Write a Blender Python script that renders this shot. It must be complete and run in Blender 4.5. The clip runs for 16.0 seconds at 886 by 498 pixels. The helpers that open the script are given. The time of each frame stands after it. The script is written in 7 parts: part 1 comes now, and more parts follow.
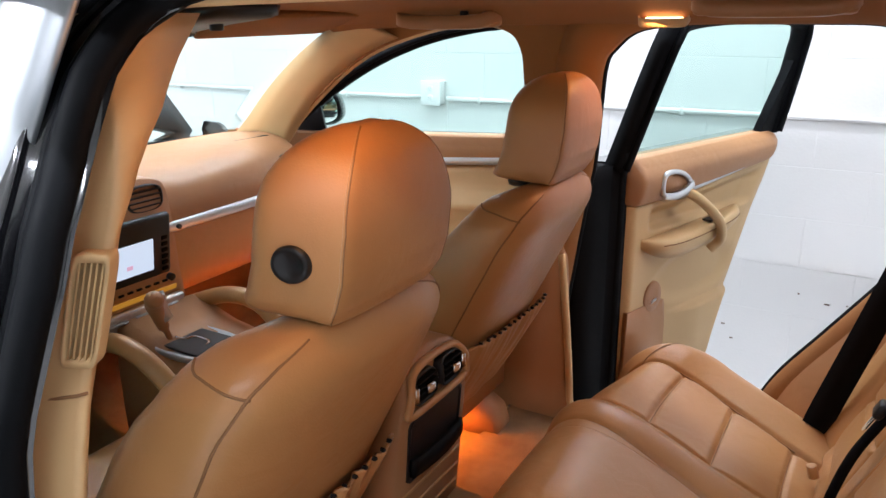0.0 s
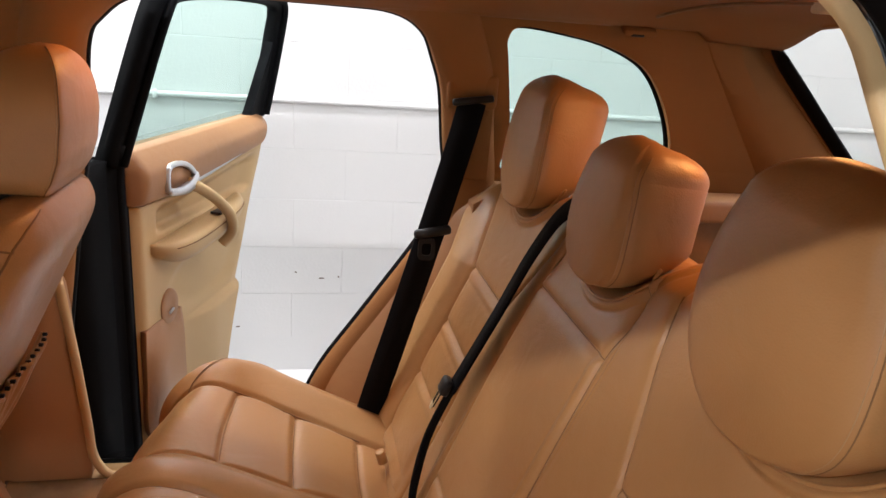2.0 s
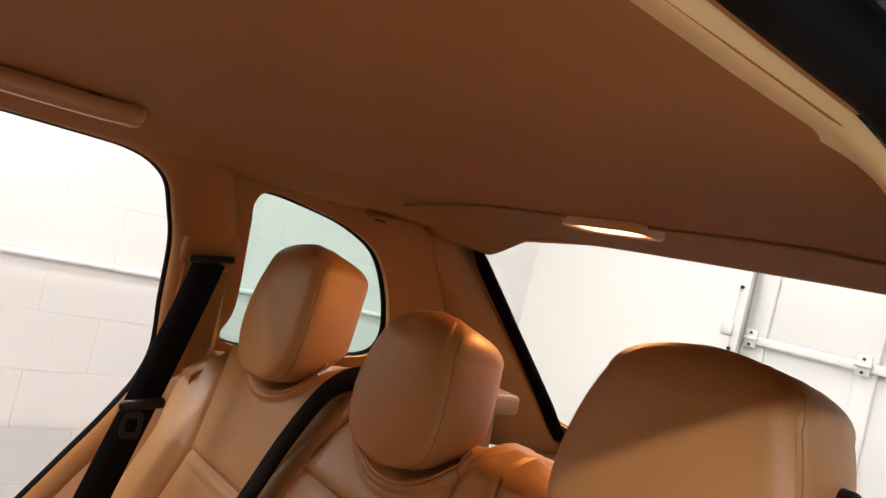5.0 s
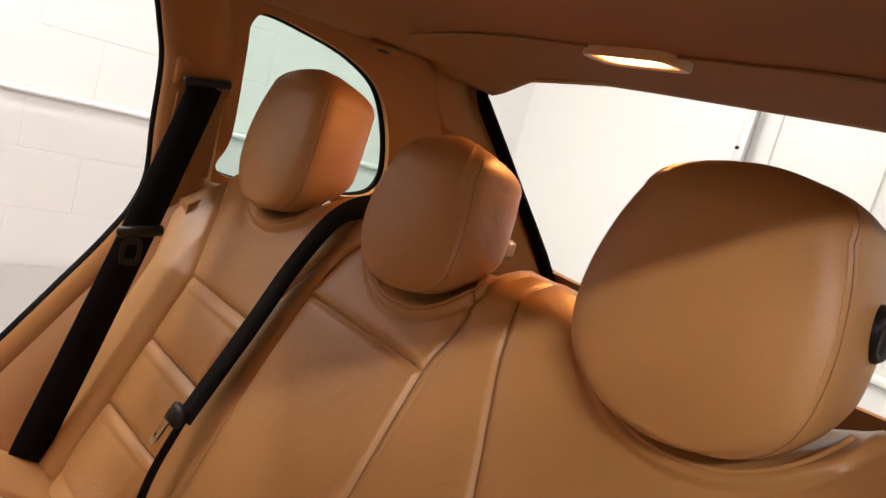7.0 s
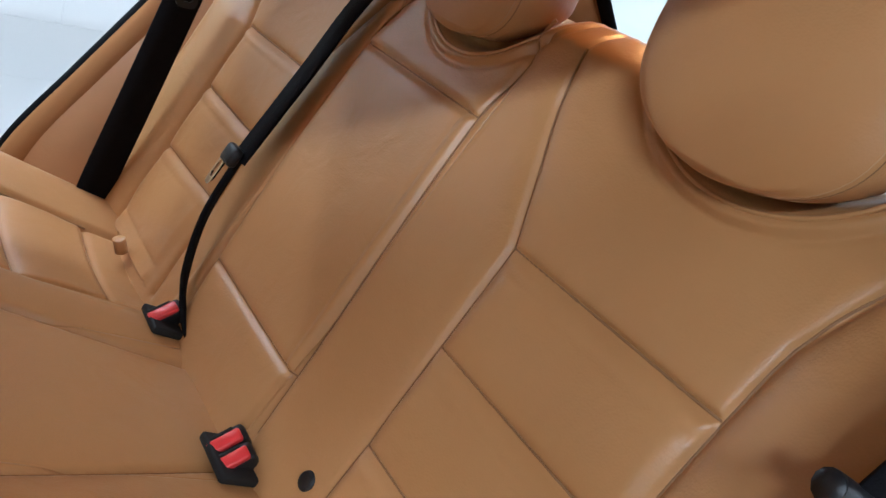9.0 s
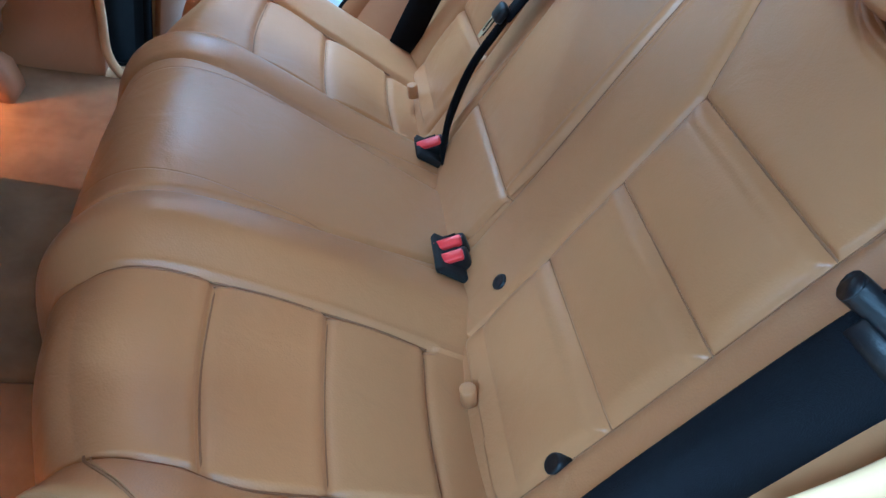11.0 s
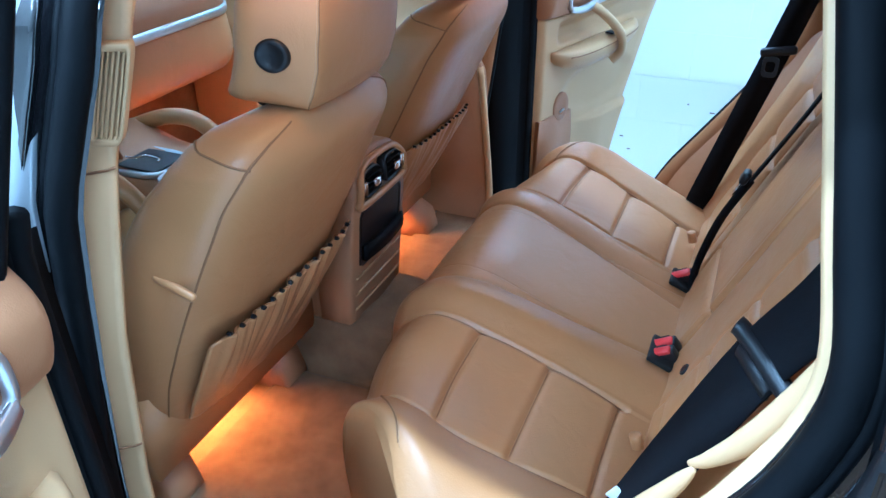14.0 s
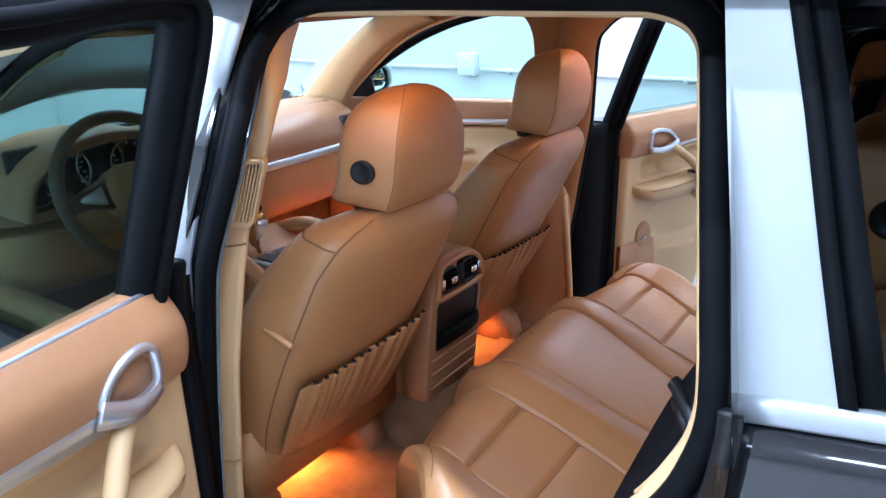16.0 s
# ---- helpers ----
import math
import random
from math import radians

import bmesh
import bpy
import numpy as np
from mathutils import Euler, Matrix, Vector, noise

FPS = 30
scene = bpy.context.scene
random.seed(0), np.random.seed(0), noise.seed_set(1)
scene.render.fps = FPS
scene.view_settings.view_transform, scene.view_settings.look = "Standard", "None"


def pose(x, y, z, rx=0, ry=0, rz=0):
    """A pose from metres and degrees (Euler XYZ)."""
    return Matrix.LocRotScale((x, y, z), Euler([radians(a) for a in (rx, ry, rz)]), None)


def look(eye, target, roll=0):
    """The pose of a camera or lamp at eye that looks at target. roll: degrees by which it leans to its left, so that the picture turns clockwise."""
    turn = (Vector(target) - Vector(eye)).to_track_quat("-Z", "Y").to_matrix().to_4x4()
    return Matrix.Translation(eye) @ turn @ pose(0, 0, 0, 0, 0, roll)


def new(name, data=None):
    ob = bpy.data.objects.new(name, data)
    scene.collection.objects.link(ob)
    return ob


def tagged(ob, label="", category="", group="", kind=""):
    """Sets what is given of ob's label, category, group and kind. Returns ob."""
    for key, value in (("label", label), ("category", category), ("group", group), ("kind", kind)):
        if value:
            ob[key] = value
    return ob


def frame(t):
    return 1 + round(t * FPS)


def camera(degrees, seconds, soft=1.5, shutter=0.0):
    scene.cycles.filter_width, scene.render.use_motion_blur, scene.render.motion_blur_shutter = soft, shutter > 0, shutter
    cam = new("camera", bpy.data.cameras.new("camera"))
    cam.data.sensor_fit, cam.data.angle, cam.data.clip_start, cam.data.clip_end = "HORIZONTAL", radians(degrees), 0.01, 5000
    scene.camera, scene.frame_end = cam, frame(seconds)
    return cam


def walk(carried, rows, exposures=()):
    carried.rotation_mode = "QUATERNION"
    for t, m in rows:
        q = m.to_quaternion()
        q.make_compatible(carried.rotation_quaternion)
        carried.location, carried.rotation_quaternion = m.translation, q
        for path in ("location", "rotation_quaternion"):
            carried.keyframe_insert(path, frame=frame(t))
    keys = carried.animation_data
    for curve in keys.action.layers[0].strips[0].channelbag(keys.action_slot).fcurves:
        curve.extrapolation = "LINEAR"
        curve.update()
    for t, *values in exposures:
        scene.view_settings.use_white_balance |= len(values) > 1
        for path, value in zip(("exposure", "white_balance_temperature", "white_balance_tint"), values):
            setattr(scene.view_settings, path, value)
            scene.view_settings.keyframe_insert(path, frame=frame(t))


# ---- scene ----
cam = camera(62.1, 16.0)
PATH = [
    (0, (-1.012, -0.189, 1.581), (0.618, 0.796, 0.97), -0.8),
    (0.5, (-0.973, -0.104, 1.583), (0.742, 0.713, 0.956), -0.0),
    (1, (-0.928, -0.056, 1.574), (0.878, 0.501, 0.918), 1.5),
    (1.5, (-0.864, -0.032, 1.562), (1.017, 0.084, 0.893), 3.4),
    (2, (-0.821, -0.005, 1.557), (1.044, -0.381, 0.941), 4.4),
    (2.5, (-0.777, 0.056, 1.554), (1.005, -0.666, 1.003), 5.2),
    (3, (-0.743, 0.078, 1.552), (0.972, -0.863, 1.133), 6.5),
    (3.5, (-0.741, 0.107, 1.533), (0.979, -0.908, 1.418), 9.9),
    (6, (-0.633, 0.197, 1.458), (0.85, -1.145, 1.481), 16.5),
    (6.5, (-0.631, 0.197, 1.441), (0.832, -1.157, 1.274), 15.9),
    (7, (-0.625, 0.187, 1.423), (0.827, -1.153, 1.115), 15.8),
    (7.5, (-0.627, 0.169, 1.404), (0.813, -1.153, 0.979), 16.1),
    (8, (-0.631, 0.176, 1.389), (0.77, -1.152, 0.866), 17.7),
    (8.5, (-0.636, 0.171, 1.366), (0.73, -1.132, 0.707), 19.3),
    (9, (-0.643, 0.161, 1.341), (0.705, -1.082, 0.544), 20.6),
    (9.5, (-0.667, 0.152, 1.327), (0.692, -0.98, 0.395), 20.7),
    (12, (-0.96, 0.001, 1.447), (0.563, 0.039, 0.152), 8.7),
    (12.5, (-1.013, -0.047, 1.494), (0.52, 0.184, 0.229), 4.9),
    (13, (-1.072, -0.109, 1.531), (0.484, 0.301, 0.343), 2.3),
    (13.5, (-1.14, -0.169, 1.559), (0.428, 0.406, 0.459), 0.3),
    (14, (-1.222, -0.225, 1.58), (0.365, 0.461, 0.574), -0.6),
    (14.5, (-1.305, -0.286, 1.596), (0.299, 0.486, 0.685), -0.8),
    (15, (-1.371, -0.341, 1.614), (0.233, 0.522, 0.787), -1.0),
    (15.5, (-1.413, -0.398, 1.625), (0.171, 0.565, 0.873), -1.1),
    (16, (-1.418, -0.494, 1.637), (0.13, 0.574, 0.956), -1.3),
]
LOOK = [(0, -0.40, 5600, 12), (2.5, -0.40, 6200, 14), (3.5, -0.41, 6500, 15), (6, -0.40, 6750, 17), (8.0, -0.39, 6850, 17), (9.0, -0.22, 5000, 4), (9.5, -0.22, 4300, -3), (12, 0.05, 3550, -8), (14, 0.0, 3750, -4), (15.0, -0.27, 4300, 6), (16, -0.27, 4650, 11)]
walk(cam, [(t, look(eye, target, roll)) for t, eye, target, roll in PATH], LOOK)
# Unseen tubes under the garage ceiling: shadow edges place two, the rest are fill.
def tube_light(x, y, z, length, power, tint=(1.0, 0.97, 0.92), width=0.12, roll=0.0):
    data = bpy.data.lights.new("unseen_tube", "AREA")
    data.shape, data.size, data.size_y = "RECTANGLE", width, length
    data.energy, data.color = power, tint
    ob = new("unseen_tube", data)
    ob.matrix_basis = pose(x, y, z, 0, roll, 0)
    return ob


def bulb(x, y, z, power, tint, radius=0.03, aim=None, cone=120, blend=0.8):
    data = bpy.data.lights.new("bulb", "SPOT" if aim else "POINT")
    data.energy, data.color, data.shadow_soft_size = power, tint, radius
    if aim:
        data.spot_size, data.spot_blend = radians(cone), blend
    ob = new("bulb", data)
    ob.matrix_basis = look((x, y, z), aim) if aim else pose(x, y, z)
    return ob


tube_light(-0.87, 0.3, 2.86, 1.6, 90, width=0.05)
# Added fill for the driver's side of the garage.
tube_light(-2.3, -0.9, 2.86, 1.4, 46)
tube_light(-2.4, 2.0, 2.86, 1.8, 205)
tube_light(0.9, -1.9, 2.86, 1.8, 36)
tube_light(1.2, 0.7, 2.86, 2.6, 62)
# Fill added for the far bench, the dash top and the front corner.
tube_light(1.98, 1.0, 2.86, 2.2, 55, roll=radians(42))
tube_light(0.85, 3.2, 2.86, 2.4, 56)
tube_light(-0.2, 5.3, 2.86, 1.4, 90)
AMBER = (1.0, 0.27, 0.012)
def lens_light(x, y, z, power, aim, size=(0.13, 0.035)):
    data = bpy.data.lights.new("lens_light", "AREA")
    data.shape, data.size, data.size_y = "RECTANGLE", size[0], size[1]
    data.energy, data.color = power, (1.0, 0.40, 0.10)
    ob = new("lens_light", data)
    ob.matrix_basis = look((x, y, z), aim)


lens_light(0.062, -0.712, 1.586, 2.8, (0.07, -0.66, 1.0))
lens_light(-0.455, 0.235, 1.592, 1.35, (-0.36, 0.36, 1.3), (0.05, 0.10))
lens_light(0.545, 0.225, 1.548, 1.0, (0.42, 0.30, 1.2), (0.03, 0.08))
bulb(-0.345, 0.75, 0.59, 27.0, AMBER, 0.02, (-0.36, 0.66, 0.49), 108)
bulb(0.44, 0.75, 0.59, 14.0, AMBER, 0.02, (0.43, 0.64, 0.49), 125)
bulb(0.30, 1.33, 0.86, 26.0, AMBER, 0.02, (0.30, 1.1, 0.5), 150)

world = bpy.data.worlds.new("world")
scene.world = world
world.use_nodes = True
world.node_tree.nodes["Background"].inputs[0].default_value = (0.75, 0.82, 0.9, 1)
world.node_tree.nodes["Background"].inputs[1].default_value = 0.01
# ---- materials ----
def material(name, base, rough=0.5, metal=0.0, second=None, patch=6.0, bump=0.0, grain=300.0, coat=0.0, spread=0.35,
             emit=None, power=0.0, sheen=0.0, stain=0.0, vein=0.0, gloss=0.5, height=0.002):
    mat = bpy.data.materials.new(name)
    mat.use_nodes = True
    nodes, links = mat.node_tree.nodes, mat.node_tree.links
    shader = nodes["Principled BSDF"]
    shader.inputs["Base Color"].default_value = (*base, 1)
    shader.inputs["Roughness"].default_value = rough
    shader.inputs["Metallic"].default_value = metal
    shader.inputs["Specular IOR Level"].default_value = gloss
    shader.inputs["Coat Weight"].default_value = coat
    shader.inputs["Coat Roughness"].default_value = 0.05
    shader.inputs["Sheen Weight"].default_value = sheen
    place = nodes.new("ShaderNodeTexCoord")
    if second:
        wide = nodes.new("ShaderNodeTexNoise")
        wide.inputs["Scale"].default_value, wide.inputs["Detail"].default_value = patch, 5.0
        wide.inputs["Roughness"].default_value = 0.6
        links.new(place.outputs["Object"], wide.inputs["Vector"])
        ramp = nodes.new("ShaderNodeValToRGB")
        ramp.color_ramp.elements[0].position, ramp.color_ramp.elements[1].position = 0.5 - spread, 0.5 + spread
        ramp.color_ramp.elements[0].color, ramp.color_ramp.elements[1].color = (*base, 1), (*second, 1)
        links.new(wide.outputs["Fac"], ramp.inputs["Fac"])
        links.new(ramp.outputs["Color"], shader.inputs["Base Color"])
        rub = nodes.new("ShaderNodeMapRange")
        rub.inputs["To Min"].default_value, rub.inputs["To Max"].default_value = rough * 0.82, min(1.0, rough * 1.18)
        links.new(wide.outputs["Fac"], rub.inputs["Value"])
        links.new(rub.outputs["Result"], shader.inputs["Roughness"])
    if bump:
        fine = nodes.new("ShaderNodeTexVoronoi" if vein else "ShaderNodeTexNoise")
        fine.inputs["Scale"].default_value = grain
        links.new(place.outputs["Object"], fine.inputs["Vector"])
        relief = nodes.new("ShaderNodeBump")
        relief.inputs["Strength"].default_value, relief.inputs["Distance"].default_value = bump, height
        links.new(fine.outputs["Distance" if vein else "Fac"], relief.inputs["Height"])
        links.new(relief.outputs["Normal"], shader.inputs["Normal"])
        if vein:
            # slack creases in the hide
            slack = nodes.new("ShaderNodeTexNoise")
            slack.inputs["Scale"].default_value, slack.inputs["Detail"].default_value, slack.inputs["Distortion"].default_value = 17.0, 3.0, 0.8
            links.new(place.outputs["Object"], slack.inputs["Vector"])
            swell = nodes.new("ShaderNodeBump")
            swell.inputs["Strength"].default_value, swell.inputs["Distance"].default_value = 0.16, 0.012
            links.new(slack.outputs["Fac"], swell.inputs["Height"])
            links.new(swell.outputs["Normal"], relief.inputs["Normal"])
    if emit:
        shader.inputs["Emission Color"].default_value = (*emit, 1)
        shader.inputs["Emission Strength"].default_value = power
    return mat


def glass(name, tint, rough=0.0):
    mat = bpy.data.materials.new(name)
    mat.use_nodes = True
    shader = mat.node_tree.nodes["Principled BSDF"]
    shader.inputs["Base Color"].default_value = (*tint, 1)
    shader.inputs["Transmission Weight"].default_value = 1.0
    shader.inputs["Roughness"].default_value = rough
    shader.inputs["IOR"].default_value = 1.05
    return mat


LEATHER = material("tan_leather", (0.41, 0.206, 0.073), 0.37, second=(0.455, 0.238, 0.09), patch=5, bump=0.10, grain=420, vein=1)
HIDE = material("tan_leather_headrest", (0.40, 0.197, 0.069), 0.45, second=(0.44, 0.223, 0.083), patch=7, bump=0.10, grain=420, vein=1)
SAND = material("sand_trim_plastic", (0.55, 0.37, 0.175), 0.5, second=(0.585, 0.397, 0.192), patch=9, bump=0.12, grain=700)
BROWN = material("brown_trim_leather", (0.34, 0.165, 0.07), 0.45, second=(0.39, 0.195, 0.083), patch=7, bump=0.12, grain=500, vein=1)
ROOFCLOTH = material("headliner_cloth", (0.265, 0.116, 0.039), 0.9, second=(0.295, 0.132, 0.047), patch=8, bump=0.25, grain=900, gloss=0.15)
CARPET = material("tan_carpet", (0.31, 0.18, 0.082), 0.95, second=(0.19, 0.105, 0.048), patch=13, bump=0.9, grain=900, gloss=0.1, sheen=0.04, spread=0.22, height=0.003)
# Dark seam and joint lines: thread, plus the shade of their grooves painted in.
SEAMDARK = material("seam_line_shade", (0.24, 0.125, 0.05), 0.7)
PALETHREAD = material("pale_thread", (0.45, 0.27, 0.13), 0.7)
RUBBER = material("black_rubber", (0.004, 0.0043, 0.005), 0.55, second=(0.006, 0.0065, 0.0075), patch=20, gloss=0.06)
PAINT = material("black_paint", (0.006, 0.006, 0.007), 0.12, coat=1.0)
DARK = material("dark_plastic", (0.009, 0.009, 0.010), 0.4, second=(0.013, 0.013, 0.0145), patch=30, bump=0.1, grain=800, gloss=0.35)
DARKHIDE = material("dark_brown_leather", (0.095, 0.055, 0.032), 0.45, second=(0.12, 0.07, 0.04), patch=12, bump=0.1, grain=600)
# Near-black that stands for the shade inside slots, gaps and ducts.
VOID = material("recess_shade_black", (0.004, 0.004, 0.004), 0.8)
WEBBING = material("black_webbing", (0.004, 0.004, 0.005), 0.9, second=(0.007, 0.007, 0.009), patch=60, bump=0.4, grain=900, gloss=0.12)
SILVER = material("satin_silver", (0.62, 0.63, 0.66), 0.32, metal=0.85, second=(0.66, 0.67, 0.70), patch=12)
ALU = material("brushed_aluminium", (0.42, 0.44, 0.46), 0.36, metal=0.6, second=(0.46, 0.48, 0.50), patch=10)
CHROME = material("chrome", (0.85, 0.85, 0.86), 0.12, metal=1.0)
RED = material("red_plastic", (0.62, 0.03, 0.03), 0.35)
WALLPAINT = material("white_block_paint", (0.657, 0.657, 0.648), 0.6, second=(0.68, 0.675, 0.665), patch=3.0, bump=0.5, grain=90, spread=0.3)
BOARD = material("white_board", (0.76, 0.77, 0.75), 0.6, second=(0.72, 0.73, 0.71), patch=2.0)
GARAGEDOOR = material("garage_door_steel", (0.74, 0.75, 0.74), 0.45, second=(0.70, 0.71, 0.70), patch=3.0)
CONCRETE = material("pale_concrete", (0.71, 0.70, 0.69), 0.5, second=(0.66, 0.645, 0.64), patch=2.5, bump=0.4, grain=120)
CEILPAINT = material("white_ceiling_paint", (0.72, 0.72, 0.70), 0.8, second=(0.68, 0.68, 0.66), patch=2)
GALV = material("galvanised_conduit", (0.62, 0.63, 0.63), 0.45, metal=0.3, second=(0.7, 0.7, 0.7), patch=8)
GLASS = glass("side_glass", (0.62, 0.80, 0.745))
SCREENGLASS = glass("windscreen_glass", (0.80, 0.95, 0.93))
# Darker than the side glass: the unlit cabin behind is put into the tint.
DIM = glass("shade_tinted_glass", (0.40, 0.46, 0.45))
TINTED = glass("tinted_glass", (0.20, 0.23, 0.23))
CLEAR = glass("hatch_glass", (0.93, 0.95, 0.94))
LAMP = material("lamp_lens", (0.9, 0.8, 0.6), 0.4, emit=(1.0, 0.66, 0.30), power=9.0)
# Emissive colour that stands for the lamp's orange glow on its surround.
LAMPRIM = material("lamp_glow_rim", (0.8, 0.4, 0.12), 0.4, emit=(1.0, 0.34, 0.07), power=1.6)
DISPLAY = material("lit_display", (0.02, 0.02, 0.02), 0.3, emit=(0.90, 0.95, 1.0), power=1.0)
AMBERLED = material("amber_buttons", (0.05, 0.02, 0.0), 0.4, emit=(1.0, 0.42, 0.03), power=0.5)
REDLED = material("red_needle", (0.2, 0.0, 0.0), 0.4, emit=(1.0, 0.05, 0.03), power=2.0)
MIRROR = material("mirror_face", (0.9, 0.9, 0.9), 0.02, metal=1.0)
LABELWHITE = material("white_label", (0.75, 0.75, 0.75), 0.7)
# ---- building helpers ----
from mathutils import geometry

CX = 0.025  # the car's middle


def thing(name, label, category, at=(0, 0, 0), group="", kind=""):
    ob = new(name)
    ob.empty_display_size = 0.05
    ob.matrix_basis = pose(*at)
    return tagged(ob, label, category, group, kind)


def part(name, shape, mat, parent=None, label="", smooth=True):
    """Links a bmesh, or (verts, faces), as one mesh object under a thing or a part; verts are in world places."""
    data = bpy.data.meshes.new(name)
    if isinstance(shape, bmesh.types.BMesh):
        shape.to_mesh(data)
        shape.free()
    else:
        data.from_pydata([tuple(map(float, v)) for v in shape[0]], [], [tuple(map(int, f)) for f in shape[1]])
    data.materials.append(mat)
    if smooth:
        data.shade_smooth()
    ob = new(name, data)
    if parent:
        ob.parent = parent
        up, place = parent, Matrix.Identity(4)
        while up:
            place = up.matrix_basis @ place
            up = up.parent
        ob.matrix_basis = place.inverted()
    if label:
        ob["label"] = label
    return ob


def sharp(ob, degrees=35):
    ob.data.set_sharp_from_angle(angle=radians(degrees))
    return ob


def curve(points, n=8, closed=False):
    """A smooth line through the points."""
    p = np.array(points, float)
    m = len(p)
    out = []
    for i in range(m if closed else m - 1):
        if closed:
            a, b, c, d = p[(i - 1) % m], p[i], p[(i + 1) % m], p[(i + 2) % m]
        else:
            a, b, c, d = p[max(i - 1, 0)], p[i], p[i + 1], p[min(i + 2, m - 1)]
        for k in range(n):
            t = k / n
            out.append(0.5 * (2 * b + (c - a) * t + (2 * a - 5 * b + 4 * c - d) * t * t + (3 * b - a - 3 * c + d) * t ** 3))
    if not closed:
        out.append(p[-1])
    return np.array(out)


def table(x, xs, ys):
    return np.interp(x, xs, ys)


def rings(sections, closed=True, capped=True, loop=False):
    """A skin over rings of points."""
    sections = [np.asarray(s, float) for s in sections]
    n, m = len(sections), len(sections[0])
    verts = np.concatenate(sections)
    faces = []
    for i in range(n if loop else n - 1):
        a, b = i * m, ((i + 1) % n) * m
        for j in range(m if closed else m - 1):
            k = (j + 1) % m
            faces.append((a + j, a + k, b + k, b + j))
    if capped and closed and not loop:
        faces.append(tuple(range(m - 1, -1, -1)))
        faces.append(tuple((n - 1) * m + j for j in range(m)))
    return verts, faces


def joined(*shapes):
    verts, faces, k = [], [], 0
    for v, f in shapes:
        verts += [tuple(p) for p in v]
        faces += [tuple(i + k for i in q) for q in f]
        k += len(v)
    return verts, faces


def sweep(line, profile, up=(0, 0, 1), closed=False, scale=None):
    """A profile (side, up) carried along a line."""
    line = np.asarray(line, float)
    n = len(line)
    out = []
    for i in range(n):
        if closed:
            ahead = line[(i + 1) % n] - line[i - 1]
        else:
            ahead = line[min(i + 1, n - 1)] - line[max(i - 1, 0)]
        ahead = ahead / (np.linalg.norm(ahead) + 1e-12)
        side = np.cross(ahead, up)
        side = side / (np.linalg.norm(side) + 1e-12)
        top = np.cross(side, ahead)
        k = 1 if scale is None else scale[i]
        out.append([line[i] + k * (a * side + b * top) for a, b in profile])
    return rings(out, loop=closed)


def ring_profile(r, n=8, flat=1.0):
    return [(r * math.cos(2 * math.pi * i / n), flat * r * math.sin(2 * math.pi * i / n)) for i in range(n)]


def tube(line, r, n=8, up=(0, 0, 1), closed=False, flat=1.0):
    return sweep(line, ring_profile(r, n, flat), up, closed)


def rod(a, b, r, n=16, taper=1.0):
    a, b = np.array(a, float), np.array(b, float)
    d = (b - a) / np.linalg.norm(b - a)
    s = np.cross(d, (0, 0, 1) if abs(d[2]) < 0.9 else (1, 0, 0))
    s /= np.linalg.norm(s)
    t = np.cross(s, d)
    out = []
    for p, k in ((a, 0.86), (a + d * 0.1 * r, 1), (b - d * 0.1 * r, taper), (b, 0.86 * taper)):
        out.append([p + k * r * (math.cos(2 * math.pi * i / n) * s + math.sin(2 * math.pi * i / n) * t) for i in range(n)])
    return rings(out)


def frame_of(origin, u, w):
    """A turn into the world: u along, w outward, v = w x u."""
    u, w = Vector(u).normalized(), Vector(w).normalized()
    v = w.cross(u).normalized()
    w = u.cross(v)
    return Matrix(((u.x, v.x, w.x, origin[0]), (u.y, v.y, w.y, origin[1]), (u.z, v.z, w.z, origin[2]), (0, 0, 0, 1)))


def block(size, at=(0, 0, 0), bevel=0.004, turn=None, steps=2):
    """A box with rounded edges, in world places."""
    bm = bmesh.new()
    bmesh.ops.create_cube(bm, size=1)
    bmesh.ops.scale(bm, vec=size, verts=bm.verts)
    if bevel:
        bmesh.ops.bevel(bm, geom=bm.edges[:], offset=min(bevel, 0.45 * min(size)), segments=steps, profile=0.5, affect="EDGES")
    bmesh.ops.transform(bm, matrix=Matrix.Translation(at) @ (turn or Matrix.Identity(4)), verts=bm.verts)
    return bm


def shape_of(bm):
    bm.verts.index_update()
    out = [tuple(v.co) for v in bm.verts], [tuple(v.index for v in f.verts) for f in bm.faces]
    bm.free()
    return out


def cut_plate(contours, place, depth):
    """A plate with openings: contours in (u, v), the outer one first; place(u, v, w) gives the world point."""
    flat = [[Vector((float(u), float(v), 0)) for u, v in c] for c in contours]
    faces = [tuple(t) for t in geometry.tessellate_polygon(flat)]
    points = [p for c in flat for p in c]
    n = len(points)
    verts = [place(p.x, p.y, 0.0) for p in points] + [place(p.x, p.y, depth) for p in points]
    out = list(faces) + [tuple(i + n for i in reversed(f)) for f in faces]
    k = 0
    for c in flat:
        m = len(c)
        for i in range(m):
            a, b = k + i, k + (i + 1) % m
            out.append((a, b, b + n, a + n))
        k += m
    bm = bmesh.new()
    made = [bm.verts.new(v) for v in verts]
    for f in out:
        if len(set(f)) == len(f):
            try:
                bm.faces.new([made[i] for i in f])
            except ValueError:
                pass
    bmesh.ops.recalc_face_normals(bm, faces=bm.faces[:])
    return bm


def oval(cx, cy, a, b, n=48, power=2.0, start=0.0):
    t = np.linspace(0, 2 * math.pi, n, endpoint=False) + start
    c, s = np.cos(t), np.sin(t)
    return np.stack([cx + a * np.sign(c) * np.abs(c) ** (2 / power), cy + b * np.sign(s) * np.abs(s) ** (2 / power)], 1)


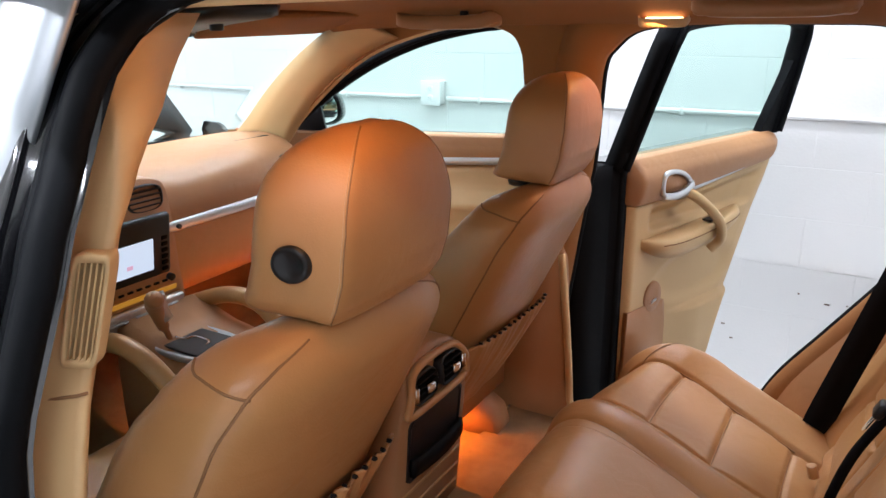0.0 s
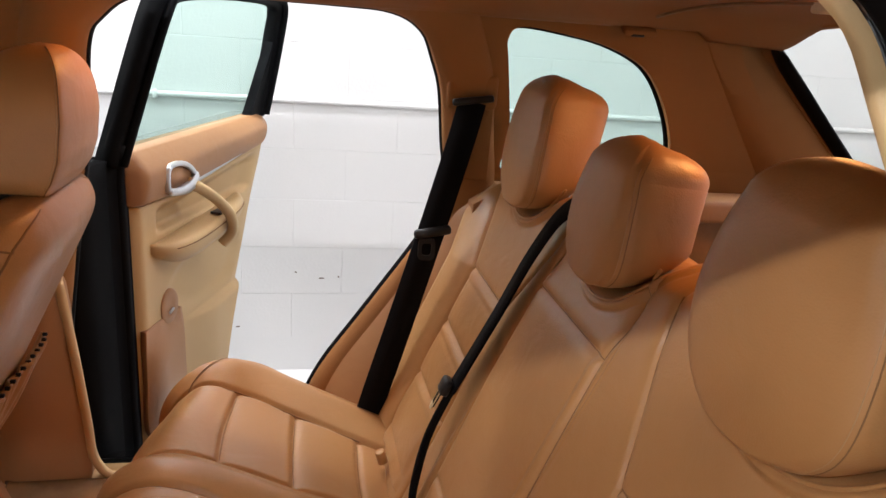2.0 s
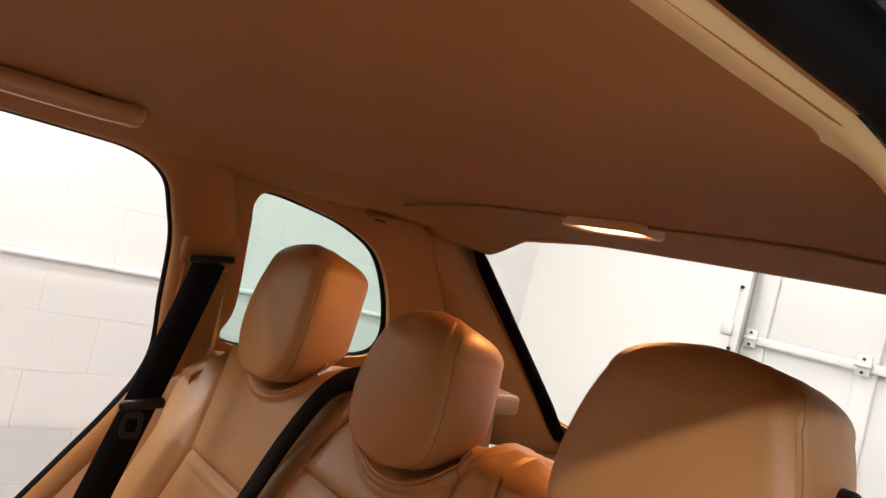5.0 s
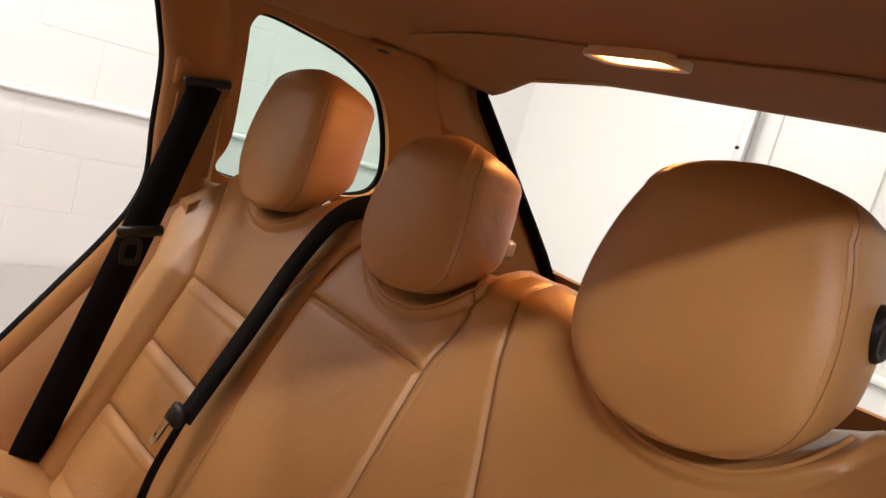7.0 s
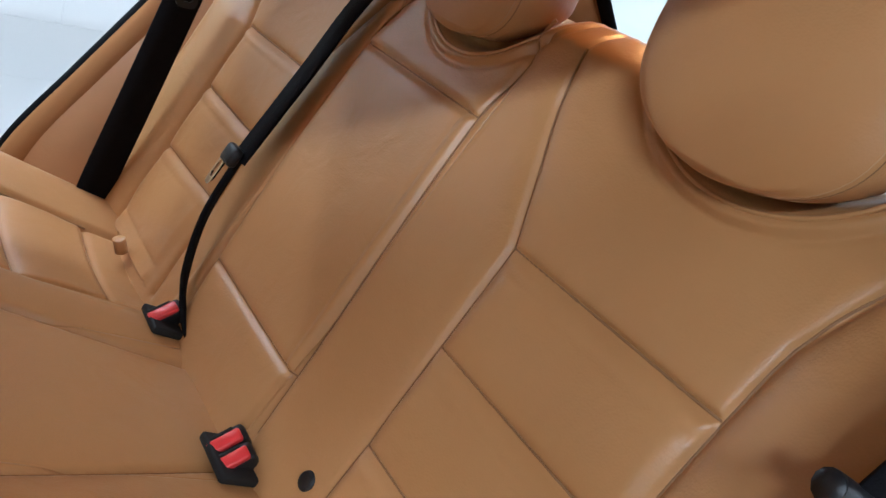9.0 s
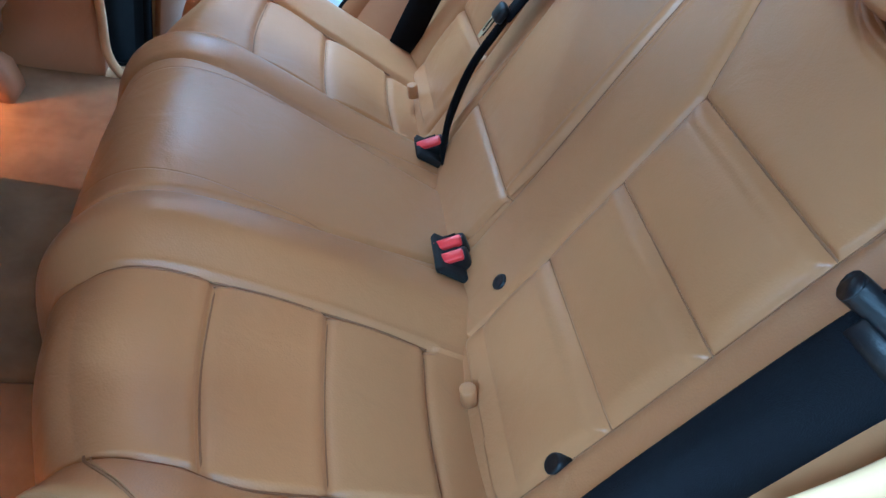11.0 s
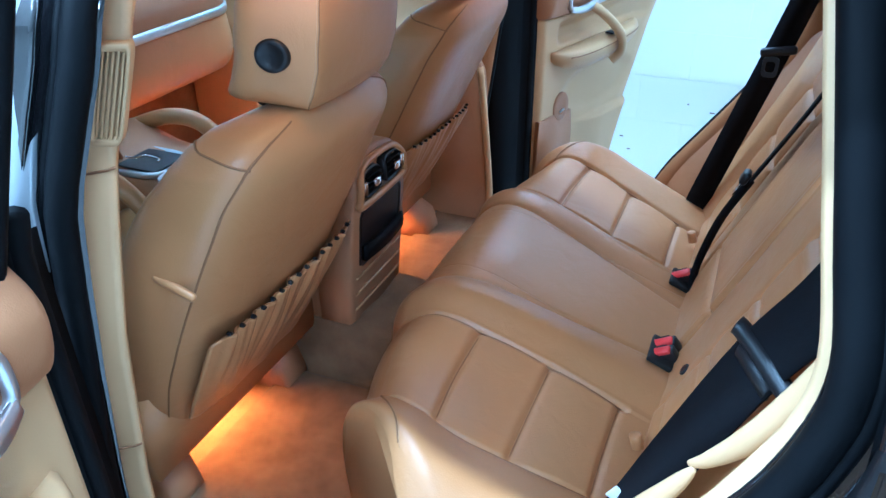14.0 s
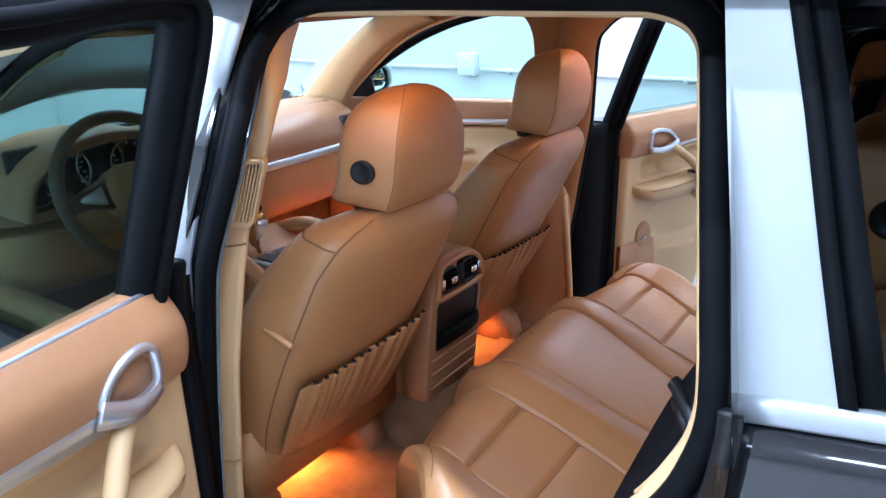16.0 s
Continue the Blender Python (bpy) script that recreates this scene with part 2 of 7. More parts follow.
def near(x, z, lines, width):
    """How near points (x, z) lie to polylines: a bell of that width."""
    best = np.full(x.shape, 9.0)
    for line in lines:
        q = np.asarray(line, float)
        for (ax, az), (bx, bz) in zip(q[:-1], q[1:]):
            dx, dz = bx - ax, bz - az
            t = np.clip(((x - ax) * dx + (z - az) * dz) / (dx * dx + dz * dz + 1e-12), 0, 1)
            best = np.minimum(best, np.hypot(x - ax - t * dx, z - az - t * dz))
    return np.exp(-(best / width) ** 2)


def bell(x, c, w):
    return np.exp(-((x - c) / w) ** 2)


def step(x, a, b):
    t = np.clip((x - a) / (b - a), 0, 1)
    return t * t * (3 - 2 * t)


# ---- the garage ----
WALL_X, REAR_Y, FRONT_Y, LEFT_X, TOP_Z = 2.16, -2.7, 6.2, -4.2, 3.0
COURSE, JOINT = 0.207, 0.985 - 4 * 0.207


def plain(name, size, at, mat, label, category):
    ob = part(name, block(size, at, 0.0), mat, smooth=False)
    return tagged(ob, label, category, kind="structure")


plain("floor", (LEFT_X * -1 + WALL_X + 0.4, FRONT_Y - REAR_Y + 0.8, 0.1), ((LEFT_X + WALL_X) / 2, (FRONT_Y + REAR_Y) / 2, -0.05), CONCRETE,
      "worn white-painted concrete garage floor", "floor")
plain("ceiling", (LEFT_X * -1 + WALL_X + 0.4, FRONT_Y - REAR_Y + 0.8, 0.1), ((LEFT_X + WALL_X) / 2, (FRONT_Y + REAR_Y) / 2, TOP_Z + 0.05), CEILPAINT,
      "white painted garage ceiling", "ceiling")
plain("wall_west", (0.1, FRONT_Y - REAR_Y + 0.4, TOP_Z), (LEFT_X - 0.05, (FRONT_Y + REAR_Y) / 2, TOP_Z / 2), BOARD, "plain white garage wall", "wall")
plain("wall_north", (WALL_X - LEFT_X, 0.1, TOP_Z), ((LEFT_X + WALL_X) / 2, FRONT_Y + 0.05, TOP_Z / 2), BOARD, "plain white garage wall", "wall")
wall_east = plain("wall_east", (0.2, FRONT_Y - REAR_Y + 0.4, TOP_Z), (WALL_X + 0.1015, (FRONT_Y + REAR_Y) / 2, TOP_Z / 2), WALLPAINT,
                  "white painted concrete block wall with thin joints", "wall")
DOOR_X = 0.96
plain("wall_south", (WALL_X - DOOR_X, 0.12, TOP_Z), ((WALL_X + DOOR_X) / 2, REAR_Y - 0.06, TOP_Z / 2), BOARD, "plain white wall beside the garage door", "wall")

# The blocks themselves, each proud of its thin joint; the camera passes these.
BLOCK_L = 0.414
bm = block((0.006, BLOCK_L - 0.002, COURSE - 0.002), (0, 0, 0), 0.0016, steps=2)
brick_mesh = bpy.data.meshes.new("block")
bm.to_mesh(brick_mesh)
bm.free()
brick_mesh.materials.append(WALLPAINT)
shift = random.Random(4)
for k in range(-3, 6):
    z = JOINT + (k + 3.5) * COURSE
    for i in range(18):
        y = -2.45 + i * BLOCK_L + (BLOCK_L / 2 if k % 2 else 0)
        if z < 2.0:
            b = new("block", brick_mesh)
            b.parent = wall_east
            b.matrix_basis = pose(WALL_X + 0.003 + shift.uniform(-0.0006, 0.0004), y, z, shift.uniform(-0.12, 0.12), 0, shift.uniform(-0.12, 0.12))

# Conduit on its clips, along the block wall.
conduit = thing("conduit", "painted metal conduit along the white block wall", "conduit")
CZ = 1.178
pipe = curve([(WALL_X - 0.016, REAR_Y + 0.02, CZ - 0.004), (WALL_X - 0.016, -1.2, CZ), (WALL_X - 0.017, 0.1, CZ + 0.003), (WALL_X - 0.016, 1.68, CZ + 0.002)], 6)
part("pipe", tube(pipe, 0.011, 10), WALLPAINT, conduit)
pipe = curve([(WALL_X - 0.016, 1.83, CZ + 0.004), (WALL_X - 0.018, 2.6, CZ), (WALL_X - 0.016, 4.0, CZ + 0.006), (WALL_X - 0.016, FRONT_Y, CZ)], 6)
part("pipe", tube(pipe, 0.011, 10), WALLPAINT, conduit)
for y in (-2.1, -0.9, 0.55, 1.5, 2.3, 3.6, 4.9):
    part("clip", block((0.03, 0.018, 0.034), (WALL_X - 0.014, y, CZ), 0.006), WALLPAINT, conduit)
# The socket box.
socket = thing("wall_socket", "white double wall socket box on the conduit", "socket", (WALL_X, 1.755, CZ))
part("box", block((0.05, 0.105, 0.115), (WALL_X - 0.025, 1.755, CZ + 0.03), 0.006), WALLPAINT, socket)
part("cover_plate", block((0.008, 0.112, 0.12), (WALL_X - 0.053, 1.755, CZ + 0.03), 0.004), LABELWHITE, socket)
for dz in (0.052, 0.008):
    face = part("outlet", rings([[(WALL_X - 0.057 - d, 1.755 + y, CZ + dz + z) for y, z in oval(0, 0, 0.017 * k, 0.014 * k, 20, 2.6)] for d, k in ((-0.003, 1), (0.002, 1), (0.003, 0.9))]), LABELWHITE, socket)
    for dy in (-0.006, 0.006):
        part("slot", block((0.003, 0.0022, 0.008), (WALL_X - 0.0597, 1.755 + dy, CZ + dz + 0.002), 0.0), VOID, face, smooth=False)
# Scars and nails in the paint.
for y, z, w in ((-0.088, 0.433, 0.022), (0.30, 0.27, 0.018), (-0.32, 0.245, 0.03), (0.02, 0.46, 0.008), (-0.16, 0.44, 0.008), (0.26, 0.21, 0.016)):
    bm = block((0.004, w, 0.006), (WALL_X - 0.001, y, z), 0.0018)
    tagged(part("paint_chip", bm, DARKHIDE), "small dark chip in the white wall paint", "paint chip", group="chips in the wall")

# The garage door in its frame.
door = thing("garage_door", "white steel sectional garage door with struts and hinges", "garage door", (-1.4, REAR_Y - 0.1, 0))
GY = REAR_Y - 0.14
for k in range(6):
    part("panel", block((4.6, 0.04, 0.485), (DOOR_X - 2.3, GY, 0.245 + k * 0.492 + 0.006), 0.006), GARAGEDOOR, door)
for x in (0.90, 0.455, -0.02, -0.5, -0.98, -1.46):
    for k in range(6):
        part("stile", block((0.075 if x < 0.8 else 0.10, 0.018, 0.484), (x if x < 0.8 else 0.905, GY + 0.029, 0.245 + k * 0.492 + 0.006), 0.004), GARAGEDOOR, door)
for k in range(1, 6):
    z = 0.006 + k * 0.492
    part("strut", block((4.5, 0.03, 0.035), (DOOR_X - 2.32, GY + 0.05, z - 0.04 + 0.036), 0.006), GARAGEDOOR, door)
    for x in (0.90, 0.455, -0.02):
        hinge = part("hinge", block((0.05, 0.012, 0.075), (x, GY + 0.072, z), 0.003), GALV, door)
        part("hinge_pin", rod((x - 0.03, GY + 0.082, z), (x + 0.03, GY + 0.082, z), 0.008, 10), GALV, hinge)
        for dz in (-0.025, 0.025):
            part("bolt", rod((x, GY + 0.076, z + dz), (x, GY + 0.084, z + dz), 0.006, 8), DARK, hinge)
track = thing("garage_door_track", "galvanised steel garage door track on the jamb", "track", (DOOR_X, REAR_Y, 0))
part("rail", joined(shape_of(block((0.012, 0.07, 2.7), (DOOR_X + 0.004, REAR_Y - 0.04, 1.36), 0.002)), shape_of(block((0.05, 0.008, 2.7), (DOOR_X - 0.015, REAR_Y - 0.006, 1.36), 0.002))), GALV, track)
for k in range(5):
    part("bracket", block((0.05, 0.02, 0.05), (DOOR_X + 0.012, REAR_Y + 0.004, 0.5 + 0.5 * k), 0.004), GALV, track)
for k in range(10):
    part("bolt", rod((DOOR_X - 0.012, REAR_Y - 0.002, 0.38 + 0.26 * k), (DOOR_X - 0.012, REAR_Y + 0.008, 0.38 + 0.26 * k), 0.008, 8), DARK, track)
# ---- the car's shell ----
def half(z):
    """Half the cabin's width at a height: upright below the sills of the windows, leaning in above."""
    return np.where(z > 1.22, 0.726 - 0.30 * (z - 1.22), 0.726 + 0.06 * np.clip(1.22 - z, 0, 0.25))


def side_place(sign, out=0.0):
    def shift(y, z):
        """How far the driver's side rim leans in, most of all behind the opening."""
        if sign > 0:
            return 0.0
        front = table(z, [1.25, 1.33, 1.40, 1.48, 1.534, 1.574, 1.60], [0.0, -0.006, -0.006, 0.012, 0.032, 0.060, 0.085])
        rear = table(z, [0.95, 1.10, 1.20, 1.30, 1.42, 1.50, 1.60], [0.0, 0.024, 0.030, 0.042, 0.054, 0.066, 0.085])
        k = (1 - float(step(np.array(y), -0.15, 0.10))) * float(step(np.array(y), -0.52, -0.38))
        return front + (rear - front) * k
    return lambda y, z, w: (CX + sign * (float(half(z)) - shift(y, z) + out + w), y, z)


def left_rim(pts, top):
    """The driver's side opening reaches a little further forward and has a tighter rear corner."""
    rim = {0: (0.482, 0.51), 1: (0.492, 0.72), 2: (0.462, 0.97), 3: (0.436, 1.20), 4: (0.398, 1.36), 5: (0.398, 1.46), 6: (0.410, top - 0.052), 7: (0.386, top - 0.010), 8: (0.26, top), 9: (-0.10, top), 10: (-0.19, top - 0.003), 11: (-0.238, top - 0.027),
           12: (-0.256, top - 0.080), 13: (-0.282, 1.40), 14: (-0.303, 1.30), 15: (-0.322, 1.20), 16: (-0.311, 1.13), 17: (-0.282, 1.065)}
    return [rim.get(k, p) for k, p in enumerate(pts)]


def opening(top, grow=0.0):
    pts = [(0.495, 0.51), (0.505, 0.72), (0.475, 0.97), (0.435, 1.20), (0.410, 1.36), (0.392, 1.46), (0.365, top - 0.055), (0.30, top - 0.012), (0.16, top),
           (-0.06, top), (-0.17, top - 0.006), (-0.232, top - 0.038), (-0.262, top - 0.095), (-0.284, 1.40), (-0.302, 1.29), (-0.318, 1.20), (-0.305, 1.13),
           (-0.272, 1.065), (-0.225, 0.99), (-0.14, 0.865), (-0.055, 0.74), (-0.005, 0.63), (0.03, 0.53), (0.09, 0.49), (0.42, 0.485)]
    if top > 1.57:
        pts = left_rim(pts, top)
    c = curve(pts, 5, True)
    if grow:
        d = np.roll(c, -1, 0) - np.roll(c, 1, 0)
        d /= np.linalg.norm(d, axis=1)[:, None]
        c = c + grow * np.stack([d[:, 1], -d[:, 0]], 1)
    return c


def front_opening(top, grow=0.0):
    pts = [(0.62, 0.55), (0.615, 0.9), (0.612, 1.2), (0.60, 1.40), (0.60, top - 0.06), (0.64, top - 0.015), (0.74, top - 0.003), (0.90, top - 0.03), (1.07, top - 0.085), (1.24, 1.375), (1.46, 1.205),
           (1.52, 1.05), (1.50, 0.75), (1.42, 0.55), (1.2, 0.50), (0.8, 0.50)]
    c = curve(pts, 5, True)
    if grow:
        d = np.roll(c, -1, 0) - np.roll(c, 1, 0)
        d /= np.linalg.norm(d, axis=1)[:, None]
        c = c + grow * np.stack([d[:, 1], -d[:, 0]], 1) * -1
    return c


def quarter(top, grow=0.0):
    pts = [(-0.435, 1.235), (-0.445, 1.30), (-0.415, 1.46), (-0.405, top - 0.045), (-0.43, top - 0.02), (-0.52, top - 0.028), (-0.63, top - 0.05), (-0.725, 1.46),
           (-0.800, 1.36), (-0.830, 1.27), (-0.78, 1.225), (-0.60, 1.215), (-0.48, 1.215)]
    c = curve(pts, 5, True)
    if grow:
        m = c.mean(0)
        d = c - m
        c = m + d * (1 + grow / np.linalg.norm(d, axis=1))[:, None]
    return c


TOPS = {-1: 1.597, 1: 1.557}
for sign, word in ((-1, "west"), (1, "east")):
    top = TOPS[sign]
    outer = curve([(1.75, 0.45), (1.75, 1.17), (1.60, 1.215), (1.30, 1.44), (1.05, top + 0.02), (0.6, top + 0.05), (0.0, top + 0.05), (-0.6, top + 0.045), (-0.90, 1.56), (-0.93, 1.5),
                   (-1.22, 1.15), (-1.28, 0.8), (-1.2, 0.45)], 4)
    # Passenger-side trim takes the dark roof cloth: its shade is in the colour.
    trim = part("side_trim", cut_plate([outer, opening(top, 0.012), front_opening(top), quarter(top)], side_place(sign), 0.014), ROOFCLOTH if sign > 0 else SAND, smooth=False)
    tagged(trim, "tan pillar and side trim of the cabin, passenger side coloured as in shade", "pillar trim", kind="structure")
    # the outer skin, with the same openings a little larger
    body_outline = curve([(1.9, 0.30), (1.9, 1.17), (1.66, 1.215), (1.34, 1.46), (1.08, top + 0.05), (0.6, top + 0.085), (0.0, top + 0.09), (-0.6, top + 0.075), (-0.86, 1.59), (-0.89, 1.5),
                          (-1.15, 1.15), (-1.30, 0.8), (-1.3, 0.35)], 4)
    skin = part("body_side", cut_plate([body_outline, opening(top, 0.052), front_opening(top, 0.012), quarter(top, 0.012)], side_place(sign, 0.026), 0.016), PAINT, smooth=False)
    tagged(skin, "glossy black painted body side with door openings", "car body", kind="structure")
    # the jamb between the two, stepped, and the rubber seal on its lip
    jamb = []
    for grow, out in ((0.002, 0.004), (0.006, 0.012), (0.026, 0.014), (0.030, 0.024), (0.050, 0.028), (0.054, 0.043)) + (((0.060, 0.085), (0.062, 0.125)) if sign < 0 else ()):
        c = opening(top, grow)
        jamb.append([side_place(sign, out if y < 0 else min(out, 0.043))(y, z, 0) for y, z in c])
    tagged(part("door_jamb", rings(jamb, closed=True, capped=False), PAINT), "glossy black painted door jamb", "door jamb", kind="structure")
    line = [side_place(sign, 0.014 if sign > 0 else 0.018)(y, z, 0) for y, z in opening(top, 0.008 if sign > 0 else 0.021)]
    seal = part("door_seal", tube(np.array(line), 0.019 if sign < 0 else 0.0165, 12, up=(1, 0, 0), closed=True, flat=0.85), RUBBER)
    tagged(seal, "thick black rubber seal round the rear door opening", "door seal", kind="structure")
    line = [side_place(sign, 0.022)(y, z, 0) for y, z in opening(top, 0.040)]
    tagged(part("door_seal", tube(np.array(line), 0.008, 8, up=(1, 0, 0), closed=True), RUBBER), "thin outer rubber seal of the door opening", "door seal", kind="structure")
    pad = []
    for grow, out in ((0.012, 0.008), (-0.002, 0.004), (-0.006, -0.008), (-0.003, -0.026), (0.012, -0.044), (0.040, -0.054), (0.075, -0.052), (0.10, -0.035), (0.10, 0.004)):
        ring = []
        for y, z in opening(top, grow):
            thin = 1.0 - (0.75 * float(step(np.array(-y), 0.16, 0.24)) if sign < 0 and out < 0 else 0.0)
            ring.append(side_place(sign, out * thin)(y + (0.07 * float(step(np.array(y), 0.26, 0.38)) if sign < 0 else 0.0), z, 0))
        pad.append(ring)
    # Same dark copy of the pad on the passenger side, for its shade.
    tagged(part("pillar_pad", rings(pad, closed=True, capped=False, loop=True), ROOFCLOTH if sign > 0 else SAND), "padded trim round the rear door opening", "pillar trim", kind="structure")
    line = [side_place(sign, 0.02)(y, z, 0) for y, z in front_opening(top, 0.006)]
    tagged(part("door_seal", tube(np.array(line), 0.012, 8, up=(1, 0, 0), closed=True), SAND if sign > 0 else RUBBER), "seal round the front door opening", "door seal", kind="structure")
    # the quarter window
    pane = thing("quarter_window", "fixed rear quarter window of green-tinted glass", "car window", (CX + sign * 0.7, -0.6, 1.38), kind="structure")
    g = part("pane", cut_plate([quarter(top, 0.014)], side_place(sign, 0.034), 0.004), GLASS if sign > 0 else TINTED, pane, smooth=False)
    g.visible_shadow = False
    line = [side_place(sign, 0.030)(y, z, 0) for y, z in quarter(top, 0.004)]
    part("window_seal", tube(np.array(line), 0.007, 8, up=(1, 0, 0), closed=True), RUBBER, pane)

# ---- headliner and roof ----
def roof_z(x, y):
    X = abs(x - CX)
    z = 1.606 - 0.030 * (X / 0.6) ** 4
    z = z - 0.05 * max(0.0, (y - 0.7) / 0.5) ** 2 - 0.012 * max(0.0, (-y - 0.5) / 0.45) ** 2
    return z


xs = np.linspace(-0.53, 0.60, 58)
ys = np.concatenate([np.linspace(-0.985, 1.22, 90)])
lining = []
for y in ys:
    row = []
    for x in xs:
        X = abs(x)
        sag = 0.0
        top = TOPS[1 if x > 0 else -1]
        edge = float(step(X, 0.45, 0.60)) if x > 0 else float(step(X, 0.42, 0.53))
        z = roof_z(CX + x, y) * (1 - edge) + (top - 0.004 if y > -0.8 else roof_z(CX + x, y) - 0.035) * edge
        row.append((CX + x * (1.0 if y < 1.0 else 1.0), y, z))
    row += [(CX + x, y, 1.655) for x in xs[::-1]]
    lining.append(row)
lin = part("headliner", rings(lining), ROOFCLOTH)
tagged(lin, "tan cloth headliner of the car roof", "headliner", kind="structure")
shell = []
for y in np.linspace(-1.12, 1.2, 60):
    row = []
    for x in np.linspace(-0.70, 0.70, 41):
        drop = 0.06 * (abs(x) / 0.70) ** 3 + 0.05 * max(0, (y - 0.6) / 0.6) ** 2 + 0.05 * max(0, (-y - 0.5) / 0.6) ** 2
        row.append((CX + x, y, 1.725 - drop))
    row += [(p[0], p[1], p[2] - 0.03) for p in row[::-1]]
    shell.append(row)
tagged(part("roof_gutter", block((0.14, 0.95, 0.035), (CX - 0.62, 0.06, 1.672), 0.010), RUBBER), "black gutter strip under the roof edge", "gutter", kind="structure")
tagged(part("roof", rings(shell), PAINT), "glossy black car roof", "roof", kind="structure")
# the seam in front of the tailgate header
line = [(CX + x, -0.65 - 0.10 * math.cos(x * 1.9) + 0.06, roof_z(CX + x, -0.66) - 0.002 - 0.014 * (abs(x) / 0.5) ** 4) for x in np.linspace(-0.5, 0.5, 40)]
tagged(part("headliner_seam", tube(np.array(line), 0.003, 6), SEAMDARK), "seam across the rear of the headliner", "seam", kind="structure")

# ---- tailgate window ----
def gate_point(x, z, out=0.0):
    return (CX + x, -0.985 - 0.95 * (1.55 - z) - 0.03 * (1 - (x / 0.62) ** 2) - out, z)


def gate_hole(grow=0.0):
    pts = [(-0.65, 1.556), (-0.30, 1.592), (0.0, 1.602), (0.30, 1.592), (0.65, 1.556), (0.70, 1.515), (0.682, 1.40), (0.655, 1.20), (0.64, 1.14), (0.3, 1.12), (-0.3, 1.12), (-0.64, 1.14), (-0.655, 1.20), (-0.682, 1.40), (-0.70, 1.515)]
    c = curve(pts, 4, True)
    m = c.mean(0)
    d = c - m
    return m + d * (1 + grow / np.linalg.norm(d, axis=1))[:, None]


gate = thing("tailgate", "closed tailgate with a large clear window and tan trim", "tailgate", (CX, -1.1, 1.3))
outer = [(-0.80, 0.45), (-0.77, 1.15), (-0.755, 1.50), (-0.68, 1.62), (0.0, 1.66), (0.68, 1.62), (0.755, 1.50), (0.77, 1.15), (0.80, 0.45)]
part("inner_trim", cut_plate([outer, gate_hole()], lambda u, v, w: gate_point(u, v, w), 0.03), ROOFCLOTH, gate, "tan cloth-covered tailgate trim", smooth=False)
part("gate_skin", cut_plate([outer, gate_hole(0.035)], lambda u, v, w: gate_point(u, v, w + 0.034), 0.03), PAINT, gate, "glossy black outer skin", smooth=False)
g = part("pane", cut_plate([gate_hole(0.01)], lambda u, v, w: gate_point(u, v, w + 0.040), 0.004), CLEAR, gate, "clear rear window", smooth=False)
g.visible_shadow = False
for side in (-1, 1):
    # the trim from the cabin side to the edge of the rear window
    rows = []
    for z in np.linspace(1.04, 1.57, 30):
        hx = table(z, [1.04, 1.13, 1.20, 1.40, 1.515, 1.545, 1.57], [0.615, 0.642, 0.657, 0.684, 0.699, 0.690, 0.668])
        ye = table(z, [1.04, 1.13, 1.15, 1.50, 1.57], [-1.24, -1.20, -1.19, -0.905, -0.86])
        a = np.array((CX + side * (float(half(z)) - 0.001), ye + 0.05, z))
        b = np.array(gate_point(side * (hx + 0.002), z, -0.006))
        out = np.array((side * 0.03, 0.0, 0.0))
        rows.append([a, a + (b - a) * 0.35 - out * 0.25, a + (b - a) * 0.75 - out * 0.30, a + (b - a) * 0.94 - out * 0.12, b, np.array(gate_point(side * (hx + 0.006), z, 0.02)), a + (b - a) * 0.6 + out * 1.4, a + out])
    tagged(part("tail_pillar_trim", rings(rows), ROOFCLOTH), "tan cloth-covered trim of the tail pillar", "pillar trim", kind="structure")
    line = [gate_point(side * u, v, w) for u, v, w in curve([(0.640, 1.560, 0.034), (0.684, 1.522, 0.030), (0.668, 1.40, 0.020), (0.640, 1.20, 0.012), (0.628, 1.14, 0.0), (0.618, 1.09, -0.006)], 6)]
    part("window_seal", tube(np.array(line), 0.026, 10, up=(0, 1, 0), flat=0.4), RUBBER, gate, "black ribbed window seal")

# ---- floor, sills, load bay ----
def floor_z(x, y):
    X = abs(x - CX)
    return 0.490 + 0.135 * (1 - step(np.array(X), 0.11, 0.165)) + 0.004 * math.sin(40 * x) * math.cos(33 * y)


rows = []
for y in np.linspace(0.0, 1.55, 90):
    row = [(x, y, float(floor_z(x, y)) + 0.10 * max(0, (y - 1.3) / 0.25)) for x in np.linspace(-0.72, 0.77, 130)]
    row += [(x, y, 0.40) for x in np.linspace(0.77, -0.72, 20)]
    rows.append(row)
tagged(part("cabin_floor", rings(rows), CARPET), "tan carpet of the cabin floor over the tunnel", "carpet", kind="structure")
for sign in (-1, 1):
    sill = [(0.68, 0.45), (0.69, 0.488), (0.70, 0.495), (0.74, 0.495), (0.78, 0.48), (0.84, 0.46), (0.86, 0.42), (0.86, 0.32), (0.66, 0.32)]
    rows = [[(CX + sign * a, y, b) for a, b in sill] for y in np.linspace(-0.02, 1.45, 12)]
    tagged(part("door_sill", rings(rows), PAINT), "black painted door sill", "sill", kind="structure")
    strip = [[(CX + sign * a, y, b) for a, b in ((0.66, 0.46), (0.668, 0.494), (0.69, 0.504), (0.725, 0.502), (0.73, 0.46))] for y in np.linspace(0.02, 1.4, 10)]
    tagged(part("sill_trim", rings(strip), SAND), "sand-coloured sill trim", "trim", kind="structure")
